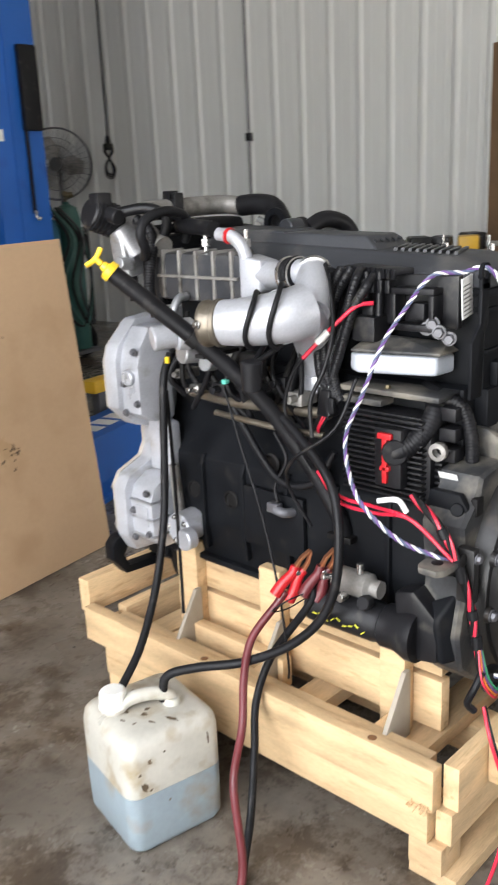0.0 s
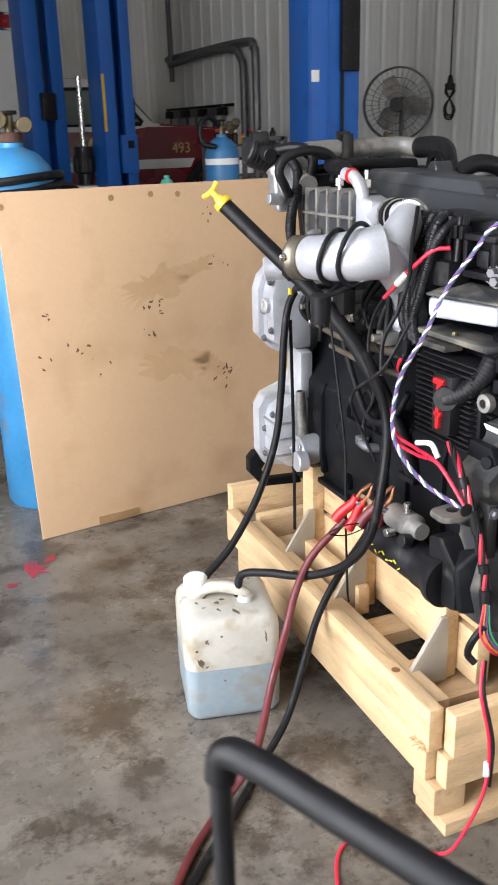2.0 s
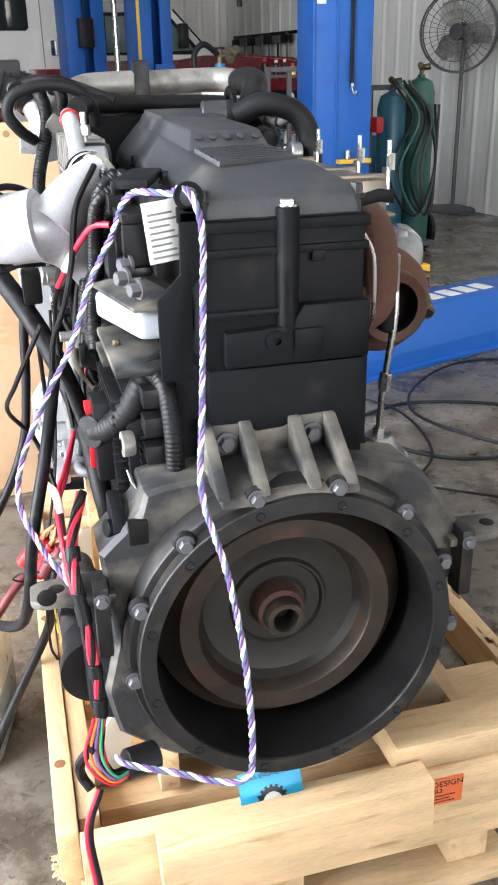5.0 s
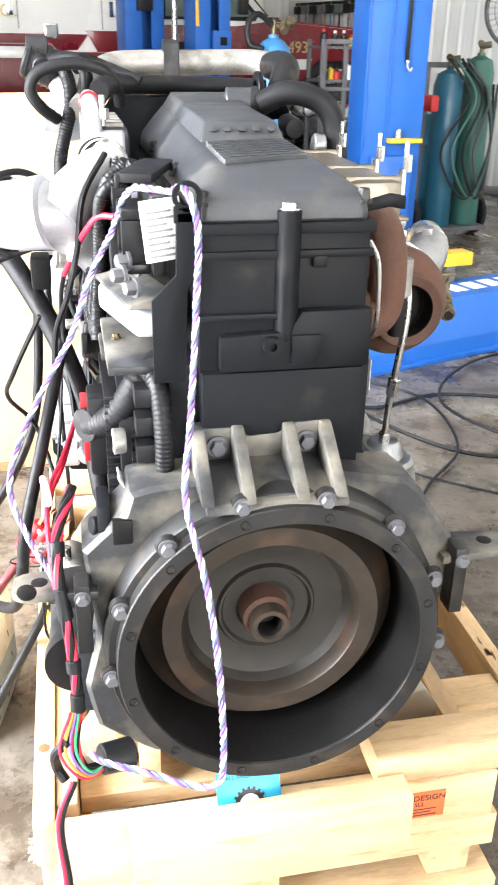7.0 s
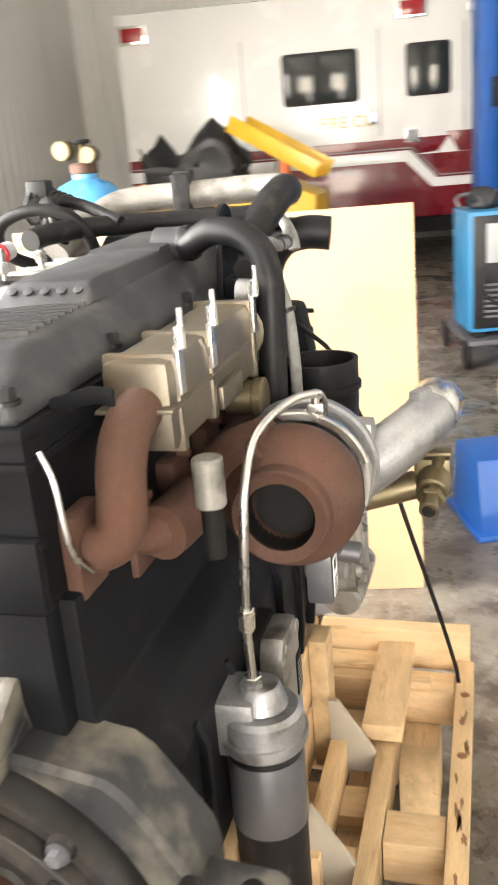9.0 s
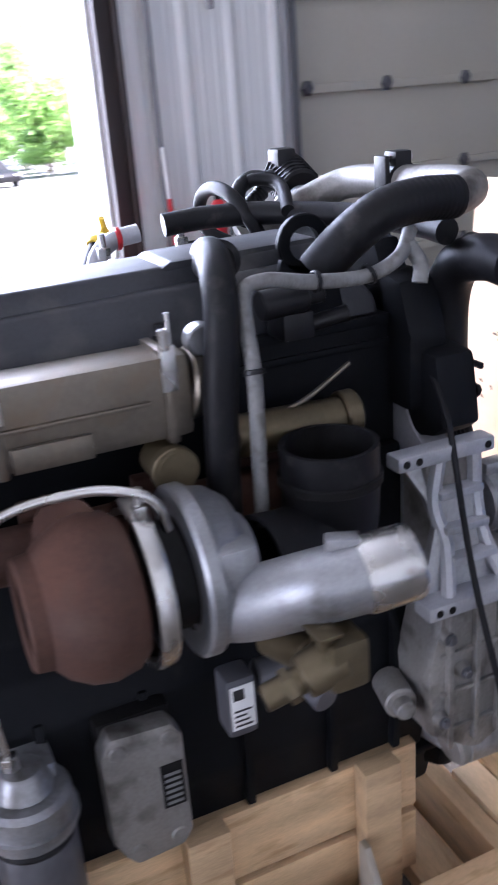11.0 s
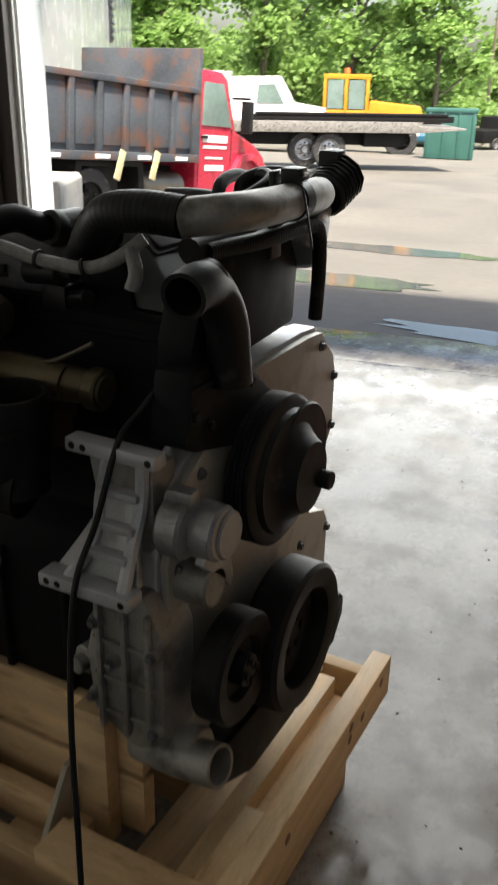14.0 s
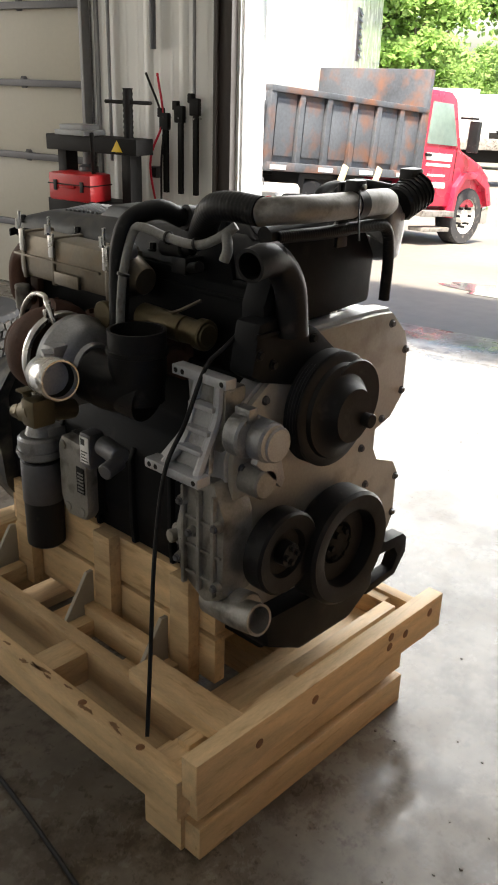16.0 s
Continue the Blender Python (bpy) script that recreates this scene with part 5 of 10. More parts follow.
local("underframe", box(-1.9, 0.25, 0.3, 5.2, DEP - 0.25, 0.6, 0.02), DARK, amb)

# yellow machine under a black cover beside the closed bay door
ym = thing("yellow_machine", "yellow machine with a raised chute and a crumpled black cover", "machine", (-2.0, 8.5, 0))
local("body", prism([(-0.85, 0.35), (-0.9, 1.28), (0.55, 1.22), (0.95, 1.05), (0.9, 0.35)], "y", -0.32, 0.45, 0.03), YELLOWP, ym)
local("side_panel", boxes([(-0.6, -0.335, 0.5, -0.1, -0.322, 1.05), (0.02, -0.335, 0.5, 0.5, -0.322, 1.0)], 0.006), DARK, ym)
ch0, ch1 = Vector((0.18, -0.12, 1.86)), Vector((1.08, -0.3, 1.36))
cm = Matrix.Translation(ch0) @ (ch1 - ch0).to_track_quat("X", "Z").to_matrix().to_4x4()
cl = (ch1 - ch0).length
local("chute", turned(prism([(-0.2, 0.0), (-0.2, -0.16), (0.2, -0.16), (0.2, 0.0), (0.185, 0.0), (0.185, -0.145), (-0.185, -0.145), (-0.185, 0.0)], "x", 0.0, cl, 0.003), cm), YELLOWP, ym)
local("chute_stay", rod((0.55, -0.2, 1.2), (0.6, -0.2, 1.5), 0.04), FIXTURE, ym)
local("orange_pipe", rod((0.66, -0.36, 1.1), (0.66, -0.36, 1.45), 0.055, 0.045), ORANGE, ym)
for x in (-0.6, 0.6):
    for y in (-0.36, 0.42):
        local("wheel", rod((x, y, 0.24), (x, y + 0.08, 0.24), 0.24, None, 28), RUBBER, ym)
tb = bmesh.new()
bmesh.ops.create_cube(tb, size=1)
bmesh.ops.subdivide_edges(tb, edges=tb.edges[:], cuts=7, use_grid_fill=True)
rt = random.Random(6)
for v in tb.verts:
    lift = 0.16 * math.sin(v.co.x * 7) + 0.1 * math.cos(v.co.y * 6 + v.co.x * 3)
    v.co = Vector((-0.35 + v.co.x * 0.95, 0.02 + v.co.y * 0.7, 1.42 + v.co.z * 0.34 + (lift if v.co.z > 0 else 0))) + Vector([rt.uniform(-0.03, 0.03) for _ in range(3)])
local("cover_sheet", tb, TARP, ym, "crumpled black cover", 60)

# pedestal fan
pf = thing("pedestal_fan", "grey wire-cage pedestal fan by the east wall", "fan", (4.33, 7.88, 0))
fa, fb = Vector((-0.02, -0.02, 1.81)), Vector((-0.50, -0.60, 1.78))
fdir = (fb - fa).normalized()
fm = Matrix.Translation(fa) @ fdir.to_track_quat("Z", "Y").to_matrix().to_4x4()
local("base", lathe([(0, 0), (0.26, 0), (0.27, 0.015), (0.24, 0.04), (0.05, 0.06), (0, 0.06)], (0.1, 0.1, 0), (0.1, 0.1, 1), 32), FIXTURE, pf)
local("pole", rod((0.1, 0.1, 0.05), (0.1, 0.1, 1.80), 0.022), FIXTURE, pf)
local("motor", turned(lathe([(0, -0.2), (0.07, -0.19), (0.085, -0.15), (0.085, -0.02), (0.05, 0.02), (0.05, 0.05), (0, 0.05)], (0, 0, 0), (0, 0, 1), 28), fm), PLASTIC, pf)
cage = local("cage_rim", turned(joined(*[tube([(r * math.cos(a), r * math.sin(a), z) for a in (2 * math.pi * i / 24 for i in range(25))], 0.004 if r < 0.34 else 0.008, 6, 2) for r, z in ((0.39, 0.03), (0.385, 0.09), (0.385, -0.03), (0.28, 0.115), (0.2, 0.125), (0.12, 0.13))]), fm), FIXTURE, pf)
for k in range(36):
    a = k * math.pi / 18
    c, s = math.cos(a), math.sin(a)
    local("cage_wire", turned(tube([(0.07 * c, 0.07 * s, 0.132), (0.2 * c, 0.2 * s, 0.127), (0.34 * c, 0.34 * s, 0.105), (0.387 * c, 0.387 * s, 0.06), (0.387 * c, 0.387 * s, -0.03)], 0.0025, 5, 2), fm), FIXTURE, cage)
local("badge", turned(rod((0, 0, 0.12), (0, 0, 0.14), 0.075), fm), PLASTIC, cage)
for k in range(3):
    bl = prism([(0.04, -0.05), (0.12, -0.13), (0.29, -0.12), (0.31, 0.02), (0.2, 0.1), (0.06, 0.05)], "z", -0.004, 0.004, 0.002)
    local("blade", turned(bl, fm @ Matrix.Translation((0, 0, 0.05)) @ Matrix.Rotation(k * 2.094, 4, "Z") @ Matrix.Rotation(radians(18), 4, "X")), ALUDULL, pf)

# shelving with cans and bottles
sh = thing("storage_shelf", "dark steel shelf half full of cans and bottles", "shelf", at_hall(4.2, 8.6))
for x in (0, 0.96):
    for y in (0, 0.42):
        local("upright", box(x, y, 0, x + 0.04, y + 0.04, 1.5, 0.003), FIXTURE, sh)
for z in (0.2, 0.65, 1.05, 1.4):
    local("board", box(0, 0, z, 1.0, 0.46, z + 0.03, 0.004), FIXTURE, sh)
rsd = random.Random(77)
for z in (0.68, 1.08, 1.43):
    x = 0.07
    while x < 0.93:
        r = 0.028 + 0.018 * rsd.random()
        h = 0.1 + 0.08 * rsd.random()
        m = rsd.choice((RED, WHITEP, YELLOW, TEAL, PLASTIC, GREY, PLASTIC, PAINTW))
        p = at_hall(4.2 + x, 8.6 + 0.08 + 0.1 * rsd.random(), z)
        can = thing("can", "small %s can or bottle on the shelf" % {"red_plastic": "red", "white_plastic": "white", "yellow_plastic": "yellow", "teal_machine_paint": "blue", "black_plastic": "black", "grey_enamel": "grey", "orange_label": "orange", "white_vehicle_paint": "white"}[m.name], "can", p, "cans on the shelf")
        local("body", lathe([(0, 0), (r, 0), (r, h * 0.8), (r * 0.5, h * 0.92), (0, h * 0.92)], (0, 0, 0), (0, 0, 1), 14), m, can)
        local("cap", rod((0, 0, h * 0.92), (0, 0, h + 0.02), r * 0.5, None, 10), rsd.choice((WHITEP, PLASTIC, RED)), can)
        x += r * 2 + 0.012 + 0.03 * rsd.random()
for k, (u, z, w, h, m) in enumerate(((4.7, 0.23, 0.34, 0.3, TEAL), (5.12, 0.23, 0.3, 0.25, CYLBLUE))):
    lone("storage_bin", turned(box(0, 0.03, 0, w, 0.36, h, 0.015), at_hall(u - 0.35, 8.6, z)), m, "blue plastic bin on the lowest shelf", "bin")
# bench and clutter in the far corner
wb = thing("work_bench", "dark steel bench with tools by the end wall", "bench", at_hall(3.3, 12.6))
local("top", box(0, 0, 0.92, 2.3, 0.7, 0.98, 0.008), FIXTURE, wb)
for x in (0.03, 2.2):
    for y in (0.03, 0.6):
        local("leg", box(x, y, 0, x + 0.07, y + 0.07, 0.92, 0.004), FIXTURE, wb)
rack = thing("tool_rack", "row of long-handled tools hanging on the wall", "tool rack", at_hall(5.82, 11.0))
local("rail", box(-0.03, -0.1, 1.96, 0.03, 2.0, 2.0, 0.004), DARK, rack)
for k in range(7):
    y = 0.1 + 0.28 * k
    local("handle", rod((-0.06, y, 0.55 + 0.05 * (k % 3)), (-0.06, y, 1.98), 0.016, None, 8), (BARK, DARK, TEAL)[k % 3], rack)
    local("tool_head", box(-0.1, y - 0.11 - 0.02 * (k % 2), 1.84, -0.03, y + 0.12, 1.95, 0.01), (DARK, FIXTURE)[k % 2], rack)
ex = thing("exhaust_hose_boom", "dark ceiling exhaust pipe bent down the corner wall", "pipe", at_hall(5.7, 10.4))
local("pipe", tube([(0.0, 2.2, 2.65), (0.0, 1.2, 2.72), (0.0, 0.35, 2.72), (0.0, 0.08, 2.6), (0.0, 0.0, 2.3), (0.0, 0.0, 0.9)], 0.05, 14, 6), FIXTURE, ex)
local("drop", tube([(0.02, 2.25, 4.9), (0.02, 2.22, 3.6), (0.02, 2.2, 2.4)], 0.04, 10, 3), FIXTURE, ex)
sg = thing("exit_sign", "green lit exit sign on the end wall", "sign", at_hall(3.6, 13.45, 2.28))
local("case", box(-0.16, -0.05, -0.1, 0.16, 0.0, 0.1, 0.01), GREY, sg)
local("face", box(-0.145, -0.056, -0.085, 0.145, -0.051, 0.085, 0.002), EXITG, sg)
text_ob("word", "EXIT", 0.12, Matrix.Translation((0, -0.058, -0.0)) @ Matrix.Rotation(radians(90), 4, "X"), PAPER, sg, "", 0.001)
nb = thing("wall_shelf", "grey steel shelf box on the end wall", "shelf", at_hall(2.9, 13.2))
local("box", boxes([(0, 0, 1.95, 1.5, 0.28, 2.0), (0, 0, 1.4, 0.04, 0.28, 1.95), (1.46, 0, 1.4, 1.5, 0.28, 1.95), (0, 0.24, 1.4, 1.5, 0.28, 1.95)], 0.004), GREY, nb)
rdc = thing("red_fuel_can", "red plastic fuel can on the bench", "fuel can", at_hall(4.6, 12.75, 0.98))
local("can", box(-0.12, -0.1, 0, 0.12, 0.1, 0.26, 0.03), RED, rdc)
local("spout", rod((0.06, 0, 0.26), (0.1, 0, 0.34), 0.025, 0.018), YELLOW, rdc)
for k in range(9):
    rr = random.Random(300 + k)
    lone("bench_box", turned(box(-0.13, -0.12, 0, 0.13, 0.12, 0.16 + 0.2 * rr.random(), 0.02), at_hall(3.45 + 0.24 * k, 12.85, 0.98, 12 * rr.random())), rr.choice((DARK, PLASTIC, FIXTURE, TEAL)), "dark tool box on the bench", "box") if k not in (4, 5) else None

# hanging cord with a looped end
cord = thing("hanging_cord", "black power cord hanging from the ceiling with a looped end", "cord", hall(5.72, 6.3, 0.2))
local("drop", tube([(0, 0, ROOF - 0.2), (0.005, 0, 3.4), (0, 0, 1.86)], 0.009, 8, 4), RUBBER, cord)
local("plug", joined(rod((0, 0, 1.78), (0, 0, 1.87), 0.035, 0.02), box(-0.05, -0.03, 1.72, 0.05, 0.03, 1.79, 0.01)), PLASTIC, cord)
for k in range(3):
    s = 0.8 + 0.2 * k
    local("loop", tube([(0, 0.01 * k, 1.8), (0.05 * s, 0, 1.72), (0.03 * s, 0.02, 1.66), (-0.05 * s, 0, 1.56), (-0.04 * s, 0, 1.49 - 0.02 * k), (0.03, 0, 1.47 - 0.02 * k), (0.06 * s, 0, 1.53), (0.02, 0.02, 1.63), (-0.05 * s, 0, 1.71), (0, 0, 1.8)], 0.009, 8, 6), RUBBER, cord)

# east wall bench corner
lone("plywood_panel", turned(box(-0.25, -0.01, 0.95, 0.25, 0.01, 2.5, 0.002), at_hall(5.55, 1.78, 0, 75)), PLY, "brown plywood panel leaning on the east wall", "panel")
eb = thing("parts_bench", "dark bench with black parts on it", "bench", at_hall(4.3, 1.6))
local("top", box(0, 0, 0.85, 1.4, 1.2, 0.9, 0.006), PLY, eb)
for x in (0.05, 1.28):
    for y in (0.05, 1.08):
        local("leg", box(x, y, 0, x + 0.08, y + 0.08, 0.85, 0.004), FIXTURE, eb)
for k in range(5):
    rr = random.Random(500 + k)
    lone("black_part", turned(joined(box(-0.1, -0.08, 0, 0.1, 0.08, 0.1 + 0.08 * rr.random(), 0.02), rod((-0.06, 0, 0.06), (0.13, 0.03, 0.09), 0.045)), at_hall(4.5 + 0.22 * k, 1.9 + 0.3 * rr.random(), 0.9, 60 * rr.random())), PLASTIC if k != 2 else YELLOWP, "black machine part on the bench" if k != 2 else "yellow machine part on the bench", "part")

# ---- between the bay doors on the west wall ----
def drum(u, v, r, h, paint, label):
    d = thing("oil_drum", label, "drum", at_hall(u, v))
    local("shell", lathe([(0, 0.01), (r - 0.01, 0.01), (r, 0.0), (r + 0.006, 0.008), (r, 0.02), (r, h * 0.32), (r + 0.012, h * 0.335), (r, h * 0.35), (r, h * 0.65), (r + 0.012, h * 0.665), (r, h * 0.68), (r, h - 0.02), (r + 0.006, h - 0.01), (r, h), (r - 0.01, h - 0.015), (0, h - 0.015)], (0, 0, 0), (0, 0, 1), 40), paint, d)
    local("bung", rod((r * 0.6, 0, h - 0.015), (r * 0.6, 0, h + 0.005), 0.03, None, 12), STEEL, d)
    return d


drum(*hall_of(-3.15, 2.09)[:2], 0.26, 0.87, PLASTIC, "black oil drum beside the door jamb")
rd = drum(*hall_of(-2.43, 1.99)[:2], 0.21, 0.87, RED, "red oil drum with a pale lid")
local("lid", lathe([(0, 0.03), (0.205, 0.03), (0.222, 0.02), (0.222, -0.02), (0.215, -0.03)], (0, 0, 0.87), (0, 0, 9), 40), GREY, rd)
drum(*hall_of(-2.73, 2.56)[:2], 0.25, 0.87, PLASTIC, "black oil drum by the wall")
bk = thing("white_bucket", "white plastic bucket with a red hose over its rim", "bucket", at_hall(-1.75, 3.3))
local("pail", lathe([(0, 0), (0.125, 0), (0.13, 0.01), (0.148, 0.33), (0.154, 0.335), (0.154, 0.36), (0.148, 0.365), (0.14, 0.35), (0.12, 0.03), (0, 0.03)], (0, 0, 0), (0, 0, 1), 32), WHITEP, bk)
lone("red_hose", turned(tube([(0.0, 0.0, 0.06), (0.08, 0.02, 0.35), (0.2, 0.03, 0.3), (0.25, 0.05, 0.1), (0.4, 0.1, 0.014), (0.7, -0.1, 0.012), (0.9, 0.3, 0.012)], 0.012, 10, 8), at_hall(-1.75, 3.3)), RED, "red air hose running out of a white bucket", "hose")
fe = thing("fire_extinguisher", "small red fire extinguisher on a wall hook", "extinguisher", Matrix.Translation((-3.50, 2.26, 0.82)) @ Matrix.Rotation(radians(TURN), 4, "Z"))
local("tank", lathe([(0, 0), (0.045, 0), (0.05, 0.01), (0.05, 0.2), (0.035, 0.235), (0.018, 0.245), (0, 0.245)], (0, 0, 0), (0, 0, 1), 24), RED, fe)
local("valve", boxes([(-0.013, -0.013, 0.243, 0.013, 0.013, 0.28), (-0.013, -0.055, 0.268, 0.013, 0.035, 0.285)], 0.003), PLASTIC, fe)
local("hose", tube([(0.0, 0.03, 0.268), (0.03, 0.058, 0.22), (0.04, 0.06, 0.12), (0.035, 0.055, 0.04)], 0.008, 8, 5), RUBBER, fe)
local("hook", box(-0.13, -0.02, 0.18, -0.045, 0.02, 0.205, 0.003), FIXTURE, fe)
mp = thing("marker_pole", "white and red marker pole leaning on the wall", "pole", Matrix.Translation((-3.43, 1.99, 0)) @ Matrix.Rotation(radians(TURN), 4, "Z"))
for k in range(5):
    local("band", rod((-0.02 * k, 0, 0.274 * k), (-0.02 * k - 0.02, 0, 0.274 * (k + 1)), 0.014), RED if k % 2 else PAINTW, mp)
jk = thing("jack_handle", "black floor-jack handle standing by the jamb", "handle", at_hall(-2.9, 2.32))
local("bar", rod((0, 0, 0.08), (-0.08, 0.03, 0.66), 0.018), PLASTIC, jk)
local("foot", box(-0.1, -0.12, 0, 0.16, 0.08, 0.1, 0.02), PLASTIC, jk)
for k in range(3):
    rr = random.Random(610 + k)
    lone("floor_cable", tube([(-2.35 - 0.2 * k, 2.0, 0.012), (-2.6 - 0.1 * k, 1.78 + 0.06 * k, 0.012), (-2.85, 1.62 + 0.1 * k, 0.012), (-3.0, 1.62 + 0.06 * k, 0.012)], 0.008, 8, 6), RUBBER, "black cable end lying near the bay door", "cable")

# ---- press and jack stands south of the door ----
pr = thing("shop_press", "black hydraulic shop press with a yellow warning sign", "press", at_hall(-2.9, -2.4) @ Matrix.Diagonal((1, 1, 0.88, 1)))
for y in (-0.3, 0.3):
    local("upright", boxes([(-0.06, y - 0.04, 0, 0.06, y + 0.04, 1.42), (-0.2, y - 0.05, 0, 0.24, y + 0.05, 0.06)], 0.005), DARK, pr)
local("crossbeam", box(-0.09, -0.42, 1.34, 0.09, 0.42, 1.46, 0.006), DARK, pr)
local("bed", box(-0.12, -0.36, 0.86, 0.16, 0.36, 0.97, 0.006), DARK, pr)
local("screw_post", lathe([(0.03 + (0.006 if i % 2 else 0), 0.02 * i) for i in range(34)], (0.0, 0.28, 1.16), (0, 0.28, 9), 16), DARK, pr)
local("jack_body", lathe([(0, 0), (0.07, 0), (0.07, 0.2), (0.04, 0.22), (0.04, 0.32), (0, 0.32)], (0.0, -0.1, 1.02), (0, -0.1, 9), 20), FIXTURE, pr)
local("pump_handle", rod((0.06, 0.0, 1.05), (0.28, 0.2, 1.5), 0.014), DARK, pr)
local("cross_handle", rod((0.0, 0.08, 1.72), (0.0, 0.48, 1.72), 0.014), DARK, pr)
local("top_plate", boxes([(-0.1, -0.3, 1.46, 0.12, -0.02, 1.5), (-0.08, -0.27, 1.5, 0.1, -0.06, 1.54)], 0.004), GREY, pr)
local("warning_sign", prism([(0.2, 1.36), (0.3, 1.36), (0.25, 1.445)], "x", 0.0905, 0.094, 0.001), YELLOW, pr)
rcase = thing("red_case", "red plastic tool case on the press bed", "case", at_hall(-2.78, -2.47, 0.855))
local("shell", box(-0.1, -0.2, 0, 0.12, 0.2, 0.19, 0.025), RED, rcase)
local("lid_seam", box(-0.103, -0.203, 0.11, 0.123, 0.203, 0.118, 0.002), DARK, rcase)
local("handle", tube([(0.125, -0.06, 0.1), (0.15, -0.05, 0.1), (0.15, 0.05, 0.1), (0.125, 0.06, 0.1)], 0.009, 8, 3), RED, rcase)
many("latch", [(0.121, -0.14, 0.07, 0.13, -0.11, 0.14), (0.121, 0.11, 0.07, 0.13, 0.14, 0.14)], 0.002, PLASTIC, rcase)
for k in range(3):
    wr = thing("pipe_wrench", "big dark pipe wrench hanging on the wall", "wrench", at_hall(-3.13, -1.98 + 0.13 * k, 0.92), "wrenches on the wall")
    local("shank", box(-0.015, -0.018, 0, 0.015, 0.018, 0.42 + 0.05 * k, 0.006), DARK, wr)
    local("jaw", joined(box(-0.02, -0.045, 0.42 + 0.05 * k, 0.02, 0.03, 0.53 + 0.05 * k, 0.008), box(-0.02, -0.06, 0.50 + 0.05 * k, 0.02, -0.02, 0.56 + 0.05 * k, 0.006)), DARK, wr)
    local("nail", rod((-0.06, 0, 0.5), (0.03, 0, 0.5), 0.005), STEEL, wr)
for k, m in enumerate((BRIGHTRED, RUBBER)):
    lone("extension_cord", turned(tube([(-3.13, -2.05 - 0.1 * k, 1.7), (-3.12, -2.0, 1.4), (-3.1, -2.1 + 0.1 * k, 1.1), (-3.1, -2.0, 0.6), (-3.0, -1.9, 0.02)], 0.008, 8, 7), HALL), m, "cord hanging down the wall from an outlet", "cord")
def flat_tyre(x, y, z, yaw):
    tw = thing("stacked_tyre", "worn off-road tyre lying flat in a stack", "tyre", Matrix.Translation((x, y, z)) @ Matrix.Rotation(yaw, 4, "Z"), "stacked tyres")
    local("carcass", lathe([(0.21, 0.02), (0.26, 0.0), (0.345, 0.0), (0.365, 0.03), (0.368, 0.115), (0.365, 0.2), (0.345, 0.23), (0.26, 0.23), (0.21, 0.21), (0.20, 0.16), (0.30, 0.12), (0.20, 0.07), (0.21, 0.02)], (0, 0, 0), (0, 0, 1), 48), TYRE, tw)
    lugs = [turned(box(-0.006, -0.021, -0.02, 0.010, 0.019, 0.018, 0), Matrix.Rotation(2 * math.pi * q / 44 + (0.07 if row % 2 else 0), 4, "Z") @ Matrix.Translation((0.368, 0, 0.045 + 0.047 * row)) @ Matrix.Rotation(radians(18 if row % 2 else -18), 4, "X")) for q in range(44) for row in range(4)]
    local("tread", joined(*lugs), TYRETREAD, tw)


TYRETREAD = mat("dusty_tyre_tread", (0.075, 0.072, 0.068), 0.75, 0, 0.3, 12, 90, 0.2, DUST, 0.3)
flat_tyre(-0.84, -2.09, 0.0, 0.1)
flat_tyre(-0.83, -2.11, 0.235, 0.5)

# ---- hoses on the floor ----
for pts, r in (([(0.8, 2.95, 0.014), (0.85, 2.5, 0.014), (1.0, 2.35, 0.014), (1.35, 2.45, 0.016), (1.75, 2.3, 0.014), (1.9, 2.0, 0.014), (1.6, 1.75, 0.03), (1.2, 1.85, 0.014), (0.9, 2.3, 0.036), (1.0, 2.7, 0.014), (1.5, 2.9, 0.014), (1.9, 3.1, 0.014)], 0.0085),
               ([(2.6, 2.6, 0.014), (2.0, 2.95, 0.014), (1.5, 2.65, 0.04), (1.3, 2.2, 0.038), (1.7, 1.6, 0.04), (2.4, 1.4, 0.012), (3.0, 1.9, 0.012), (4.2, 2.0, 0.012)], 0.0075),
               ([(0.9, 1.75, 0.01), (1.2, 1.5, 0.01), (1.7, 1.2, 0.01), (2.3, 0.9, 0.01), (2.9, 0.9, 0.01), (4.4, 1.4, 0.01)], 0.005)):
    lone("floor_hose", tube(pts, r, 8, 8), RUBBER, "black hose lying in loops on the concrete", "hose")
lone("floor_cable", tube([(0.62, -0.3, 0.012), (0.64, 0.06, 0.012), (0.66, 0.5, 0.012), (0.70, 0.9, 0.012), (0.78, 1.3, 0.012), (0.95, 1.6, 0.012), (1.2, 1.9, 0.02), (1.25, 2.4, 0.02), (1.0, 2.7, 0.03), (0.95, 3.0, 0.014)], 0.0065, 8, 6), RUBBER, "black cable along the crate", "cable")
rg = bmesh.new()
bmesh.ops.create_icosphere(rg, subdivisions=2, radius=0.034)
rgr = random.Random(9)
for v in rg.verts:
    v.co = v.co * rgr.uniform(0.55, 1.15)
    v.co.z = max(v.co.z * 0.6, -0.02)
lone("crumpled_rag", turned(rg, Matrix.Translation((-0.382, 1.155, 0.022))), CLOTH, "small crumpled green rag on the floor by the crate", "rag")

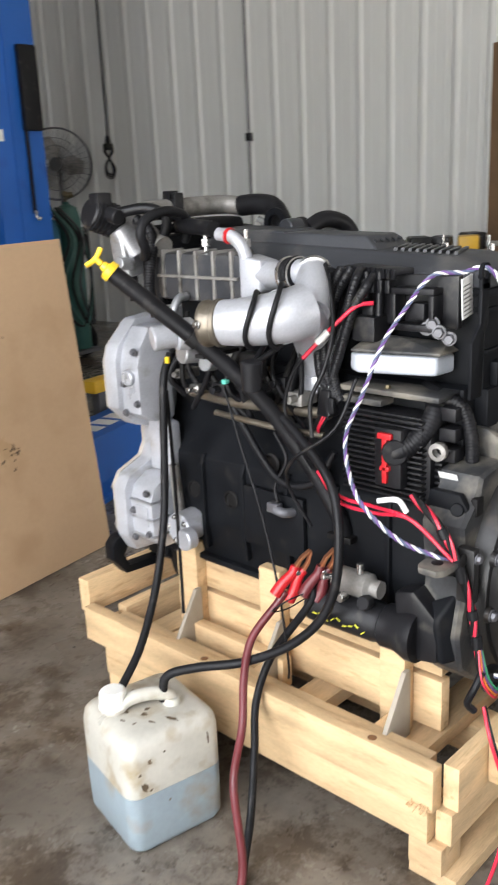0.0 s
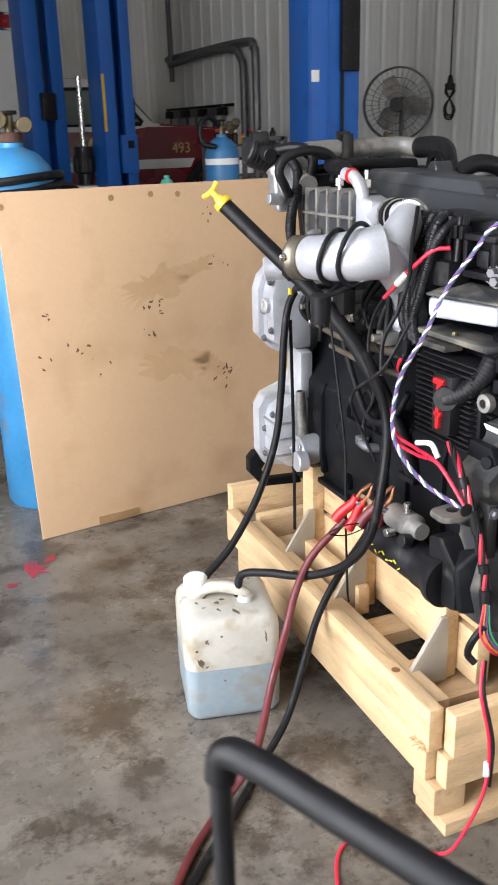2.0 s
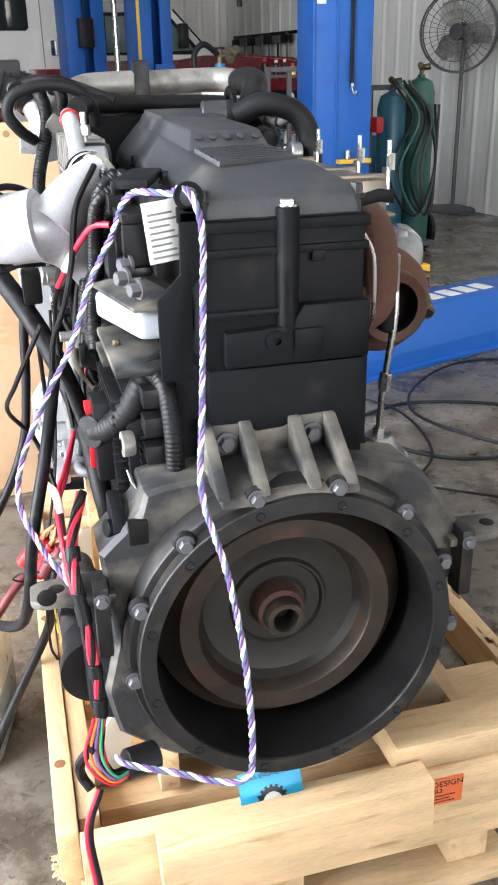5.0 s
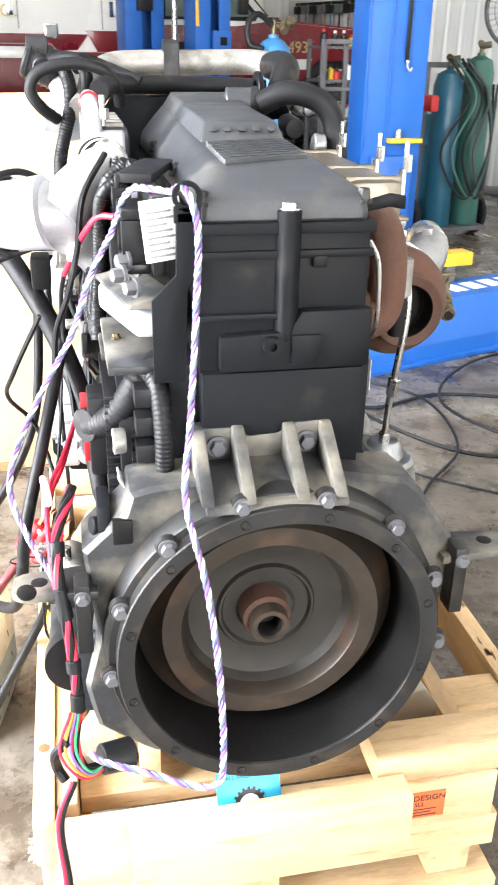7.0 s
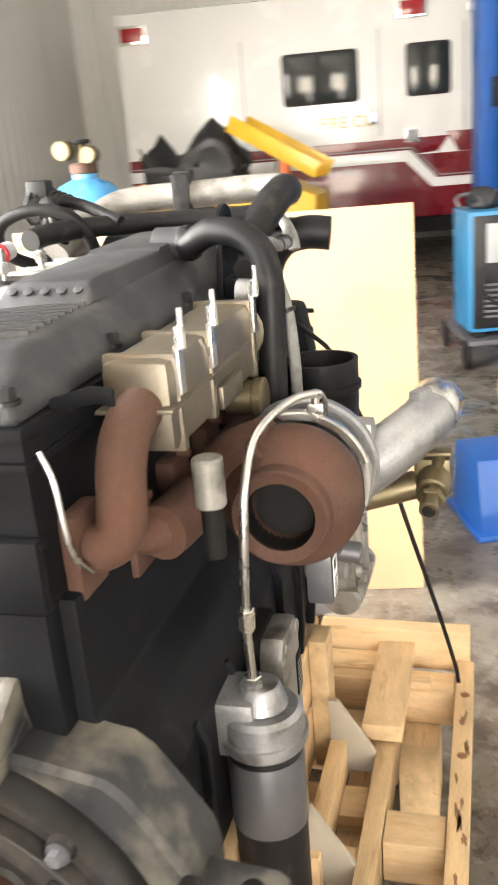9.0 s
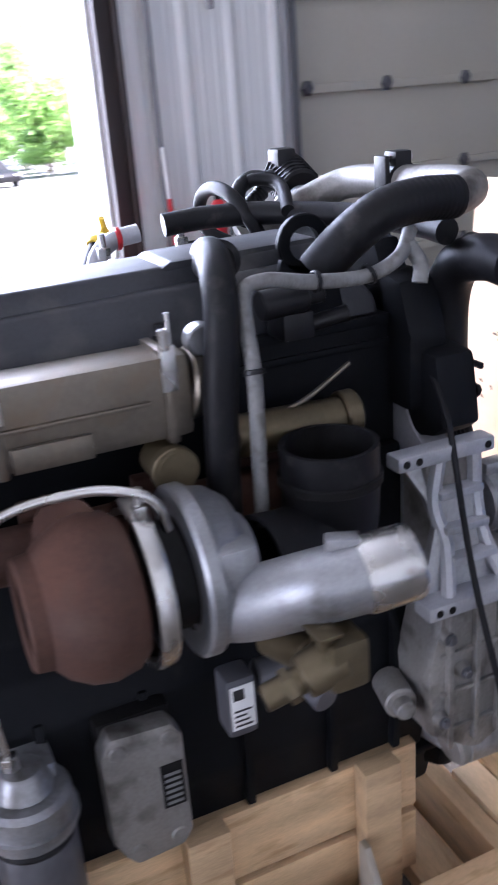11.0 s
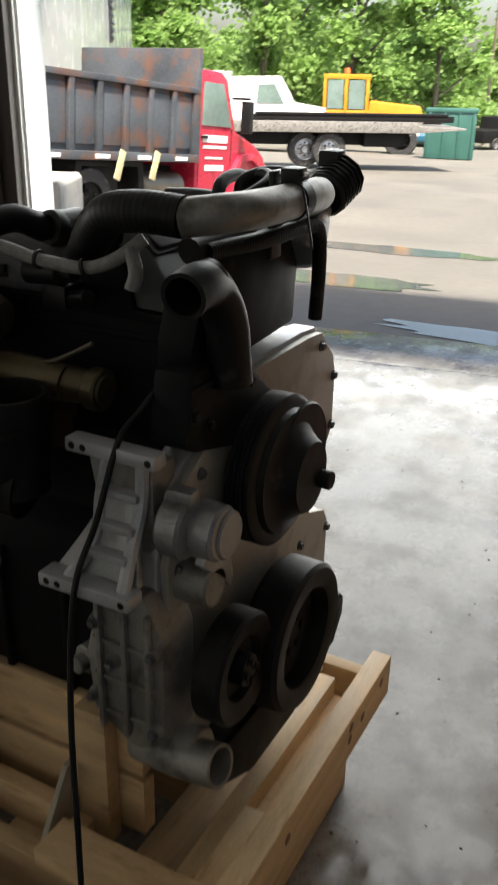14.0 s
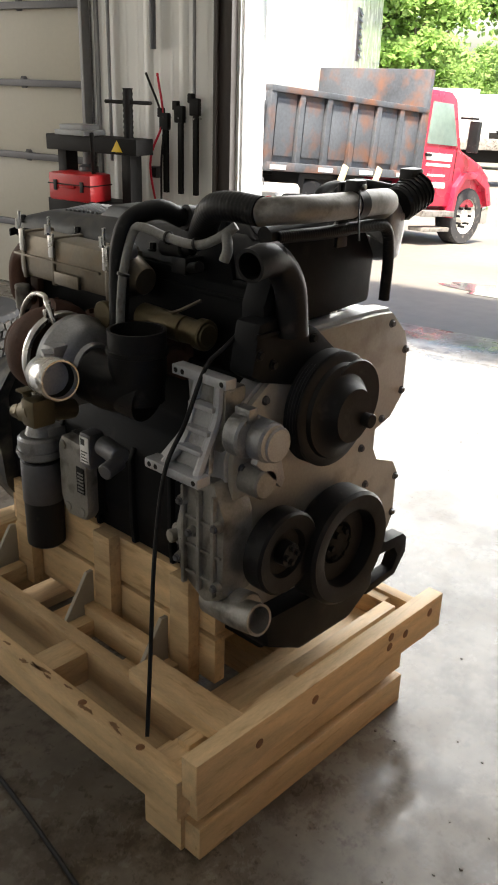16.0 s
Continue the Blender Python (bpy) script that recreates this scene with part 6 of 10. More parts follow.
REDPAINT = mat("dried_red_paint", (0.36, 0.03, 0.045), 0.5, 0, 0.35, 20, 90, 0.1, (0.2, 0.06, 0.05), 0.4)
for k, (x, y, w, h) in enumerate(((-1.0, 1.71, 0.05, 0.075), (-0.93, 1.77, 0.03, 0.03), (-1.09, 1.62, 0.025, 0.02))):
    lone("paint_spill", turned(blot(70 + k, w, h, 0.0012, 22), Matrix.Translation((x, y, 0.0006))), REDPAINT, "dried red paint spot on the concrete floor", "stain")
rg2 = random.Random(404)
grit = bmesh.new()
for k in range(420):
    x, y = rg2.uniform(-3.3, 1.4), rg2.uniform(-2.6, 3.2)
    w = rg2.uniform(0.0018, 0.0048) * (1.6 if rg2.random() < 0.08 else 1)
    top = [grit.verts.new((x + w * rg2.uniform(0.5, 1.2) * math.cos(a), y + w * rg2.uniform(0.5, 1.2) * math.sin(a), 0.0015 + 0.35 * w)) for a in (0, 1.3, 2.5, 3.8, 5.1)]
    foot = [grit.verts.new((v.co.x * 1.0 + 0.2 * (v.co.x - x), v.co.y + 0.2 * (v.co.y - y), 0.0003)) for v in top]
    grit.faces.new(top)
    for a in range(5):
        grit.faces.new((top[a], foot[a], foot[(a + 1) % 5], top[(a + 1) % 5]))
bmesh.ops.recalc_face_normals(grit, faces=grit.faces)
lone("floor_grit", grit, mat("dark_grit", (0.085, 0.068, 0.052), 0.8, 0, 0.4, 30, 90, 0.1), "dark crumbs of dirt scattered on the concrete floor", "grit", "", "stuff")

# ---- the engine ----
CX, CZ = 0.0, 0.642
engine = thing("diesel_engine", "black six-cylinder diesel engine with a rusty turbocharger, on a pine crate", "engine")


def E(name, bm, material, label="", parent=None, sharp=38):
    return part(name, bm, material, parent or engine, label, sharp)


def bolts(rows, parent, d=(0, -1, 0), r=0.008, h=0.008, material=None):
    for p in rows:
        E("bolt", hexbolt(p, d, r, h), material or FIXTURE, "", parent)


def ring_pt(r, deg, y):
    a = radians(deg)
    return (r * math.sin(a), y, CZ + r * math.cos(a))


# crankcase, upper block and head
block = E("crankcase", prism([(-0.215, 0.50), (-0.235, 0.62), (-0.235, 0.80), (-0.17, 0.87), (-0.15, 0.91), (-0.15, 1.06), (0.16, 1.06), (0.16, 0.9), (0.2, 0.86), (0.235, 0.80), (0.235, 0.62), (0.215, 0.50)], "y", 0.15, 1.07, 0.008), BLACK, "satin black cast crankcase")
E("rear_block", box(-0.104, 0.118, 0.88, 0.139, 0.2, 1.056, 0.006), BLACK, "", block)
for y in (0.28, 0.43, 0.58, 0.73, 0.88, 1.0):
    E("rib", prism([(-0.242, 0.54), (-0.248, 0.6), (-0.248, 0.78), (-0.235, 0.81), (-0.225, 0.81), (-0.225, 0.54)], "y", y - 0.007, y + 0.007, 0.003), BLACK, "", block)
    E("rib", prism([(0.242, 0.54), (0.248, 0.6), (0.248, 0.78), (0.235, 0.81), (0.225, 0.81), (0.225, 0.54)], "y", y - 0.007, y + 0.007, 0.003), BLACK, "", block)
E("side_cover", box(-0.252, 0.52, 0.60, -0.236, 0.72, 0.76, 0.006), BLACK, "", block)
for y in (0.47, 0.63, 0.78, 0.92):
    E("core_plug", lathe([(0, 0), (0.024, 0), (0.026, 0.004), (0.02, 0.006), (0.018, 0.002), (0, 0.002)], (-0.234, y, 0.83 if y < 0.7 else 0.7), (-1, y, 0.83 if y < 0.7 else 0.7), 20), DARK, "", block)
pan = E("oil_pan", prism([(-0.225, 0.50), (-0.225, 0.485), (-0.19, 0.47), (-0.16, 0.36), (0.16, 0.36), (0.19, 0.47), (0.225, 0.485), (0.225, 0.50)], "y", 0.17, 1.12, 0.01), BLACK, "black oil pan down between the crate posts")
for y in (0.2, 0.32, 0.44, 0.56, 0.68, 0.80, 0.92, 1.04):
    for s in (-1, 1):
        E("bolt", hexbolt((s * 0.212, y, 0.486), (0, 0, -1), 0.007, 0.008), FIXTURE, "", pan)
E("pan_strip", box(-0.238, 0.16, 0.496, -0.2, 1.1, 0.512, 0.004), BLACK, "", pan)

head = E("cylinder_head", box(-0.106, 0.13, 1.052, 0.14, 1.07, 1.264, 0.006), BLACK, "black cylinder head")
E("head_lip", boxes([(-0.11, 0.122, 1.252, 0.145, 1.075, 1.268), (-0.11, 0.123, 1.218, 0.144, 1.07, 1.23), (-0.111, 0.12, 1.132, 0.146, 0.135, 1.142)], 0.003), BLACK, "", head)
E("head_gasket", box(-0.103, 0.133, 1.232, 0.137, 1.05, 1.236, 0), DARK, "", head)
E("rear_post", rod((0.02, 0.128, 1.10), (0.02, 0.128, 1.285), 0.017), BLACK, "", head)
bolts([(0.02, 0.128, 1.285)], head, (0, 0, 1), 0.011, 0.01, STEEL)
E("rear_pad", prism([(-0.078, 1.058), (-0.078, 1.112), (0.02, 1.116), (0.04, 1.146), (0.145, 1.146), (0.145, 1.058)], "y", 0.112, 0.135, 0.006), BLACK, "", head)
E("cast_shield", prism([(0.024, 1.07), (0.024, 1.112), (0.07, 1.112), (0.07, 1.085), (0.06, 1.068), (0.034, 1.066)], "y", 0.106, 0.116, 0.004), BLACK, "", head)
E("boss", lathe([(0, 0), (0.014, 0), (0.014, 0.012), (0.006, 0.012), (0.006, 0.004), (0, 0.004)], (-0.004, 0.112, 1.098), (-0.004, 0, 1.098), 16), BLACK, "", head)
E("nub", box(0.055, 0.118, 1.205, 0.075, 0.135, 1.222, 0.003), BLACK, "", head)

# rocker cover: sloped rear, ribbed crown, raised front
cover_v = [(-0.106, 0.128, 1.266), (0.137, 0.128, 1.266), (0.137, 1.05, 1.266), (-0.106, 1.05, 1.266),
           (-0.103, 0.133, 1.306), (0.13, 0.133, 1.306), (0.13, 1.045, 1.30), (-0.103, 1.045, 1.30),
           (-0.068, 0.225, 1.331), (0.092, 0.225, 1.331), (0.10, 0.98, 1.362), (-0.06, 0.98, 1.362)]
bmc = bmesh.new()
cv = [bmc.verts.new(v) for v in cover_v]
for f in ((0, 3, 2, 1), (0, 1, 5, 4), (1, 2, 6, 5), (2, 3, 7, 6), (3, 0, 4, 7), (4, 5, 9, 8), (5, 6, 10, 9), (6, 7, 11, 10), (7, 4, 8, 11), (8, 9, 10, 11)):
    bmc.faces.new([cv[i] for i in f])
bmesh.ops.recalc_face_normals(bmc, faces=bmc.faces)
bmesh.ops.bevel(bmc, geom=list(bmc.edges), offset=0.012, segments=3, affect="EDGES", profile=0.6)
cover = E("rocker_cover", bmc, COVER, "dusty black ribbed rocker cover")
for k in range(9):
    y = 0.258 + k * 0.0195
    E("rib", turned(box(-0.072, -0.0045, -0.005, 0.072, 0.0045, 0.0055, 0.0022), Matrix.Translation((0.014, y, 1.3325 + 0.041 * (y - 0.225))) @ Matrix.Rotation(radians(20), 4, "Z") @ Matrix.Rotation(radians(2.4), 4, "X")), COVER, "", cover)
E("crown", hull([(-0.058, 0.435, 1.338), (0.088, 0.435, 1.338), (-0.046, 0.475, 1.37), (0.078, 0.475, 1.37), (-0.046, 0.97, 1.382), (0.086, 0.97, 1.382), (-0.062, 1.0, 1.35), (0.1, 1.0, 1.35)], 0.006), COVER, "", cover)
E("crown_step", prism([(0.70, 1.362), (0.74, 1.382), (0.97, 1.388), (1.0, 1.36)], "x", -0.045, 0.085, 0.008), COVER, "", cover)
for k in range(5):
    E("dimple", lathe([(0, 0.001), (0.006, 0), (0.0075, 0.003), (0.0, 0.005)], (-0.034 + k * 0.025, 0.458, 1.3575), (-0.034 + k * 0.025, 0.40, 1.43), 14), COVER, "", cover)
for x, y in ((-0.1, 0.14), (0.128, 0.14), (0.133, 0.4), (0.133, 0.7), (-0.1, 0.42), (-0.1, 0.75)):
    E("cover_bolt", hexbolt((x, y, 1.29), (0, 0, 1), 0.009, 0.02), PLASTIC, "", cover)

# flywheel housing with its flange
HOUSE = [(-0.125, 0.912), (-0.215, 0.905), (-0.225, 0.87), (-0.29, 0.81), (-0.275, 0.66), (-0.30, 0.56), (-0.285, 0.48), (-0.2, 0.41), (-0.05, 0.375), (0.1, 0.38), (0.2, 0.42), (0.265, 0.52), (0.275, 0.64), (0.3, 0.70), (0.296, 0.77), (0.235, 0.86), (0.215, 0.885), (0.10, 0.908)]


def holed_plate(poly, cx, cz, r, y0, y1, seg=72):
    """A plate of the given outline round a round hole."""
    bm = bmesh.new()
    rings = []
    for i in range(seg):
        a = 2 * math.pi * i / seg
        c, d = math.cos(a), math.sin(a)
        far = r + 0.01
        for (x0, z0), (x1, z1) in zip(poly, poly[1:] + poly[:1]):
            ex, ez = x1 - x0, z1 - z0
            den = c * ez - d * ex
            if abs(den) < 1e-9:
                continue
            k = ((x0 - cx) * ez - (z0 - cz) * ex) / den
            w = ((x0 - cx) * d - (z0 - cz) * c) / den
            if k > 0 and -1e-6 <= w <= 1 + 1e-6:
                far = max(far, k)
        rings.append([bm.verts.new((cx + q * c, y, cz + q * d)) for q, y in ((r, y0), (far - 0.008, y0), (far, y0 + 0.008), (far, y1), (r, y1))])
    for a, b in zip(rings, rings[1:] + rings[:1]):
        for k in range(5):
            bm.faces.new((a[k], a[(k + 1) % 5], b[(k + 1) % 5], b[k]))
    bmesh.ops.recalc_face_normals(bm, faces=bm.faces)
    return bm


hs = E("flywheel_housing", holed_plate(HOUSE, 0, CZ, 0.2247, 0.065, 0.16), HOUSING, "dusty cast flywheel housing with a bolted round flange")
E("bell_ring", lathe([(0.2247, 0.064), (0.2245, 0.0), (0.2255, -0.002), (0.250, -0.002), (0.252, 0.0), (0.252, 0.022), (0.262, 0.024), (0.264, 0.028), (0.268, 0.066)], (0, 0, CZ), (0, 1, CZ), 96), BELL, "", hs)
# Near-black liner colour gives the bell opening its dark depth.
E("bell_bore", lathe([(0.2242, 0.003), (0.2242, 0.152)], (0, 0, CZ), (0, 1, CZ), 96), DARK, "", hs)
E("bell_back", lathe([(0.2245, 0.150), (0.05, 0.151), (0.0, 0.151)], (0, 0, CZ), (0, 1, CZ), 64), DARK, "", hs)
for k in range(12):
    p = ring_pt(0.2378, -75 + 30 * k, -0.0035)
    # Shallow near-black discs painted as the shade inside threaded holes.
    E("threaded_hole", lathe([(0, 0.0022), (0.0045, 0.0022), (0.0062, 0.0), (0.0075, 0.0), (0.0075, 0.003), (0, 0.003)], p, (p[0], 1, p[2]), 14), DARK, "", hs)
for dg in (-95, -68, -41, -14, 13.5, 41, 68, 95):
    p = ring_pt(0.2595, dg, 0.024)
    E("pad", lathe([(0, 0), (0.016, 0), (0.018, 0.01), (0, 0.01)], (p[0], 0.012, p[2]), (p[0], 1, p[2]), 16), BELL, "", hs)
    E("bolt", hexbolt((p[0], 0.012, p[2]), (0, -1, 0), 0.0105, 0.012), FIXTURE, "", hs)
E("lug_base", prism([(0.006, 0.885), (0.012, 0.898), (0.112, 0.922), (0.14, 0.922), (0.14, 0.885)], "x", -0.115, 0.095, 0.005), HOUSING, "", hs)
lug = E("mounting_lug", prism([(-0.108, 0.90), (-0.115, 0.973), (-0.05, 0.971), (-0.035, 0.956), (0.012, 0.958), (0.03, 0.973), (0.085, 0.975), (0.10, 0.90)], "y", 0.115, 0.145, 0.005), HOUSING, "", hs)
for x in (-0.112, -0.052, 0.026, 0.082):
    E("web", prism([(0.004, 0.90), (0.018, 0.914), (0.108, 0.974), (0.14, 0.975), (0.14, 0.90)], "x", x - 0.0095, x + 0.0095, 0.004), HOUSING, "", lug)
bolts([(-0.082, 0.113, 0.944), (0.054, 0.113, 0.944)], lug, (0, -1, 0), 0.0125, 0.014)
for s, x0, x1 in ((1, 0.27, 0.395), (-1, -0.27, -0.395)):
    arm = E("support_arm", prism([(x0, 0.045), (x1 - s * 0.015, 0.052), (x1, 0.063), (x1, 0.104), (x1 - s * 0.015, 0.114), (x0, 0.125)], "z", 0.739, 0.754, 0.005), HOUSING, "forged support arm with a bolt hole")
    # Dark disc on the arm drawn as a shaded hole.
    E("arm_hole", lathe([(0.0, 0.0012), (0.0105, 0.001), (0.0125, 0.0), (0.0125, -0.003)], (s * 0.356, 0.084, 0.7545), (s * 0.356, 0.084, 1), 20), DARK, "", arm)
    E("gusset", prism([(x0, 0.69), (x0, 0.736), (x0 + s * 0.1, 0.736)], "y", 0.075, 0.09, 0.002), HOUSING, "", arm)
    E("stop_block", box(min(s * 0.283, s * 0.305), 0.03, 0.655, max(s * 0.283, s * 0.305), 0.07, 0.775, 0.004), BELL, "", arm)
    E("bolt", hexbolt((s * 0.294, 0.029, 0.755), (0, -1, 0), 0.009, 0.01), FIXTURE, "", arm)
E("timing_window", box(-0.245, 0.06, 0.82, -0.215, 0.075, 0.86, 0.004), DARK, "", hs)
# No slot is cut; a white plate is coloured as light shining through.
E("drain_slot", prism(ngon(-0.025, 0.443, 0.016, 16, 0, 0.55), "y", 0.128, 0.1495, 0.001), PAPER, "white plate painted as light through the drain slot", hs)

# flywheel and its shaft
fw = E("flywheel", lathe([(0.13, 0.146), (0.212, 0.146), (0.214, 0.14), (0.214, 0.112), (0.205, 0.106), (0.192, 0.098), (0.180, 0.074), (0.177, 0.070), (0.147, 0.070), (0.144, 0.074), (0.137, 0.116)], (0, 0, CZ), (0, 1, CZ), 96), DISC, "rust-filmed steel flywheel")
E("pressed_dish", lathe([(0.143, 0.095), (0.13, 0.114), (0.1, 0.1205), (0.084, 0.120), (0.080, 0.113), (0.076, 0.113), (0.072, 0.1195), (0.05, 0.1195), (0.044, 0.113), (0.0, 0.113)], (0, 0, CZ), (0, 1, CZ), 96), DISH, "dark pressed steel dish", fw)
E("shaft", lathe([(0.017, 0.03), (0.02, -0.022), (0.022, -0.026), (0.030, -0.026), (0.032, -0.022), (0.032, 0.01), (0.034, 0.014), (0.036, 0.036)], (-0.006, 0.08, CZ + 0.006), (-0.006, 1, CZ + 0.006), 40), DISC, "", fw)
# Dark lining colours the shaft's short bore as if shaded.
E("shaft_bore", lathe([(0, 0.012), (0.0172, 0.012), (0.0195, -0.022)], (-0.006, 0.08, CZ + 0.006), (-0.006, 1, CZ + 0.006), 24), DARK, "", fw)
E("shaft_collar", lathe([(0.033, -0.012), (0.039, -0.006), (0.042, 0.03)], (-0.006, 0.088, CZ + 0.006), (-0.006, 1, CZ + 0.006), 40), RUST, "", fw)

# ---- front: gear case, damper, pulleys ----
gc_poly = [(-0.21, 1.17), (-0.27, 1.165), (-0.338, 1.10), (-0.352, 1.06), (-0.352, 0.93), (-0.30, 0.875), (-0.235, 0.855), (-0.235, 0.80), (-0.255, 0.765), (-0.335, 0.735), (-0.358, 0.70), (-0.358, 0.56), (-0.33, 0.51), (-0.2, 0.50), (0.2, 0.50), (0.30, 0.53), (0.32, 0.64), (0.30, 0.72), (0.305, 0.92), (0.27, 1.03), (0.18, 1.09), (0.13, 1.17)]
gc = E("gear_case", prism(gc_poly, "y", 1.075, 1.125, 0.008), ALUB, "cast aluminium front gear case")
E("front_plate", prism([(x * 0.975, 0.84 + (z - 0.84) * 0.975) for x, z in gc_poly], "y", 1.126, 1.142, 0.004), FRONTP, "", gc)
for x, z in ((-0.33, 1.05), (-0.33, 0.94), (-0.26, 1.13), (-0.25, 0.88), (-0.34, 0.69), (-0.34, 0.58), (-0.26, 0.53), (0.26, 0.56), (0.27, 0.9), (0.2, 1.04), (-0.17, 0.82), (-0.2, 0.71), (-0.16, 0.93)):
    E("bolt", hexbolt((x, 1.142, z), (0, 1, 0), 0.008, 0.009), FIXTURE, "", gc)
upper = E("upper_gear_lobe", prism([(-0.215, 1.15), (-0.29, 1.15), (-0.325, 1.10), (-0.338, 1.05), (-0.338, 0.92), (-0.29, 0.89), (-0.215, 0.89)], "y", 1.0, 1.076, 0.012), ALUB, "bright cast lobe of the gear case", gc)
lower = E("lower_gear_lobe", prism([(-0.225, 0.74), (-0.28, 0.74), (-0.328, 0.71), (-0.342, 0.67), (-0.342, 0.57), (-0.3, 0.53), (-0.225, 0.53)], "y", 0.985, 1.076, 0.012), ALUB, "bright cast lobe of the gear case", gc)
for z in (0.57, 0.62, 0.67):
    E("rib", box(-0.346, 0.98, z, -0.28, 1.07, z + 0.006, 0.002), ALU, "", lower)
E("gear_web", prism([(0.98, 0.74), (0.98, 0.88), (1.07, 0.90), (1.07, 0.74)], "x", -0.26, -0.22, 0.008), ALUB, "", gc)
for y, z in ((1.01, 0.95), (1.01, 1.09), (1.06, 1.0), (1.06, 0.92), (1.0, 0.58), (1.0, 0.70), (1.06, 0.64), (1.06, 0.56)):
    E("bolt", hexbolt((-0.338 if z > 0.8 else -0.342, y, z), (-1, 0, 0), 0.008, 0.01), FIXTURE, "", upper if z > 0.8 else lower)
E("lobe_boss", rod((-0.33, 1.035, 1.02), (-0.352, 1.035, 1.02), 0.022), ALUB, "", upper)
E("lobe_plate", box(-0.346, 1.0, 0.6, -0.338, 1.05, 0.66, 0.004), ALUB, "", lower)
pump = E("side_pump", rod((-0.23, 0.93, 0.60), (-0.30, 0.93, 0.60), 0.045), ALUB, "small cast aluminium pump with a hose spigot", gc)
E("spigot", rod((-0.265, 0.955, 0.63), (-0.275, 0.955, 0.775), 0.016, 0.014), ALUDULL, "", pump)
# Flat dark cap painted as the spigot's shaded inside.
E("spigot_bore", rod((-0.275, 0.955, 0.773), (-0.275, 0.955, 0.776), 0.009), DARK, "", pump)
E("pump_cap", rod((-0.29, 0.885, 0.585), (-0.325, 0.885, 0.585), 0.03), ALUB, "", pump)
for a in range(5):
    E("bolt", hexbolt((-0.3, 0.93 + 0.035 * math.cos(a * 1.25), 0.60 + 0.035 * math.sin(a * 1.25)), (-1, 0, 0), 0.006, 0.006), STEEL, "", pump)

damper = E("crank_damper", lathe([(0.03, 0.02), (0.05, 0.02), (0.055, 0.035), (0.095, 0.04), (0.10, 0.075), (0.108, 0.08), (0.138, 0.08), (0.146, 0.072), (0.148, 0.01), (0.14, 0.0), (0.0, 0.0)], (CX, 1.18, CZ), (CX, 2, CZ), 64), RUBBER, "black ribbed crankshaft damper")
E("damper_hub", lathe([(0, 0.045), (0.03, 0.045), (0.045, 0.035), (0.05, 0.0)], (CX, 1.18, CZ), (CX, 2, CZ), 32), DARK, "", damper)
for a in range(6):
    E("bolt", hexbolt((0.034 * math.cos(a * 1.047), 1.22, CZ + 0.034 * math.sin(a * 1.047)), (0, 1, 0), 0.008, 0.01), DARK, "", damper)
fan = E("fan_drive_pulley", lathe([(0, 0.0), (0.128, 0.0), (0.134, 0.004)] + [(0.134 - (0.004 if i % 2 else 0), 0.006 + 0.004 * i) for i in range(9)] + [(0.134, 0.044), (0.128, 0.048), (0.112, 0.05), (0.108, 0.06), (0.085, 0.066), (0.07, 0.085), (0.062, 0.098), (0, 0.1)], (0.035, 1.165, 0.995), (0.035, 2, 0.995), 64), RUBBER, "black grooved fan drive pulley")
E("hub_nub", rod((-0.002, 1.25, 0.978), (-0.002, 1.285, 0.978), 0.017), RUBBER, "", fan)
E("rim_disc", lathe([(0.0, 0), (0.095, 0.0), (0.098, 0.004), (0.095, 0.008), (0, 0.008)], (-0.005, 1.222, 1.01), (-0.005, 2, 1.01), 48), RUBBER, "", fan)
wp = E("water_pump_pulley", lathe([(0, 0.0), (0.09, 0.0), (0.1, 0.006), (0.1, 0.05), (0.094, 0.056), (0.06, 0.05), (0.055, 0.035), (0.03, 0.035), (0.028, 0.06), (0, 0.06)], (0.205, 1.18, 0.70), (0.205, 2, 0.70), 56), RUBBER, "black water pump pulley")
for a in range(4):
    E("bolt", hexbolt((0.205 + 0.018 * math.cos(a * 1.57), 1.24, 0.70 + 0.018 * math.sin(a * 1.57)), (0, 1, 0), 0.007, 0.008), DARK, "", wp)
tens = E("belt_tensioner", rod((0.25, 1.14, 0.975), (0.25, 1.215, 0.975), 0.047, 0.045, 32), ALU, "cast aluminium belt tensioner with a triangular arm")
E("cap", lathe([(0, 0.006), (0.036, 0.004), (0.04, 0.0)], (0.238, 1.216, 0.968), (0.238, 2, 0.968), 32), ALU, "", tens)
E("body", rod((0.275, 1.13, 0.985), (0.275, 1.175, 0.985), 0.05), ALU, "", tens)
E("clip", boxes([(0.262, 1.135, 1.02, 0.29, 1.18, 1.05)], 0.006), ALU, "", tens)
E("arm", prism([(0.275, 0.95), (0.285, 0.93), (0.2, 0.85), (0.19, 0.87), (0.21, 0.945)], "y", 1.18, 1.2, 0.004), ALU, "", tens)
E("idler", rod((0.25, 1.13, 0.875), (0.25, 1.2, 0.875), 0.036), ALUDULL, "grey idler roller", tens)

wph = E("water_pump_body", joined(prism([(1.01, 0.62), (1.0, 0.74), (1.03, 0.86), (1.12, 0.88), (1.155, 0.8), (1.155, 0.60), (1.1, 0.56)], "x", 0.24, 0.335, 0.012), rod((0.29, 1.07, 0.555), (0.29, 1.2, 0.575), 0.042)), ALUDULL, "cast aluminium water pump with a lower outlet")
E("outlet_pipe", tube([(0.30, 1.09, 0.56), (0.305, 1.17, 0.565), (0.31, 1.245, 0.58)], 0.037, 24, 5, 0, 0.012, 0.84), ALUDULL, "", wph)
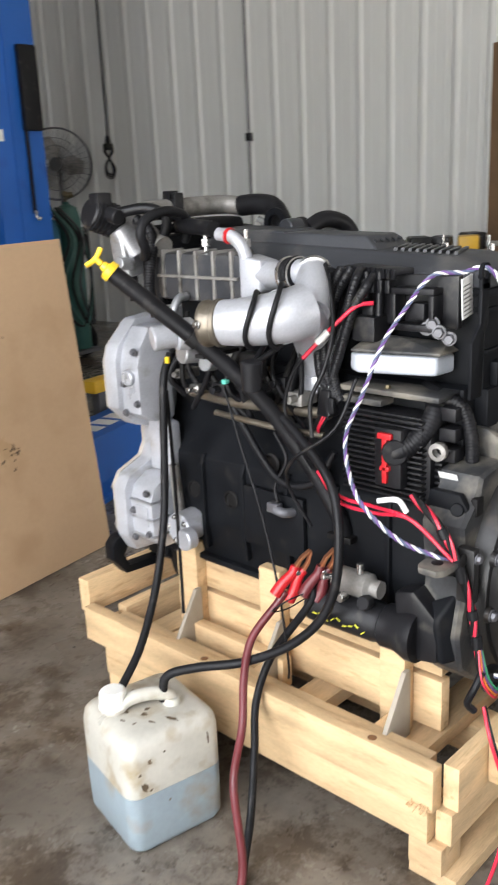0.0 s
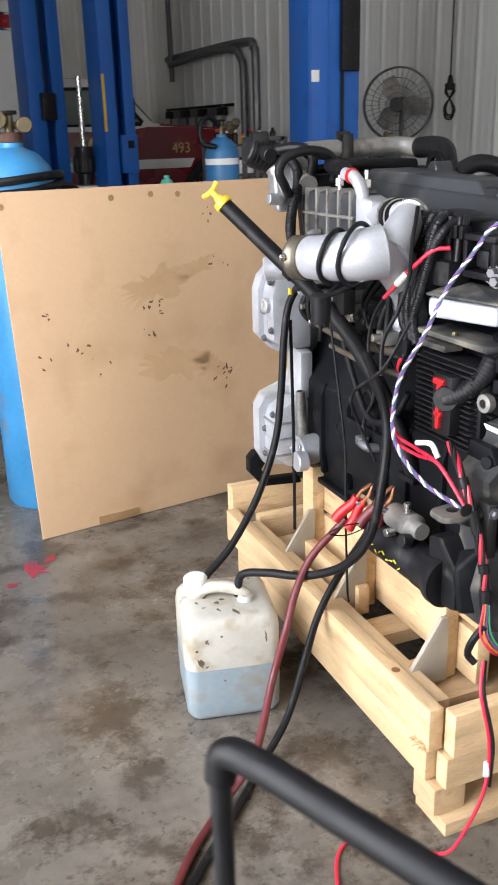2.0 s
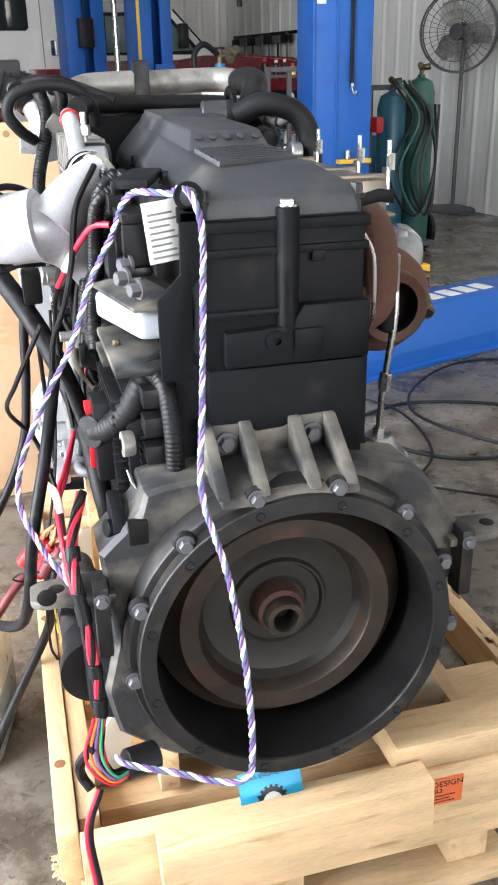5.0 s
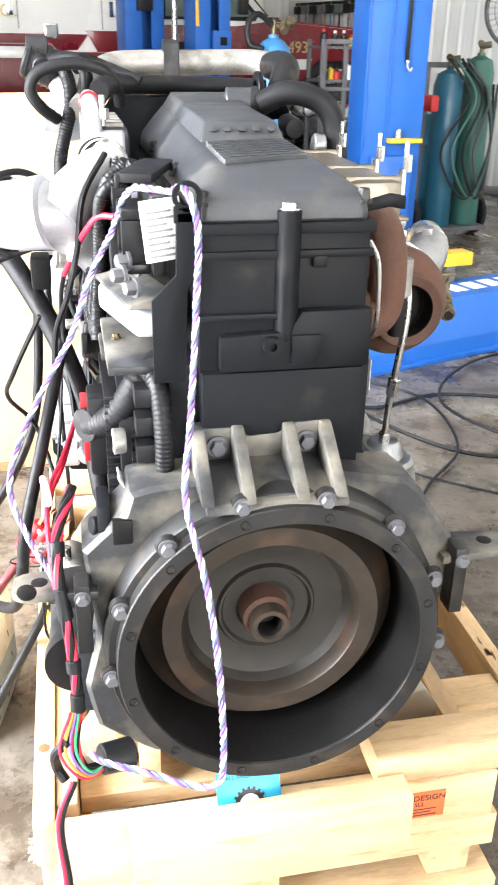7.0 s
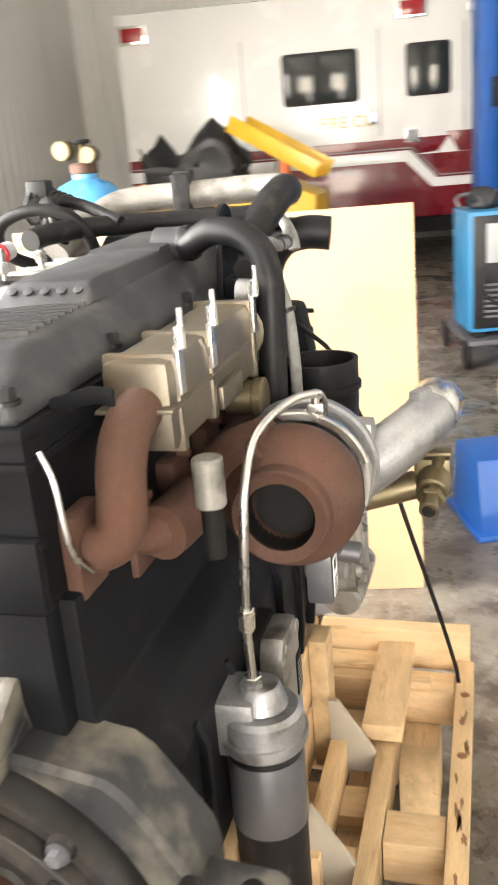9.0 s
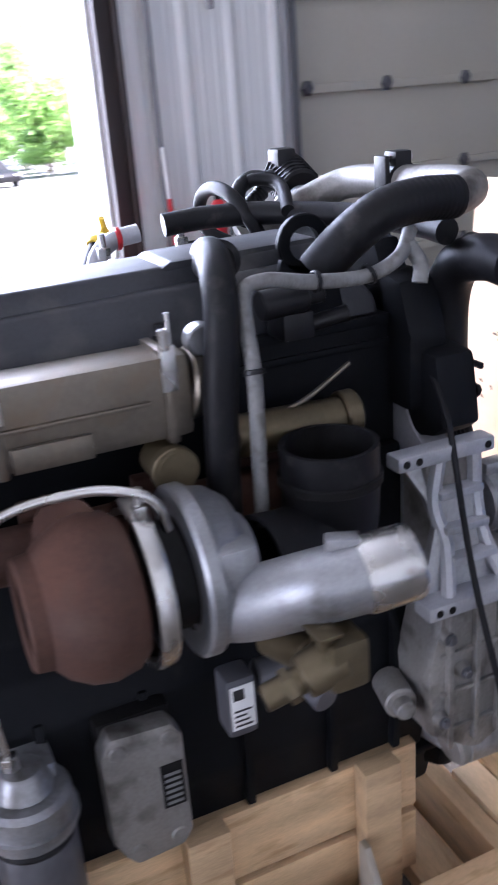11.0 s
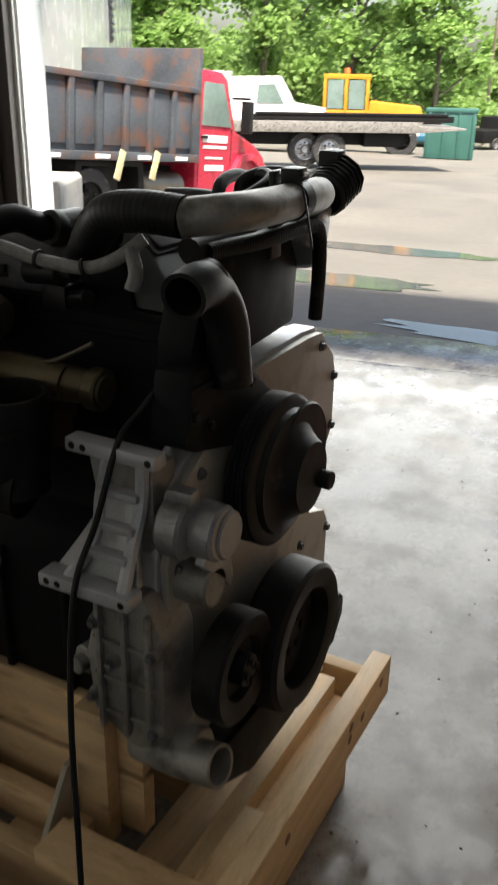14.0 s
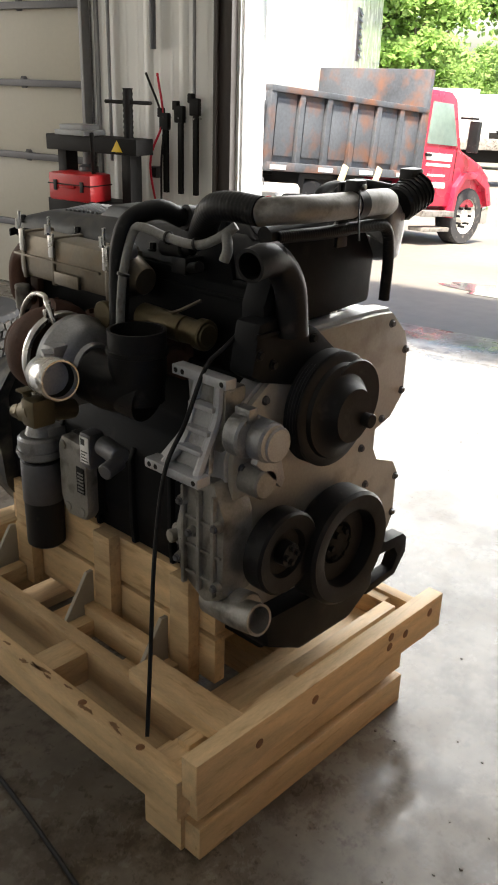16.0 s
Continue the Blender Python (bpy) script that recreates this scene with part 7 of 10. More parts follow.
for z in (0.63, 0.70, 0.77):
    E("rib", box(0.334, 1.02, z, 0.342, 1.15, z + 0.008, 0.003), ALUDULL, "", wph)
for y in (1.035, 1.085, 1.13):
    E("rib", box(0.333, y - 0.005, 0.60, 0.347, y + 0.005, 0.85, 0.003), ALUDULL, "", wph)
for y, z in ((1.02, 0.66), (1.03, 0.81), (1.14, 0.78), (1.14, 0.63), (1.06, 0.74)):
    E("boss", lathe([(0, 0.014), (0.011, 0.013), (0.014, 0)], (0.335, y, z), (1, y, z), 16), ALUDULL, "", wph)
    E("bolt", hexbolt((0.349, y, z), (1, 0, 0), 0.0075, 0.008), FIXTURE, "", wph)
E("drain_boss", joined(rod((0.24, 0.985, 0.685), (0.305, 0.97, 0.685), 0.027), rod((0.3, 0.972, 0.685), (0.325, 0.967, 0.685), 0.016)), ALUDULL, "", wph)

# alternator bracket: two bolting bars and a ladder web
brk = E("alternator_bracket", boxes([(0.278, 0.965, 1.083, 0.312, 1.132, 1.106)], 0.005), ALUB, "bright cast alternator bracket")
E("lower_bar", box(0.352, 0.962, 0.884, 0.392, 1.132, 0.907, 0.005), ALUB, "", brk)
for y0, y1 in ((0.998, 1.022), (1.1, 1.124)):
    E("rail", tube([(0.3, y0 + 0.012 + (0.03 if y0 < 1.05 else -0.01), 1.085), (0.306, y0 + 0.03 if y0 < 1.05 else y0 + 0.002, 1.02), (0.33, y0 + 0.035 if y0 < 1.05 else y0, 0.96), (0.372, y0 + 0.01, 0.9)], 0.0115, 8, 5), ALUB, "", brk)
lean = Matrix.Identity(4)
lean[0][2] = -0.4
E("web", turned(prism([(0.985, 1.085), (1.122, 1.085), (1.112, 1.03), (1.105, 0.99), (1.112, 0.95), (1.126, 0.905), (0.972, 0.905), (1.0, 0.95), (1.022, 0.99), (1.015, 1.03)], "x", -0.01, 0.004, 0.002), Matrix.Translation((0.274 + 0.4 * 1.095, 0, 0)) @ lean), ALU, "", brk)
for z, x in ((1.035, 0.306), (0.985, 0.32), (0.945, 0.34)):
    E("rung", box(x - 0.008, 1.03, z - 0.006, x + 0.018, 1.105, z + 0.006, 0.003), ALUB, "", brk)
E("back_plate", box(0.235, 1.02, 0.86, 0.30, 1.12, 1.08, 0.01), ALUDULL, "", brk)
for x, z in ((0.3125, 1.0945), (0.3925, 0.8955)):
    for y in (0.979, 1.0, 1.119):
        # Hole shade put into flat dark discs on the bars.
        E("bolt_hole", lathe([(0, 0.001), (0.006, 0.001), (0.0065, 0)], (x - 0.0012, y, z), (1, y, z), 14), DARK, "", brk)

# ---- exhaust side ----
cooler = E("exhaust_gas_cooler", box(0.158, 0.29, 1.182, 0.246, 0.70, 1.296, 0.016), STAIN, "long heat-tinted steel exhaust gas cooler")
for y in (0.31, 0.44, 0.66):
    E("band", boxes([(0.154, y, 1.178, 0.251, y + 0.016, 1.301)], 0.006), STAIN, "", cooler)
    E("band_bolt", rod((0.256, y + 0.011, 1.312), (0.256, y + 0.011, 1.352), 0.004), STEEL, "", cooler)
    E("band_clip", joined(rod((0.256, y + 0.003, 1.306), (0.256, y + 0.003, 1.332), 0.0075, None, 8), box(0.247, y - 0.002, 1.25, 0.254, y + 0.018, 1.31, 0.002)), STEEL, "", cooler)
E("end_cone", rod((0.206, 0.70, 1.243), (0.206, 0.76, 1.235), 0.05, 0.035), STAIN, "", cooler)
E("end_cap", rod((0.212, 0.722, 1.305), (0.236, 0.722, 1.303), 0.021), ALU, "", cooler)
E("seam", boxes([(0.154, 0.275, 1.236, 0.252, 0.64, 1.242), (0.247, 0.46, 1.186, 0.256, 0.56, 1.218)], 0.002), STAIN, "", cooler)
man = E("exhaust_manifold", tube([(0.14, 0.205, 1.10), (0.175, 0.205, 1.10), (0.198, 0.212, 1.122), (0.203, 0.222, 1.19), (0.203, 0.25, 1.225), (0.205, 0.295, 1.24)], 0.029, 20, 6), RUST, "rusty cast exhaust manifold")
E("log", tube([(0.195, 0.33, 1.06), (0.205, 0.4, 1.06), (0.21, 0.6, 1.06), (0.2, 0.85, 1.06)], 0.038, 18, 6), RUST, "", man)
E("flange", box(0.14, 0.17, 1.045, 0.162, 0.24, 1.15, 0.006), RUST, "", man)
for y in (0.34, 0.50, 0.66, 0.82):
    E("flange", box(0.14, y - 0.035, 1.005, 0.17, y + 0.035, 1.105, 0.006), RUST, "", man)
    E("runner", tube([(0.15, y, 1.055), (0.19, y + 0.01, 1.058), (0.205, y + 0.04, 1.06)], 0.032, 14, 4), RUST, "", man)
    E("stud", rod((0.165, y, 1.11), (0.185, y, 1.11), 0.006), RUST, "", man)
E("rear_bracket", prism([(0.138, 1.262), (0.138, 1.278), (0.19, 1.292), (0.215, 1.288), (0.215, 1.268), (0.19, 1.272)], "y", 0.2, 0.208, 0.003), BLACK, "", cooler)
E("heat_tube", tube([(0.145, 0.15, 1.235), (0.16, 0.145, 1.2), (0.165, 0.15, 1.12), (0.17, 0.18, 1.08)], 0.0035, 8, 5), STEEL, "", cooler)

TX, TZ = 0.328, 1.04
turbo = E("turbocharger", lathe([(0.048, 0.05), (0.050, 0.0), (0.066, -0.004), (0.07, 0.0), (0.072, 0.02), (0.088, 0.035), (0.102, 0.06), (0.106, 0.085), (0.1, 0.115), (0.088, 0.13), (0.0, 0.13)], (TX, 0.432, TZ), (TX, 1, TZ), 48), RUST, "rusty turbine housing and bright compressor")
# Dark cup closes the turbine mouth; its depth's shade is coloured in.
E("turbine_bore", lathe([(0, 0.05), (0.0485, 0.05), (0.0485, 0.0)], (TX, 0.434, TZ), (TX, 1, TZ), 32), DARK, "", turbo)
E("volute", tube([(TX - 0.02, 0.5, TZ + 0.085), (TX - 0.08, 0.51, TZ + 0.06), (TX - 0.11, 0.52, TZ + 0.02), (0.21, 0.55, 1.06)], 0.04, 18, 6), RUST, "", turbo)
E("band_clamp", lathe([(0.098, 0.0), (0.107, 0.0), (0.109, 0.003), (0.109, 0.019), (0.107, 0.022), (0.098, 0.022)], (TX, 0.568, TZ), (TX, 1, TZ), 48), STEEL, "bright steel band clamp", turbo)
E("clamp_bolt", joined(rod((TX + 0.03, 0.579, TZ + 0.104), (TX + 0.03, 0.579, TZ + 0.14), 0.006), box(TX + 0.018, 0.572, TZ + 0.10, TX + 0.042, 0.586, TZ + 0.12, 0.003)), STEEL, "", turbo)
E("bearing_housing", lathe([(0.0, 0), (0.085, 0), (0.07, 0.01), (0.07, 0.035), (0.09, 0.045), (0, 0.045)], (TX, 0.59, TZ), (TX, 1, TZ), 40), DARK, "", turbo)
comp = E("compressor_housing", lathe([(0.0, 0), (0.108, 0.0), (0.112, 0.004), (0.112, 0.02), (0.104, 0.03), (0.1, 0.05), (0.085, 0.07), (0.06, 0.078), (0.055, 0.09), (0, 0.09)], (TX, 0.628, TZ), (TX, 1, TZ), 48), ALU, "cast aluminium compressor housing", turbo)
E("outlet_duct", tube([(TX + 0.03, 0.665, TZ - 0.045), (TX + 0.085, 0.69, TZ - 0.02), (0.478, 0.735, 1.060), (0.503, 0.775, 1.074), (0.511, 0.80, 1.078)], 0.047, 24, 6, 0, 0.01, 0, 0.043), ALU, "", comp)
E("outlet_lip", lathe([(0.040, 0.048), (0.0435, 0.048), (0.0455, 0.044), (0.0455, -0.012), (0.043, -0.018), (0.040, -0.012), (0.040, 0.048)], (0.511, 0.800, 1.078), (0.518, 0.846, 1.083), 36), STEEL, "", comp)
# Dark cup inside the lip stands in for the duct's inner shade.
E("outlet_bore", lathe([(0, -0.008), (0.0395, -0.008), (0.0398, 0.03)], (0.511, 0.800, 1.078), (0.518, 0.846, 1.083), 28), DARK, "", comp)
E("outlet_boss", turned(box(-0.02, -0.012, -0.01, 0.02, 0.012, 0.018, 0.004), Matrix.Translation((0.495, 0.77, 1.108)) @ Matrix.Rotation(radians(65), 4, "Z")), ALU, "", comp)
E("spiral_block", turned(box(-0.03, -0.025, -0.03, 0.03, 0.025, 0.035, 0.01), Matrix.Translation((0.40, 0.672, 1.07))), ALU, "", comp)
oil = E("oil_feed_line", tube([(0.285, 0.385, 0.79), (0.285, 0.375, 0.88), (0.29, 0.365, 0.96), (0.298, 0.36, 1.05), (0.30, 0.375, 1.11), (0.305, 0.43, 1.16), (0.33, 0.52, 1.178), (0.36, 0.575, 1.175), (0.366, 0.60, 1.155), (0.362, 0.61, 1.12)], 0.0065, 10, 8), STEEL, "bent steel oil feed line")
E("fitting", rod((0.287, 0.371, 0.90), (0.289, 0.367, 0.935), 0.0115, None, 6), STEEL, "", oil)
E("fitting", rod((0.285, 0.386, 0.78), (0.285, 0.383, 0.82), 0.0125, None, 6), STEEL, "", oil)
capv = E("crankcase_valve", rod((0.268, 0.33, 1.10), (0.268, 0.33, 1.165), 0.02), ALUDULL, "small bright valve canister")
E("valve_foot", rod((0.268, 0.33, 1.03), (0.268, 0.33, 1.10), 0.014), DARK, "", capv)
E("drain_valve", joined(rod((0.40, 0.715, 0.955), (0.49, 0.73, 0.975), 0.024), rod((0.518, 0.75, 0.99), (0.515, 0.70, 0.972), 0.03, 0.026), rod((0.515, 0.70, 0.972), (0.513, 0.652, 0.96), 0.017, 0.016), rod((0.516, 0.69, 0.97), (0.515, 0.678, 0.966), 0.022, None, 6), turned(box(-0.03, -0.02, -0.03, 0.03, 0.03, 0.035, 0.01), Matrix.Translation((0.515, 0.745, 0.985))), rod((0.52, 0.73, 1.0), (0.53, 0.725, 1.035), 0.01), box(0.5, 0.71, 1.03, 0.545, 0.74, 1.036, 0.002)), BRASS, "tarnished brass drain valve beside the turbocharger", turbo)
# Dark disc over the valve end in place of a shaded bore.
E("valve_bore", lathe([(0, 0), (0.011, 0.0)], (0.513, 0.6515, 0.9598), (0.513, 0.6, 0.95), 16), DARK, "", turbo)
E("actuator_body", joined(box(0.305, 0.665, 0.775, 0.352, 0.71, 0.87, 0.01), rod((0.32, 0.72, 0.84), (0.33, 0.80, 0.835), 0.026), rod((0.325, 0.79, 0.82), (0.38, 0.80, 0.81), 0.02)), FIXTURE, "", turbo)
E("data_label", box(0.3521, 0.67, 0.79, 0.3535, 0.705, 0.86, 0.0003), PAPER, "white data label", turbo)
E("data_bars", boxes([(0.3536, 0.674, 0.838, 0.354, 0.69, 0.855)] + [(0.3536, 0.674, 0.795 + 0.008 * k, 0.354, 0.70 - 0.004 * (k % 3), 0.798 + 0.008 * k) for k in range(4)], 0), INK, "", turbo)

filt = E("oil_filter", rod((0.29, 0.395, 0.43), (0.29, 0.395, 0.70), 0.054, 0.056, 32), PLASTIC, "tall black oil filter under a cast head")
E("filter_label", lathe([(0.0565, 0.0), (0.057, 0.001), (0.057, 0.12), (0.0565, 0.121)], (0.29, 0.395, 0.57), (0.29, 0.395, 1), 32), FIXTURE, "", filt)
E("filter_head", joined(rod((0.29, 0.395, 0.70), (0.29, 0.395, 0.765), 0.062, 0.06, 32), rod((0.29, 0.395, 0.765), (0.29, 0.395, 0.80), 0.04, 0.03), box(0.2, 0.35, 0.70, 0.29, 0.44, 0.79, 0.012)), ALU, "", filt)
E("filter_ring", lathe([(0.058, 0), (0.066, 0.002), (0.066, 0.012), (0.058, 0.014)], (0.29, 0.395, 0.715), (0.29, 0.395, 1), 32), ALU, "", filt)
oc = E("oil_cooler_cover", prism([(0.51, 0.59), (0.495, 0.62), (0.495, 0.77), (0.512, 0.80), (0.60, 0.795), (0.615, 0.77), (0.615, 0.60), (0.60, 0.575), (0.525, 0.57)], "x", 0.26, 0.30, 0.01), ALUDULL, "flat cast oil cooler cover with a dark rating plate")
for y, z in ((0.52, 0.775), (0.593, 0.775), (0.53, 0.597), (0.592, 0.6)):
    E("boss", lathe([(0, 0.004), (0.011, 0.003), (0.013, 0)], (0.30, y, z), (1, y, z), 16), ALUDULL, "", oc)
E("rating_plate", box(0.3002, 0.575, 0.655, 0.302, 0.608, 0.73, 0.0005), DARK, "", oc)
E("plate_bars", boxes([(0.3021, 0.579, 0.66 + 0.01 * k, 0.3025, 0.604, 0.665 + 0.01 * k) for k in range(6)], 0), LOOM, "", oc)
E("cooler_body", box(0.2, 0.5, 0.58, 0.262, 0.61, 0.80, 0.01), DARK, "", oc)
thermo = E("thermostat_housing", joined(rod((0.2, 0.88, 1.145), (0.2, 0.965, 1.145), 0.031, 0.027), tube([(0.215, 0.76, 1.155), (0.215, 0.82, 1.153), (0.207, 0.89, 1.147)], 0.031, 20, 5)), BRASS, "brassy coolant elbow")
E("cuff", rod((0.2, 0.935, 1.145), (0.2, 0.962, 1.145), 0.036), BRASS, "", thermo)
E("bypass_fitting", joined(rod((0.2, 0.655, 1.15), (0.26, 0.66, 1.145), 0.028), rod((0.245, 0.66, 1.145), (0.262, 0.66, 1.145), 0.033)), BRASS, "", thermo)
airh = E("air_inlet_hose", tube([(0.345, 0.725, 1.03), (0.33, 0.80, 1.02), (0.315, 0.848, 1.04), (0.315, 0.855, 1.09), (0.315, 0.855, 1.16)], 0.064, 28, 6, 0, 0.01, 0.9, 0.067), RUBBER, "open black rubber air inlet elbow")
E("inlet_band", lathe([(0.068, 0), (0.071, 0.002), (0.071, 0.012), (0.068, 0.014)], (0.315, 0.855, 1.105), (0.315, 0.855, 2), 36), DARK, "", airh)
# Near-black cup painted in as shade down the inlet.
E("inlet_well", lathe([(0, 0), (0.058, 0), (0.0605, 0.055)], (0.315, 0.855, 1.105), (0.315, 0.855, 2), 28), DARK, "", airh)
E("dip_rod", tube([(0.215, 0.79, 1.17), (0.215, 0.87, 1.185), (0.21, 0.95, 1.225)], 0.0038, 8, 5), STAIN, "bare steel coolant tube")
vent = E("breather_hose", tube([(0.115, 0.785, 1.375), (0.17, 0.768, 1.398), (0.235, 0.75, 1.38), (0.262, 0.74, 1.325), (0.262, 0.727, 1.2), (0.258, 0.722, 1.0)], 0.023, 16, 8), RUBBER, "thick black breather hose over the head")
E("cuff", lathe([(0.02, 0), (0.029, 0.002), (0.031, 0.012), (0.029, 0.024), (0.02, 0.026)], (0.098, 0.805, 1.375), (0.17, 0.795, 1.39), 24), RUBBER, "", vent)
E("front_spout", rod((0.05, 0.81, 1.378), (0.11, 0.803, 1.378), 0.028), COVER, "", vent)
loomp = [(0.285, 0.765, 1.05), (0.29, 0.765, 1.14), (0.282, 0.77, 1.26), (0.255, 0.775, 1.352), (0.25, 0.805, 1.37), (0.245, 0.88, 1.357), (0.24, 0.965, 1.352), (0.235, 1.02, 1.37), (0.21, 1.055, 1.40)]
loom = E("wiring_loom", tube(loomp, 0.0105, 12, 8, 0.0005, 0.006), LOOM, "grey taped loom over the exhaust side")
E("loom_drop", tube([(0.225, 1.04, 1.385), (0.235, 1.055, 1.355), (0.24, 1.05, 1.33)], 0.0115, 12, 5, 0.0005, 0.006), LOOM, "", loom)
for i in (2, 5, 6):
    p = Vector(loomp[i])
    E("tie", lathe([(0.013, 0), (0.015, 0.001), (0.015, 0.006), (0.013, 0.007)], p, p + (Vector(loomp[i + 1]) - p), 14), PLASTIC, "", loom)
E("sensor", joined(rod((0.2, 0.82, 1.325), (0.2, 0.89, 1.33), 0.021), rod((0.2, 0.88, 1.33), (0.2, 0.915, 1.332), 0.015)), PLASTIC, "black sensor plug on the head")
E("sensor_mount", joined(box(0.15, 0.85, 1.27, 0.21, 0.9, 1.31, 0.008), rod((0.19, 0.89, 1.285), (0.215, 0.95, 1.30), 0.012)), PLASTIC, "", engine)

# lifting eyes
eye = E("front_lifting_eye", joined(lathe([(0.024, 0), (0.04, 0), (0.042, 0.002), (0.042, 0.01), (0.04, 0.012), (0.024, 0.012), (0.024, 0)], (0.134, 0.922, 1.390), (1, 0.922, 1.390), 36), prism([(0.862, 1.26), (0.872, 1.33), (0.884, 1.372), (0.900, 1.364), (0.922, 1.360), (0.944, 1.364), (0.960, 1.372), (0.974, 1.33), (0.986, 1.26)], "x", 0.134, 0.146, 0.002)), BLACK, "black lifting eye on the head")
E("rear_bracket_plate", joined(prism([(-0.126, 1.045), (-0.172, 1.045), (-0.172, 1.165), (-0.138, 1.20), (-0.136, 1.285), (-0.106, 1.285), (-0.106, 1.2), (-0.122, 1.18)], "y", 0.122, 0.130, 0.002), lathe([(0.013, 0), (0.02, 0), (0.02, 0.008), (0.013, 0.008), (0.013, 0)], (-0.121, 0.122, 1.305), (-0.121, 1, 1.305), 24), box(-0.139, 0.122, 1.27, -0.103, 0.13, 1.292, 0.002)), BLACK, "black steel lifting bracket with a bent lower plate")

# crossover pipe at the front
cross = E("crossover_pipe", tube([(0.215, 1.12, 1.435), (0.195, 1.165, 1.442), (0.14, 1.19, 1.443), (0.02, 1.188, 1.44), (-0.10, 1.18, 1.438), (-0.165, 1.16, 1.43), (-0.205, 1.10, 1.40), (-0.225, 1.03, 1.37), (-0.232, 0.985, 1.35)], 0.028, 20, 7), ALUDULL, "aluminium crossover pipe over the front")
E("rubber_hose", tube([(0.18, 0.92, 1.355), (0.2, 0.955, 1.395), (0.22, 1.0, 1.43), (0.222, 1.06, 1.44), (0.215, 1.125, 1.437)], 0.031, 18, 7, 0.0007, 0.009), RUBBER, "black ribbed hose", cross)
cl = E("pipe_clamp", joined(lathe([(0.027, 0), (0.032, 0), (0.032, 0.03), (0.027, 0.03)], (-0.03, 1.186, 1.44), (0.2, 1.19, 1.441), 28), box(-0.034, 1.168, 1.455, 0.002, 1.2, 1.49, 0.005), box(-0.034, 1.148, 1.345, 0.002, 1.158, 1.484, 0.004)), PLASTIC, "", cross)
E("clamp_bolt", rod((-0.015, 1.16, 1.478), (-0.015, 1.21, 1.478), 0.005), STEEL, "", cl)
E("tie_tail", tube([(-0.01, 1.2, 1.47), (0.03, 1.23, 1.43), (0.05, 1.25, 1.38)], 0.002, 6, 5), PLASTIC, "", cross)
coolp = E("coolant_pipe", tube([(-0.2, 0.83, 1.395), (-0.19, 0.9, 1.40), (-0.15, 1.0, 1.40), (-0.02, 1.10, 1.395), (0.12, 1.125, 1.392), (0.2, 1.125, 1.387)], 0.02, 14, 6), RUBBER, "black coolant pipe across the front")
E("branch", tube([(-0.1, 1.02, 1.405), (-0.19, 1.05, 1.44), (-0.23, 1.02, 1.45), (-0.235, 0.98, 1.43)], 0.012, 12, 6), RUBBER, "", coolp)
thr = E("mixer_valve", joined(rod((-0.235, 1.09, 1.33), (-0.27, 1.115, 1.405), 0.038, 0.034), hull([(-0.285, 1.07, 1.27), (-0.225, 1.07, 1.28), (-0.285, 1.13, 1.29), (-0.225, 1.14, 1.29), (-0.29, 1.085, 1.385), (-0.215, 1.09, 1.43), (-0.29, 1.14, 1.385), (-0.215, 1.15, 1.43), (-0.265, 1.12, 1.43)], 0.012), rod((-0.27, 1.07, 1.31), (-0.315, 1.07, 1.315), 0.016)), ALU, "cast mixer valve with a black actuator")
E("actuator", joined(rod((-0.262, 1.128, 1.415), (-0.348, 1.135, 1.448), 0.043, 0.04), rod((-0.31, 1.1, 1.44), (-0.31, 1.06, 1.43), 0.02), turned(box(-0.024, -0.02, -0.02, 0.024, 0.02, 0.026, 0.008), Matrix.Translation((-0.318, 1.12, 1.468)))), PLASTIC, "", thr)
for k in range(6):
    E("actuator_fin", lathe([(0.03, 0), (0.046, 0.001), (0.046, 0.004), (0.03, 0.005)], (-0.272 - 0.0125 * k, 1.129 + 0.001 * k, 1.419 + 0.0048 * k), (-0.358, 1.136, 1.452), 10), PLASTIC, "", thr)
E("plug_lead", tube([(-0.3, 1.09, 1.44), (-0.25, 1.02, 1.45), (-0.22, 0.98, 1.425), (-0.22, 1.0, 1.36), (-0.215, 1.03, 1.28), (-0.2, 1.04, 1.2)], 0.014, 12, 7), RUBBER, "", thr)
E("arched_hose", tube([(-0.285, 1.0, 1.33), (-0.315, 0.96, 1.355), (-0.335, 0.95, 1.39), (-0.315, 0.95, 1.425), (-0.25, 0.95, 1.442), (-0.184, 0.955, 1.43), (-0.155, 0.97, 1.395), (-0.15, 0.99, 1.36)], 0.0125, 14, 7), RUBBER, "black hose arched beside the mixer valve", thr)
E("ribbed_drop", tube([(-0.262, 1.05, 1.425), (-0.254, 1.01, 1.395), (-0.256, 1.0, 1.35), (-0.27, 1.0, 1.30), (-0.285, 0.99, 1.24), (-0.285, 0.97, 1.18)], 0.015, 14, 7, 0.0014, 0.007), RUBBER, "", thr)
E("front_cover_loom", tube([(0.18, 1.14, 1.385), (0.05, 1.165, 1.385), (-0.1, 1.165, 1.385), (-0.175, 1.16, 1.37), (-0.2, 1.155, 1.30), (-0.205, 1.15, 1.2)], 0.014, 12, 7, 0.001, 0.006), RUBBER, "", coolp)
E("front_end_cover", prism([(-0.2, 1.19), (-0.21, 1.30), (-0.16, 1.375), (0.1, 1.375), (0.14, 1.30), (0.14, 1.17)], "y", 1.06, 1.11, 0.012), BLACK, "black front cover of the head", head)
E("coolant_elbow", tube([(0.29, 1.17, 1.345), (0.24, 1.165, 1.35), (0.19, 1.155, 1.335), (0.155, 1.16, 1.28), (0.145, 1.165, 1.18)], 0.034, 24, 7, 0, 0.01, 0.8), RUBBER, "big open black coolant elbow", engine)
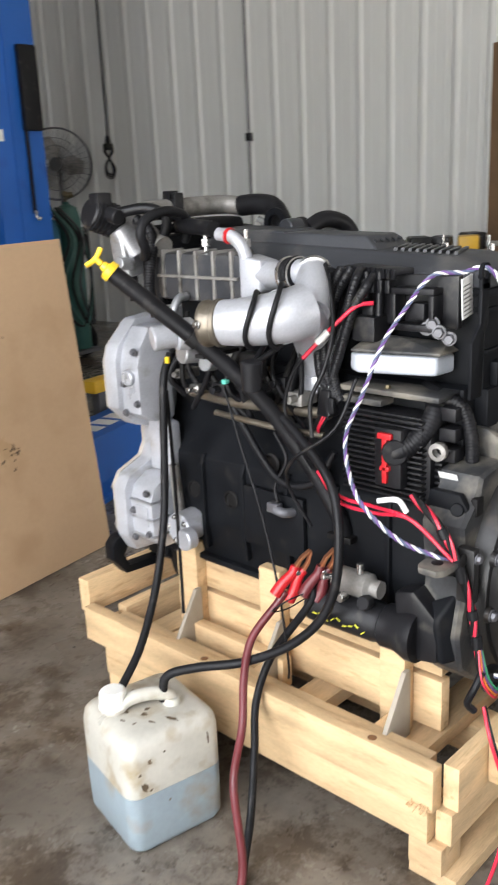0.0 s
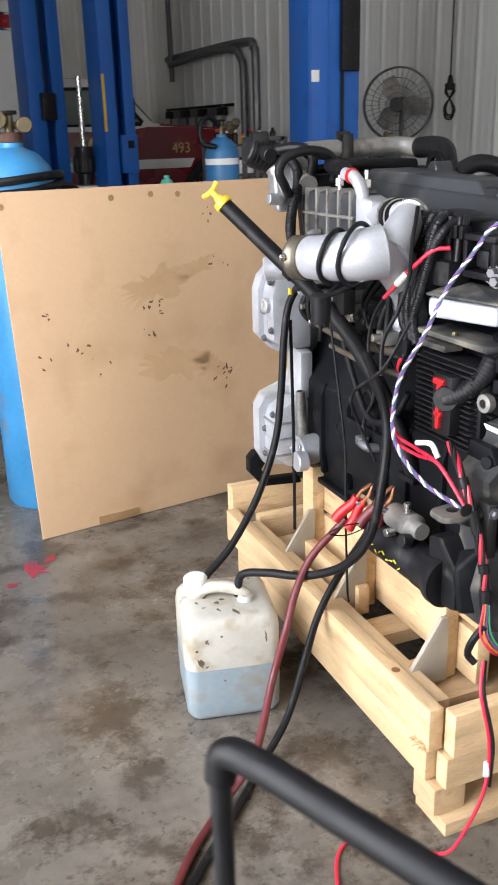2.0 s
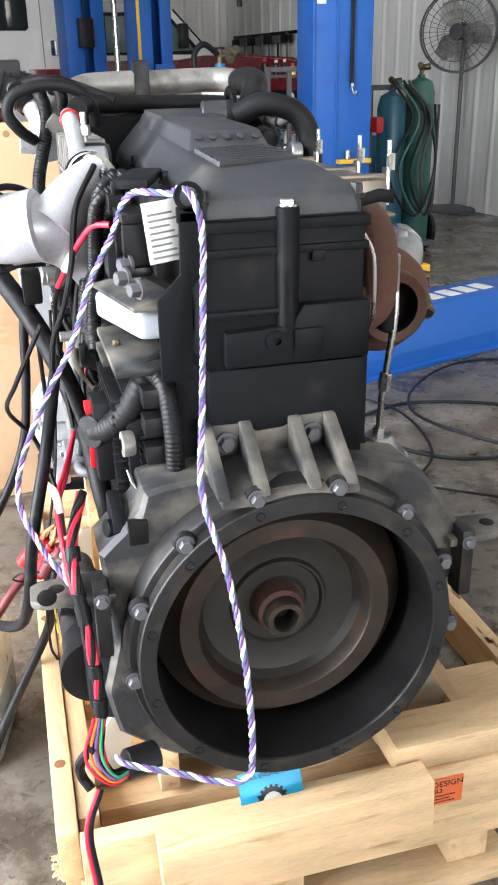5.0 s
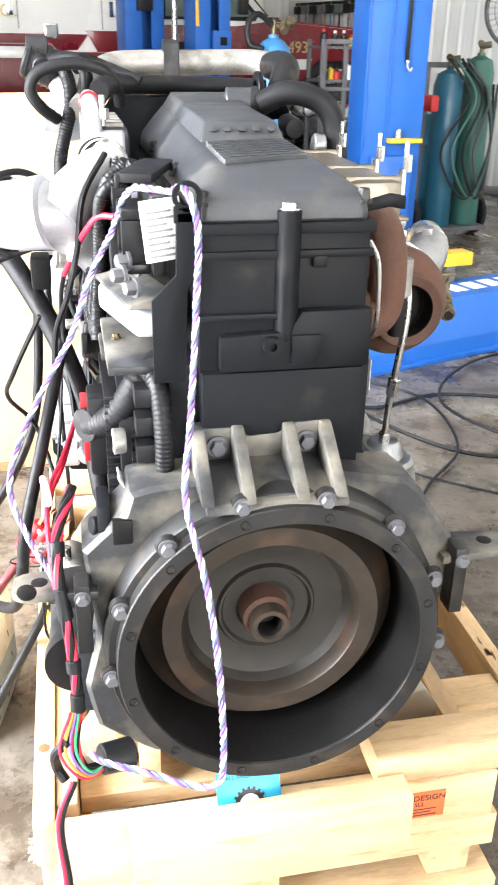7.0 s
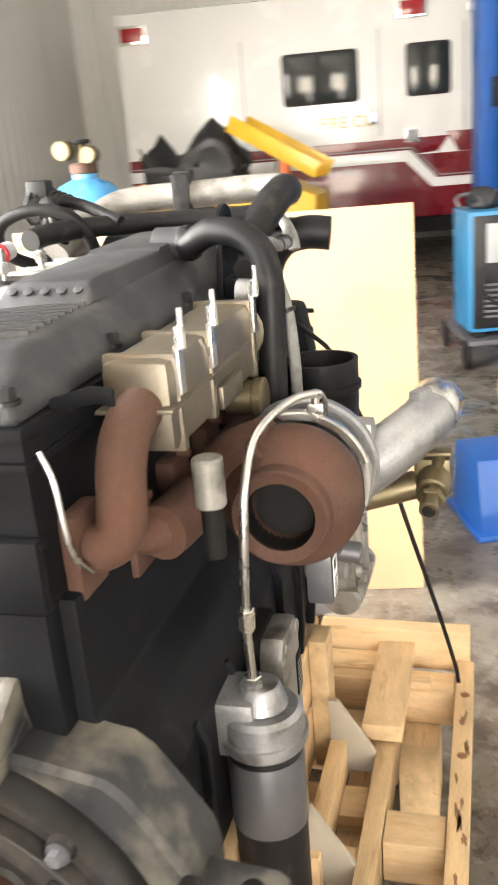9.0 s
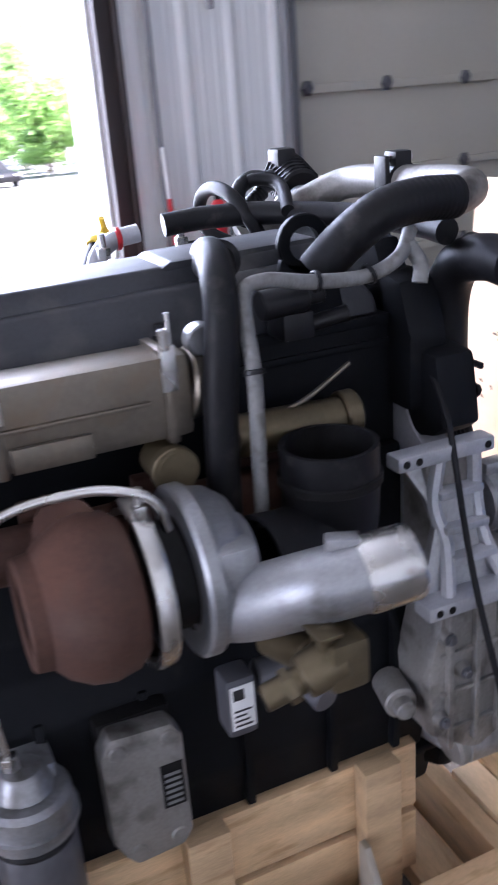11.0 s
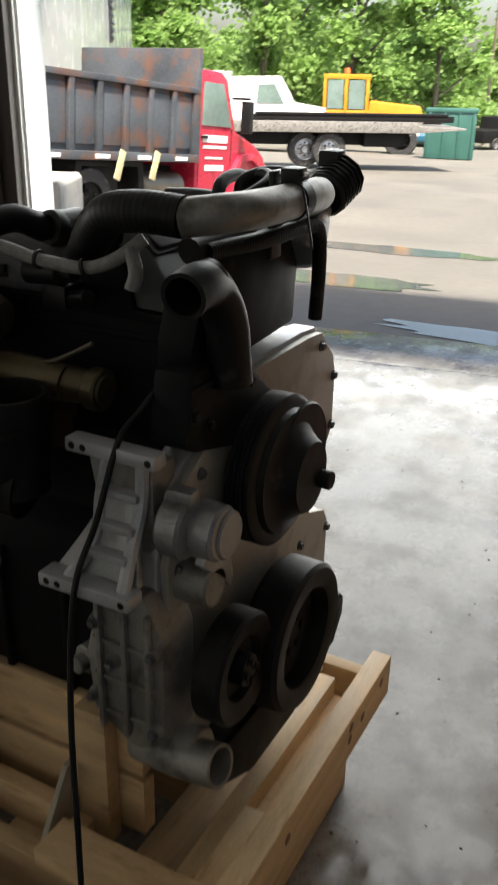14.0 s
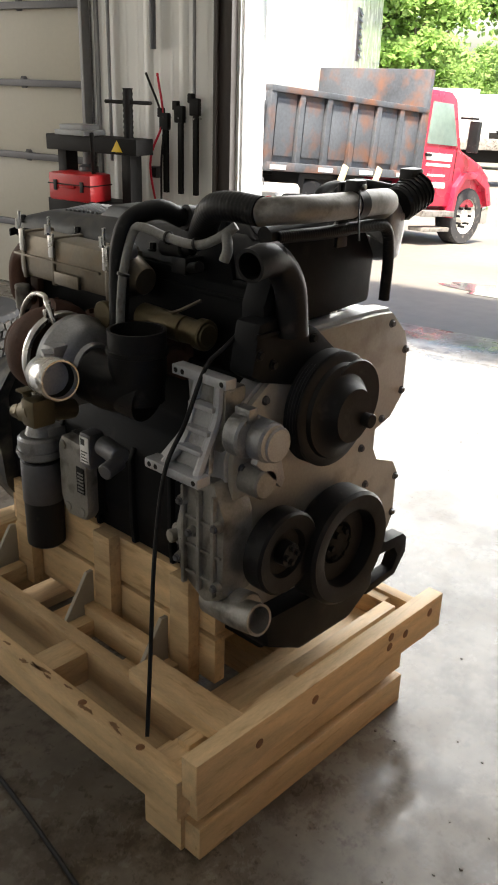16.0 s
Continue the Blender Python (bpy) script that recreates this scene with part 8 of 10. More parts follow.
fb1 = E("fan_bracket", prism([(0.255, 1.105), (0.235, 1.215), (0.12, 1.225), (0.085, 1.192), (0.045, 1.175), (-0.055, 1.092), (-0.085, 1.04), (0.02, 1.03), (0.225, 1.085)], "y", 1.08, 1.152, 0.012), BLACK, "black cast bracket behind the fan pulley")
for x, z in ((0.06, 1.155), (-0.02, 1.095), (0.19, 1.12), (0.235, 1.15)):
    E("bolt", hexbolt((x, 1.152, z), (0, 1, 0), 0.009, 0.009), DARK, "", fb1)
E("rib", box(0.09, 1.15, 1.186, 0.25, 1.158, 1.196, 0.003), BLACK, "", fb1)
E("elbow_cover", prism([(0.08, 1.12), (0.07, 1.3), (0.11, 1.33), (0.17, 1.32), (0.2, 1.24), (0.2, 1.12)], "y", 1.06, 1.13, 0.015), BLACK, "", head)
E("front_strap", tube([(0.2, 1.09, 1.2), (0.26, 1.075, 1.155), (0.302, 1.061, 1.115), (0.35, 1.05, 1.0), (0.4, 1.04, 0.90), (0.45, 1.06, 0.72), (0.50, 1.10, 0.52), (0.532, 1.125, 0.382), (0.54, 1.13, 0.33)], 0.005, 8, 7), RUBBER, "black lead hanging down the front corner")
E("tow_bracket", prism([(-0.16, 0.57), (-0.26, 0.535), (-0.34, 0.53), (-0.36, 0.51), (-0.36, 0.465), (-0.315, 0.41), (-0.18, 0.40), (-0.18, 0.425), (-0.30, 0.432), (-0.32, 0.47), (-0.30, 0.50), (-0.16, 0.51)], "y", 1.15, 1.19, 0.004), BLACK, "black looped bracket by the damper")
E("front_sump", prism([(-0.19, 0.50), (-0.2, 0.43), (-0.1, 0.37), (0.1, 0.37), (0.22, 0.43), (0.24, 0.52)], "y", 1.1, 1.2, 0.02), BLACK, "", pan)

# ---- intake side ----
mix = E("intake_manifold", box(-0.232, 0.71, 1.215, -0.15, 1.02, 1.338, 0.018), COVER, "dark ribbed intake duct under a clear plastic cover")
for k in range(5):
    E("rib", box(-0.238, 0.735 + 0.062 * k, 1.222, -0.16, 0.745 + 0.062 * k, 1.345, 0.003), ALUDULL, "", mix)
E("top_rib", boxes([(-0.24, 0.72, 1.275, -0.228, 1.01, 1.283)], 0.003), ALUDULL, "", mix)
for y, z in ((0.72, 1.395), (0.86, 1.39)):
    E("injector_line", joined(rod((-0.2, y, 1.34), (-0.2, y, z), 0.006), rod((-0.2, y, 1.352), (-0.2, y, 1.372), 0.012, None, 6)), STEEL, "", mix)
E("outlet_neck", tube([(-0.195, 0.70, 1.288), (-0.195, 0.60, 1.29), (-0.2, 0.565, 1.295), (-0.205, 0.54, 1.297), (-0.2, 0.515, 1.296)], 0.033, 20, 6), ALUB, "", mix)
E("duct_end", hull([(-0.235, 0.715, 1.335), (-0.16, 0.715, 1.335), (-0.235, 0.715, 1.225), (-0.16, 0.715, 1.225), (-0.225, 0.655, 1.325), (-0.165, 0.64, 1.32), (-0.225, 0.655, 1.25), (-0.165, 0.65, 1.25)], 0.008), ALUB, "", mix)
E("neck_hose", tube([(-0.205, 0.585, 1.29), (-0.215, 0.545, 1.297)], 0.041, 24, 2, 0.003, 0.012), RUBBER, "", mix)
for y in (0.578, 0.55):
    E("hose_clamp", lathe([(0.04, 0), (0.043, 0.001), (0.043, 0.009), (0.04, 0.01)], (-0.208, y, 1.292), (-0.218, y - 0.04, 1.298), 24), STEEL, "", mix)
riser = E("coolant_riser", tube([(-0.215, 0.70, 1.31), (-0.22, 0.715, 1.355), (-0.222, 0.745, 1.378), (-0.222, 0.79, 1.385)], 0.016, 14, 6), ALUB, "small aluminium riser with a red seal")
E("red_seal", lathe([(0.016, 0), (0.02, 0.002), (0.02, 0.008), (0.016, 0.01)], (-0.222, 0.748, 1.38), (-0.222, 0.9, 1.386), 20), RED, "", riser)
inl = E("air_inlet_elbow", tube([(-0.425, 0.60, 1.21), (-0.41, 0.555, 1.212), (-0.385, 0.505, 1.217), (-0.35, 0.465, 1.224), (-0.31, 0.45, 1.23)], 0.049, 28, 6, 0, 0.01, 0, 0.06), ALUB, "silver throttle elbow with an open mouth")
E("throat", tube([(-0.36, 0.475, 1.222), (-0.315, 0.472, 1.222), (-0.265, 0.482, 1.20), (-0.222, 0.50, 1.15), (-0.198, 0.51, 1.09), (-0.19, 0.51, 1.04)], 0.060, 26, 7, 0, 0.01, 0, 0.036), ALUB, "", inl)
E("neck", tube([(-0.29, 0.455, 1.225), (-0.255, 0.472, 1.262), (-0.222, 0.495, 1.287), (-0.192, 0.515, 1.298)], 0.047, 22, 6, 0, 0.01, 0, 0.036), ALUB, "", inl)
E("neck_collar", lathe([(0.034, 0), (0.042, 0.001), (0.043, 0.012), (0.034, 0.014)], (-0.205, 0.507, 1.294), (-0.17, 0.53, 1.305), 24), STEEL, "", inl)
E("throttle_flange", lathe([(0.040, 0), (0.050, 0), (0.052, 0.003), (0.052, 0.012), (0.049, 0.016), (0.048, 0.03), (0.053, 0.034), (0.053, 0.044), (0.046, 0.048)], (-0.436, 0.632, 1.207), (-0.413, 0.56, 1.211), 32), STAIN, "", inl)
E("flange_bolt", hexbolt((-0.48, 0.61, 1.212), (-1, 0.2, 0), 0.008, 0.01), STEEL, "", inl)
# Shallow dark cup colours the capped mouth as an open, shaded one.
E("throttle_dark", lathe([(0, 0.012), (0.038, 0.012), (0.040, 0.0)], (-0.436, 0.632, 1.207), (-0.413, 0.56, 1.211), 24), DARK, "", inl)
for k, (a, b) in enumerate((((-0.45, 0.80, 1.16), (-0.40, 0.775, 1.165)), ((-0.40, 0.775, 1.165), (-0.36, 0.755, 1.165)))):
    E("spigot", rod(a, b, 0.03 + 0.008 * k, None, 20), ALUB, "", inl)
E("lower_leg", joined(rod((-0.198, 0.51, 1.07), (-0.19, 0.51, 1.03), 0.044), turned(box(-0.05, -0.012, -0.012, 0.05, 0.012, 0.012, 0.006), Matrix.Translation((-0.21, 0.485, 1.06)) @ Matrix.Rotation(radians(20), 4, "Z"))), ALUB, "", inl)
E("hanging_bracket", box(-0.35, 0.56, 1.07, -0.315, 0.62, 1.13, 0.008), DARK, "", inl)

wbox = E("intake_plenum", hull([(-0.238, 0.37, 1.088), (-0.238, 0.37, 1.132), (-0.215, 0.40, 1.13), (-0.215, 0.40, 1.09), (-0.19, 0.195, 1.09), (-0.19, 0.195, 1.132), (-0.12, 0.19, 1.09), (-0.12, 0.19, 1.132), (-0.13, 0.40, 1.09), (-0.13, 0.40, 1.132)], 0.01), WHITEM, "smooth white-coated plenum")
E("foil_shield", hull([(-0.24, 0.38, 1.136), (-0.24, 0.38, 1.142), (-0.2, 0.18, 1.137), (-0.2, 0.18, 1.143), (-0.12, 0.18, 1.137), (-0.12, 0.4, 1.137), (-0.13, 0.4, 1.16), (-0.13, 0.2, 1.155), (-0.17, 0.3, 1.166)], 0.002), HOUSING, "", wbox)
elec = E("relay_block", boxes([(-0.215, 0.335, 1.155, -0.155, 0.395, 1.21), (-0.20, 0.35, 1.21, -0.165, 0.38, 1.235), (-0.165, 0.16, 1.19, -0.145, 0.40, 1.30)], 0.005), PLASTIC, "black relay block and wiring carrier")
for r in ((-0.205, 0.195, 1.262, -0.165, 0.30, 1.276), (-0.205, 0.195, 1.185, -0.165, 0.30, 1.2), (-0.205, 0.288, 1.2, -0.165, 0.302, 1.262), (-0.205, 0.195, 1.2, -0.165, 0.208, 1.262), (-0.2, 0.22, 1.21, -0.165, 0.26, 1.245)):
    E("frame_bar", box(*r, 0.004), PLASTIC, "", elec)
for y in (0.34, 0.375):
    E("riser_rod", rod((-0.19, y, 1.21), (-0.185, y, 1.305), 0.008), PLASTIC, "", elec)
for k in range(4):
    E("socket", box(-0.21, 0.30 + 0.02 * k, 1.262, -0.185, 0.312 + 0.02 * k, 1.29, 0.003), PLASTIC, "", elec)
E("carrier", turned(box(-0.02, -0.09, -0.008, 0.03, 0.09, 0.006, 0.003), Matrix.Translation((-0.155, 0.37, 1.307)) @ Matrix.Rotation(radians(-17), 4, "Z")), PLASTIC, "", elec)
for k in range(11):
    E("tooth", turned(box(-0.026, -0.006, -0.016, -0.018, 0.004, 0.005, 0.002), Matrix.Translation((-0.155, 0.37, 1.307)) @ Matrix.Rotation(radians(-17), 4, "Z") @ Matrix.Translation((0, -0.085 + 0.017 * k, 0))), PLASTIC, "", elec)
for k in range(3):
    E("corrugated_loom", tube([(-0.165 - 0.012 * k, 0.43 + 0.018 * k, 1.31), (-0.19 - 0.01 * k, 0.455 + 0.012 * k, 1.25), (-0.215 - 0.008 * k, 0.455 + 0.012 * k, 1.17), (-0.238 - 0.006 * k, 0.43 + 0.012 * k, 1.07), (-0.24, 0.41, 1.02)], 0.0125, 14, 7, 0.0011, 0.006), PLASTIC, "ribbed black loom", elec)
for pts in (((-0.185, 0.39, 1.31), (-0.215, 0.386, 1.281), (-0.222, 0.408, 1.209), (-0.226, 0.432, 1.143), (-0.232, 0.46, 1.065), (-0.235, 0.468, 1.03)), ((-0.185, 0.355, 1.295), (-0.22, 0.353, 1.274), (-0.228, 0.382, 1.225), (-0.232, 0.41, 1.146), (-0.24, 0.434, 1.065), (-0.246, 0.44, 1.04))):
    E("ribbed_loom", tube(pts, 0.0115, 14, 7, 0.0012, 0.006), PLASTIC, "ribbed black loom", elec)
E("loom_plug", joined(hull([(-0.262, 0.425, 1.045), (-0.238, 0.425, 1.05), (-0.262, 0.452, 1.045), (-0.238, 0.455, 1.05), (-0.27, 0.42, 0.985), (-0.235, 0.415, 0.985), (-0.268, 0.46, 0.985), (-0.238, 0.462, 0.985)], 0.004), box(-0.268, 0.41, 0.995, -0.258, 0.425, 1.03, 0.002)), PLASTIC, "", elec)
E("loom_tape", lathe([(0.0125, 0), (0.014, 0.001), (0.014, 0.022), (0.0125, 0.023)], (-0.242, 0.436, 1.055), (-0.25, 0.442, 1.03), 14), PAPER, "", elec)
for k in range(3):
    E("plug_wire", tube([(-0.255, 0.43 + 0.008 * k, 0.988), (-0.258, 0.445 + 0.006 * k, 0.965), (-0.25, 0.462 + 0.004 * k, 0.945), (-0.235, 0.47, 0.92)], 0.0024, 6, 5), BRIGHTRED if k else RUBBER, "", elec)
tag = E("data_tag", turned(box(-0.028, -0.0012, -0.042, 0.028, 0.0012, 0.042, 0.0004), Matrix.Translation((-0.152, 0.148, 1.257)) @ Matrix.Rotation(radians(8), 4, "Z") @ Matrix.Rotation(radians(-6), 4, "Y")), PAPER, "white printed tag")
E("tag_bars", turned(boxes([(-0.022, -0.0016, -0.036 + 0.0085 * k, 0.02 - 0.006 * (k % 3), -0.0012, -0.033 + 0.0085 * k) for k in range(8)], 0), Matrix.Translation((-0.152, 0.148, 1.257)) @ Matrix.Rotation(radians(8), 4, "Z") @ Matrix.Rotation(radians(-6), 4, "Y")), LOOM, "", tag)
for k, (y, z) in enumerate(((0.18, 1.19), (0.2, 1.205), (0.165, 1.175), (0.225, 1.19))):
    E("bolt", hexbolt((-0.205 + 0.008 * k, y, z), (-1, -0.4, 0), 0.011, 0.018), FIXTURE, "", elec)

ecm = E("control_module", box(-0.222, 0.185, 0.805, -0.15, 0.415, 1.005, 0.008), PLASTIC, "black finned engine control module")
for k in range(15):
    E("fin", box(-0.242, 0.195, 0.82 + 0.0125 * k, -0.22, 0.405, 0.825 + 0.0125 * k, 0.0015), PLASTIC, "", ecm)
E("upper_shelf", boxes([(-0.235, 0.16, 1.045, -0.14, 0.42, 1.058), (-0.24, 0.30, 1.02, -0.19, 0.41, 1.035)], 0.004), HOUSING, "", ecm)
E("shelf_bolt", hexbolt((-0.215, 0.30, 1.058), (0, 0, 1), 0.006, 0.008), BRASS, "", ecm)
E("connector", joined(box(-0.268, 0.23, 0.85, -0.222, 0.30, 0.985, 0.008), rod((-0.262, 0.25, 0.935), (-0.275, 0.24, 0.935), 0.028)), PLASTIC, "", ecm)
E("red_lock", boxes([(-0.276, 0.262, 0.862, -0.264, 0.274, 0.972), (-0.278, 0.25, 0.962, -0.262, 0.285, 0.975), (-0.276, 0.256, 0.89, -0.262, 0.28, 0.9)], 0.002), RED, "red locking slide", ecm)
E("cable_boot", tube([(-0.262, 0.262, 0.93), (-0.255, 0.245, 0.934), (-0.235, 0.222, 0.95), (-0.21, 0.2, 0.985), (-0.19, 0.195, 1.02), (-0.165, 0.21, 1.04), (-0.13, 0.25, 1.045)], 0.023, 18, 8, 0.0013, 0.008), RUBBER, "thick ribbed black cable boot", ecm)
E("side_boot", tube([(-0.18, 0.2, 1.045), (-0.165, 0.15, 1.03), (-0.16, 0.125, 0.97), (-0.16, 0.12, 0.88)], 0.015, 14, 6, 0.001, 0.007), RUBBER, "", ecm)
E("grommet", lathe([(0.010, 0), (0.018, 0), (0.02, 0.004), (0.02, 0.018), (0.010, 0.02)], (-0.215, 0.165, 0.94), (-1, 0.1, 0.94), 20), ALUDULL, "", ecm)
many("side_connector", [(-0.2, 0.14, 0.82 + 0.045 * k, -0.16, 0.18, 0.85 + 0.045 * k) for k in range(5)], 0.004, PLASTIC, ecm)
for k in range(10):
    E("edge_rib", box(-0.205, 0.168, 0.815 + 0.014 * k, -0.17, 0.187, 0.822 + 0.014 * k, 0.0015), PLASTIC, "", ecm)
E("white_tape", turned(box(-0.009, -0.022, -0.001, 0.009, 0.022, 0.001, 0.0004), Matrix.Translation((-0.225, 0.14, 0.89)) @ Matrix.Rotation(radians(60), 4, "Y")), PAPER, "white tape flag", ecm)

start = E("starter_motor", lathe([(0, 0), (0.04, 0.0), (0.046, 0.006), (0.047, 0.18), (0.044, 0.19), (0.044, 0.2), (0.05, 0.205), (0.05, 0.24), (0.06, 0.27), (0.06, 0.29), (0, 0.29)], (-0.315, 0.44, 0.545), (-0.305, 0.12, 0.545), 36), PLASTIC, "black starter motor with a bright solenoid")
E("solenoid", lathe([(0, 0), (0.026, 0), (0.03, 0.005), (0.031, 0.09), (0.02, 0.1), (0.02, 0.12), (0, 0.12)], (-0.315, 0.37, 0.625), (-0.31, 0.2, 0.625), 28), ALUDULL, "", start)
E("nose", joined(prism([(0.10, 0.50), (0.10, 0.60), (0.16, 0.655), (0.21, 0.64), (0.2, 0.52), (0.16, 0.49)], "x", -0.325, -0.27, 0.012), rod((-0.33, 0.27, 0.60), (-0.355, 0.27, 0.605), 0.016)), PLASTIC, "", start)
for a, b, r in (((-0.335, 0.36, 0.64), (-0.37, 0.37, 0.645), 0.007), ((-0.335, 0.33, 0.60), (-0.36, 0.33, 0.60), 0.01), ((-0.32, 0.30, 0.655), (-0.32, 0.30, 0.68), 0.009)):
    E("terminal", rod(a, b, r), STEEL, "", start)
E("paint_mark", joined(*[turned(box(-0.0012, -0.006, -0.0012, 0.0012, 0.006, 0.0012, 0), Matrix.Translation((-0.3625, 0.40 - 0.017 * k, 0.543 + 0.006 * math.sin(k * 2.1))) @ Matrix.Rotation(radians(40 * math.sin(k * 3.7)), 4, "X")) for k in range(9)]), YINK, "scrawled yellow paint-pen mark", start)

# oil fill tube with its yellow handle
fillt = E("oil_fill_tube", tube([(-0.552, 0.80, 1.325), (-0.48, 0.73, 1.235), (-0.40, 0.645, 1.13), (-0.335, 0.575, 1.03), (-0.29, 0.52, 0.93), (-0.262, 0.46, 0.83), (-0.25, 0.41, 0.74), (-0.24, 0.40, 0.70)], 0.0195, 18, 8), RUBBER, "long slanting black oil fill tube")
hd = E("fill_cap", lathe([(0, 0), (0.023, 0), (0.024, 0.003), (0.022, 0.016), (0.012, 0.02), (0.010, 0.03), (0, 0.03)], (-0.55, 0.797, 1.322), (-0.572, 0.82, 1.352), 24), YELLOW, "yellow T-handle filler cap", fillt)
tdir = Vector((-0.022, 0.023, 0.030)).normalized()
tbar = tdir.cross(Vector((0.57, 0.82, -0.05))).normalized()
tip = Vector((-0.572, 0.82, 1.352))
E("cap_handle", joined(tube([tip + tdir * 0.012 - tbar * 0.026, tip + tdir * 0.008 - tbar * 0.013, tip + tdir * 0.006, tip + tdir * 0.008 + tbar * 0.013, tip + tdir * 0.012 + tbar * 0.026], 0.0062, 10, 4), rod(tip - tdir * 0.012, tip + tdir * 0.006, 0.007)), YELLOW, "", hd)
E("tube_clamp", joined(lathe([(0.019, 0), (0.024, 0.001), (0.024, 0.025), (0.019, 0.026)], (-0.435, 0.683, 1.178), (-0.40, 0.645, 1.13), 20), box(-0.42, 0.66, 1.12, -0.30, 0.69, 1.13, 0.003)), DARK, "", fillt)
E("foot_bracket", box(-0.262, 0.37, 0.685, -0.225, 0.44, 0.70, 0.003), DARK, "", fillt)
rail = E("fuel_rail", joined(tube([(-0.24, 0.44, 0.985), (-0.25, 0.58, 0.98), (-0.25, 0.76, 0.975), (-0.24, 0.9, 0.98)], 0.013, 12, 5), tube([(-0.24, 0.46, 0.93), (-0.262, 0.6, 0.935), (-0.255, 0.8, 0.94)], 0.008, 10, 5)), STAIN, "fuel pipes along the block")
for k in range(14):
    rr = random.Random(40 + k)
    y = 0.46 + 0.036 * k
    a = (-0.2 - 0.05 * rr.random(), y, 1.2 - 0.12 * rr.random())
    b = (-0.255 - 0.035 * rr.random(), y + rr.uniform(-0.05, 0.05), 1.08 - 0.06 * rr.random())
    c = (-0.235, y + rr.uniform(-0.09, 0.09), 0.93 + 0.05 * rr.random())
    E("small_hose", tube([a, b, c], 0.006 + 0.005 * rr.random(), 10, 7), RUBBER if k % 3 else DARK, "", rail)
for k in range(9):
    rr = random.Random(80 + k)
    y, z = 0.50 + 0.05 * k, 0.96 + 0.14 * rr.random()
    s = 0.013 + 0.012 * rr.random()
    E("fitting_block", joined(box(-0.25 - s, y, z, -0.21, y + 2.2 * s, z + 1.7 * s, 0.004), rod((-0.25, y + s, z + s), (-0.275 - s, y + s, z + s), s * 0.5, None, 8)), (ALUDULL, PLASTIC, PLASTIC, STEEL)[k % 4], "", rail)
E("silver_coil", joined(rod((-0.28, 0.82, 1.10), (-0.335, 0.83, 1.105), 0.027), rod((-0.27, 0.78, 1.075), (-0.31, 0.775, 1.08), 0.02)), ALU, "", rail)
E("blue_clip", box(-0.295, 0.72, 1.03, -0.28, 0.735, 1.042, 0.003), GREENP, "", rail)
E("yellow_tag", box(-0.345, 0.87, 1.075, -0.337, 0.882, 1.092, 0.002), YELLOW, "", rail)
E("curved_pipe", tube([(-0.24, 0.93, 1.17), (-0.275, 0.92, 1.165), (-0.29, 0.90, 1.19), (-0.27, 0.90, 1.225), (-0.24, 0.9, 1.23)], 0.011, 12, 6), ALU, "", rail)
sens = E("block_sensor", joined(tube([(-0.24, 0.55, 0.72), (-0.275, 0.56, 0.725), (-0.28, 0.585, 0.73)], 0.012, 10, 4), box(-0.285, 0.575, 0.72, -0.262, 0.61, 0.745, 0.004)), FIXTURE, "grey sensor plug on the block", block)
E("sensor_lead", tube([(-0.275, 0.58, 0.75), (-0.27, 0.59, 0.79), (-0.26, 0.56, 0.86), (-0.255, 0.60, 0.92)], 0.005, 8, 6), RUBBER, "", sens)
E("harness_arch", tube([(-0.25, 0.74, 0.96), (-0.262, 0.64, 0.85), (-0.27, 0.56, 0.80), (-0.265, 0.47, 0.82), (-0.25, 0.42, 0.9)], 0.009, 10, 7), RUBBER, "", rail)
E("rear_bracketry", joined(prism([(0.07, 0.84), (0.09, 0.87), (0.16, 0.87), (0.17, 0.83), (0.1, 0.8)], "x", -0.265, -0.245, 0.006), rod((-0.24, 0.1, 0.835), (-0.275, 0.09, 0.84), 0.014)), BLACK, "", hs)
# Loose dark disc painted as the shade of a bracket hole.
E("bracket_hole", lathe([(0, 0.0), (0.011, 0.0), (0.014, -0.002)], (-0.37, 0.0165, 0.782), (-0.37, -1, 0.782), 18), DARK, "", hs)
E("starter_shroud", hull([(-0.32, 0.09, 0.50), (-0.33, 0.1, 0.60), (-0.27, 0.08, 0.66), (-0.26, 0.06, 0.5), (-0.3, 0.16, 0.62), (-0.3, 0.16, 0.5)], 0.01), BLACK, "", hs)

# ---- the crate under the engine ----
GUSSET = mat("grey_plywood", (0.34, 0.30, 0.24), 0.7, 0, 0.1, 8, 60, 0.1)
KRAFT = mat("torn_kraft_edge", (0.3, 0.18, 0.08), 0.8, 0, 0.2, 20, 90, 0.1)
SMEAR = mat("brown_oil_smear", (0.12, 0.085, 0.05), 0.5, 0, 0.4, 30, 90, 0)
crate = thing("engine_crate", "open pine engine crate of rough nailed boards, oil-stained", "crate")


def board(x0, y0, z0, x1, y1, z1, name="board", along="y", label="", bev=0.003):
    return local(name, box(min(x0, x1), y0, z0, max(x0, x1), y1, z1, bev), WOOD if along == "y" else WOODX, crate, label)


XL, XI, XR, YR, YF, TOP = -0.405, 0.415, 0.572, 0.055, 1.312, 0.302
board(XL, YR, 0.196, XL + 0.037, YF - 0.05, TOP, "side_rail")
board(XL + 0.039, YR + 0.035, 0.2, XL + 0.075, YF - 0.16, TOP - 0.008, "inner_rail")
board(XR - 0.04, YR + 0.03, 0.2, XR, YF - 0.05, TOP, "side_rail")
board(XI - 0.038, YR + 0.035, 0.2, XI, YF - 0.16, TOP - 0.006, "inner_rail")
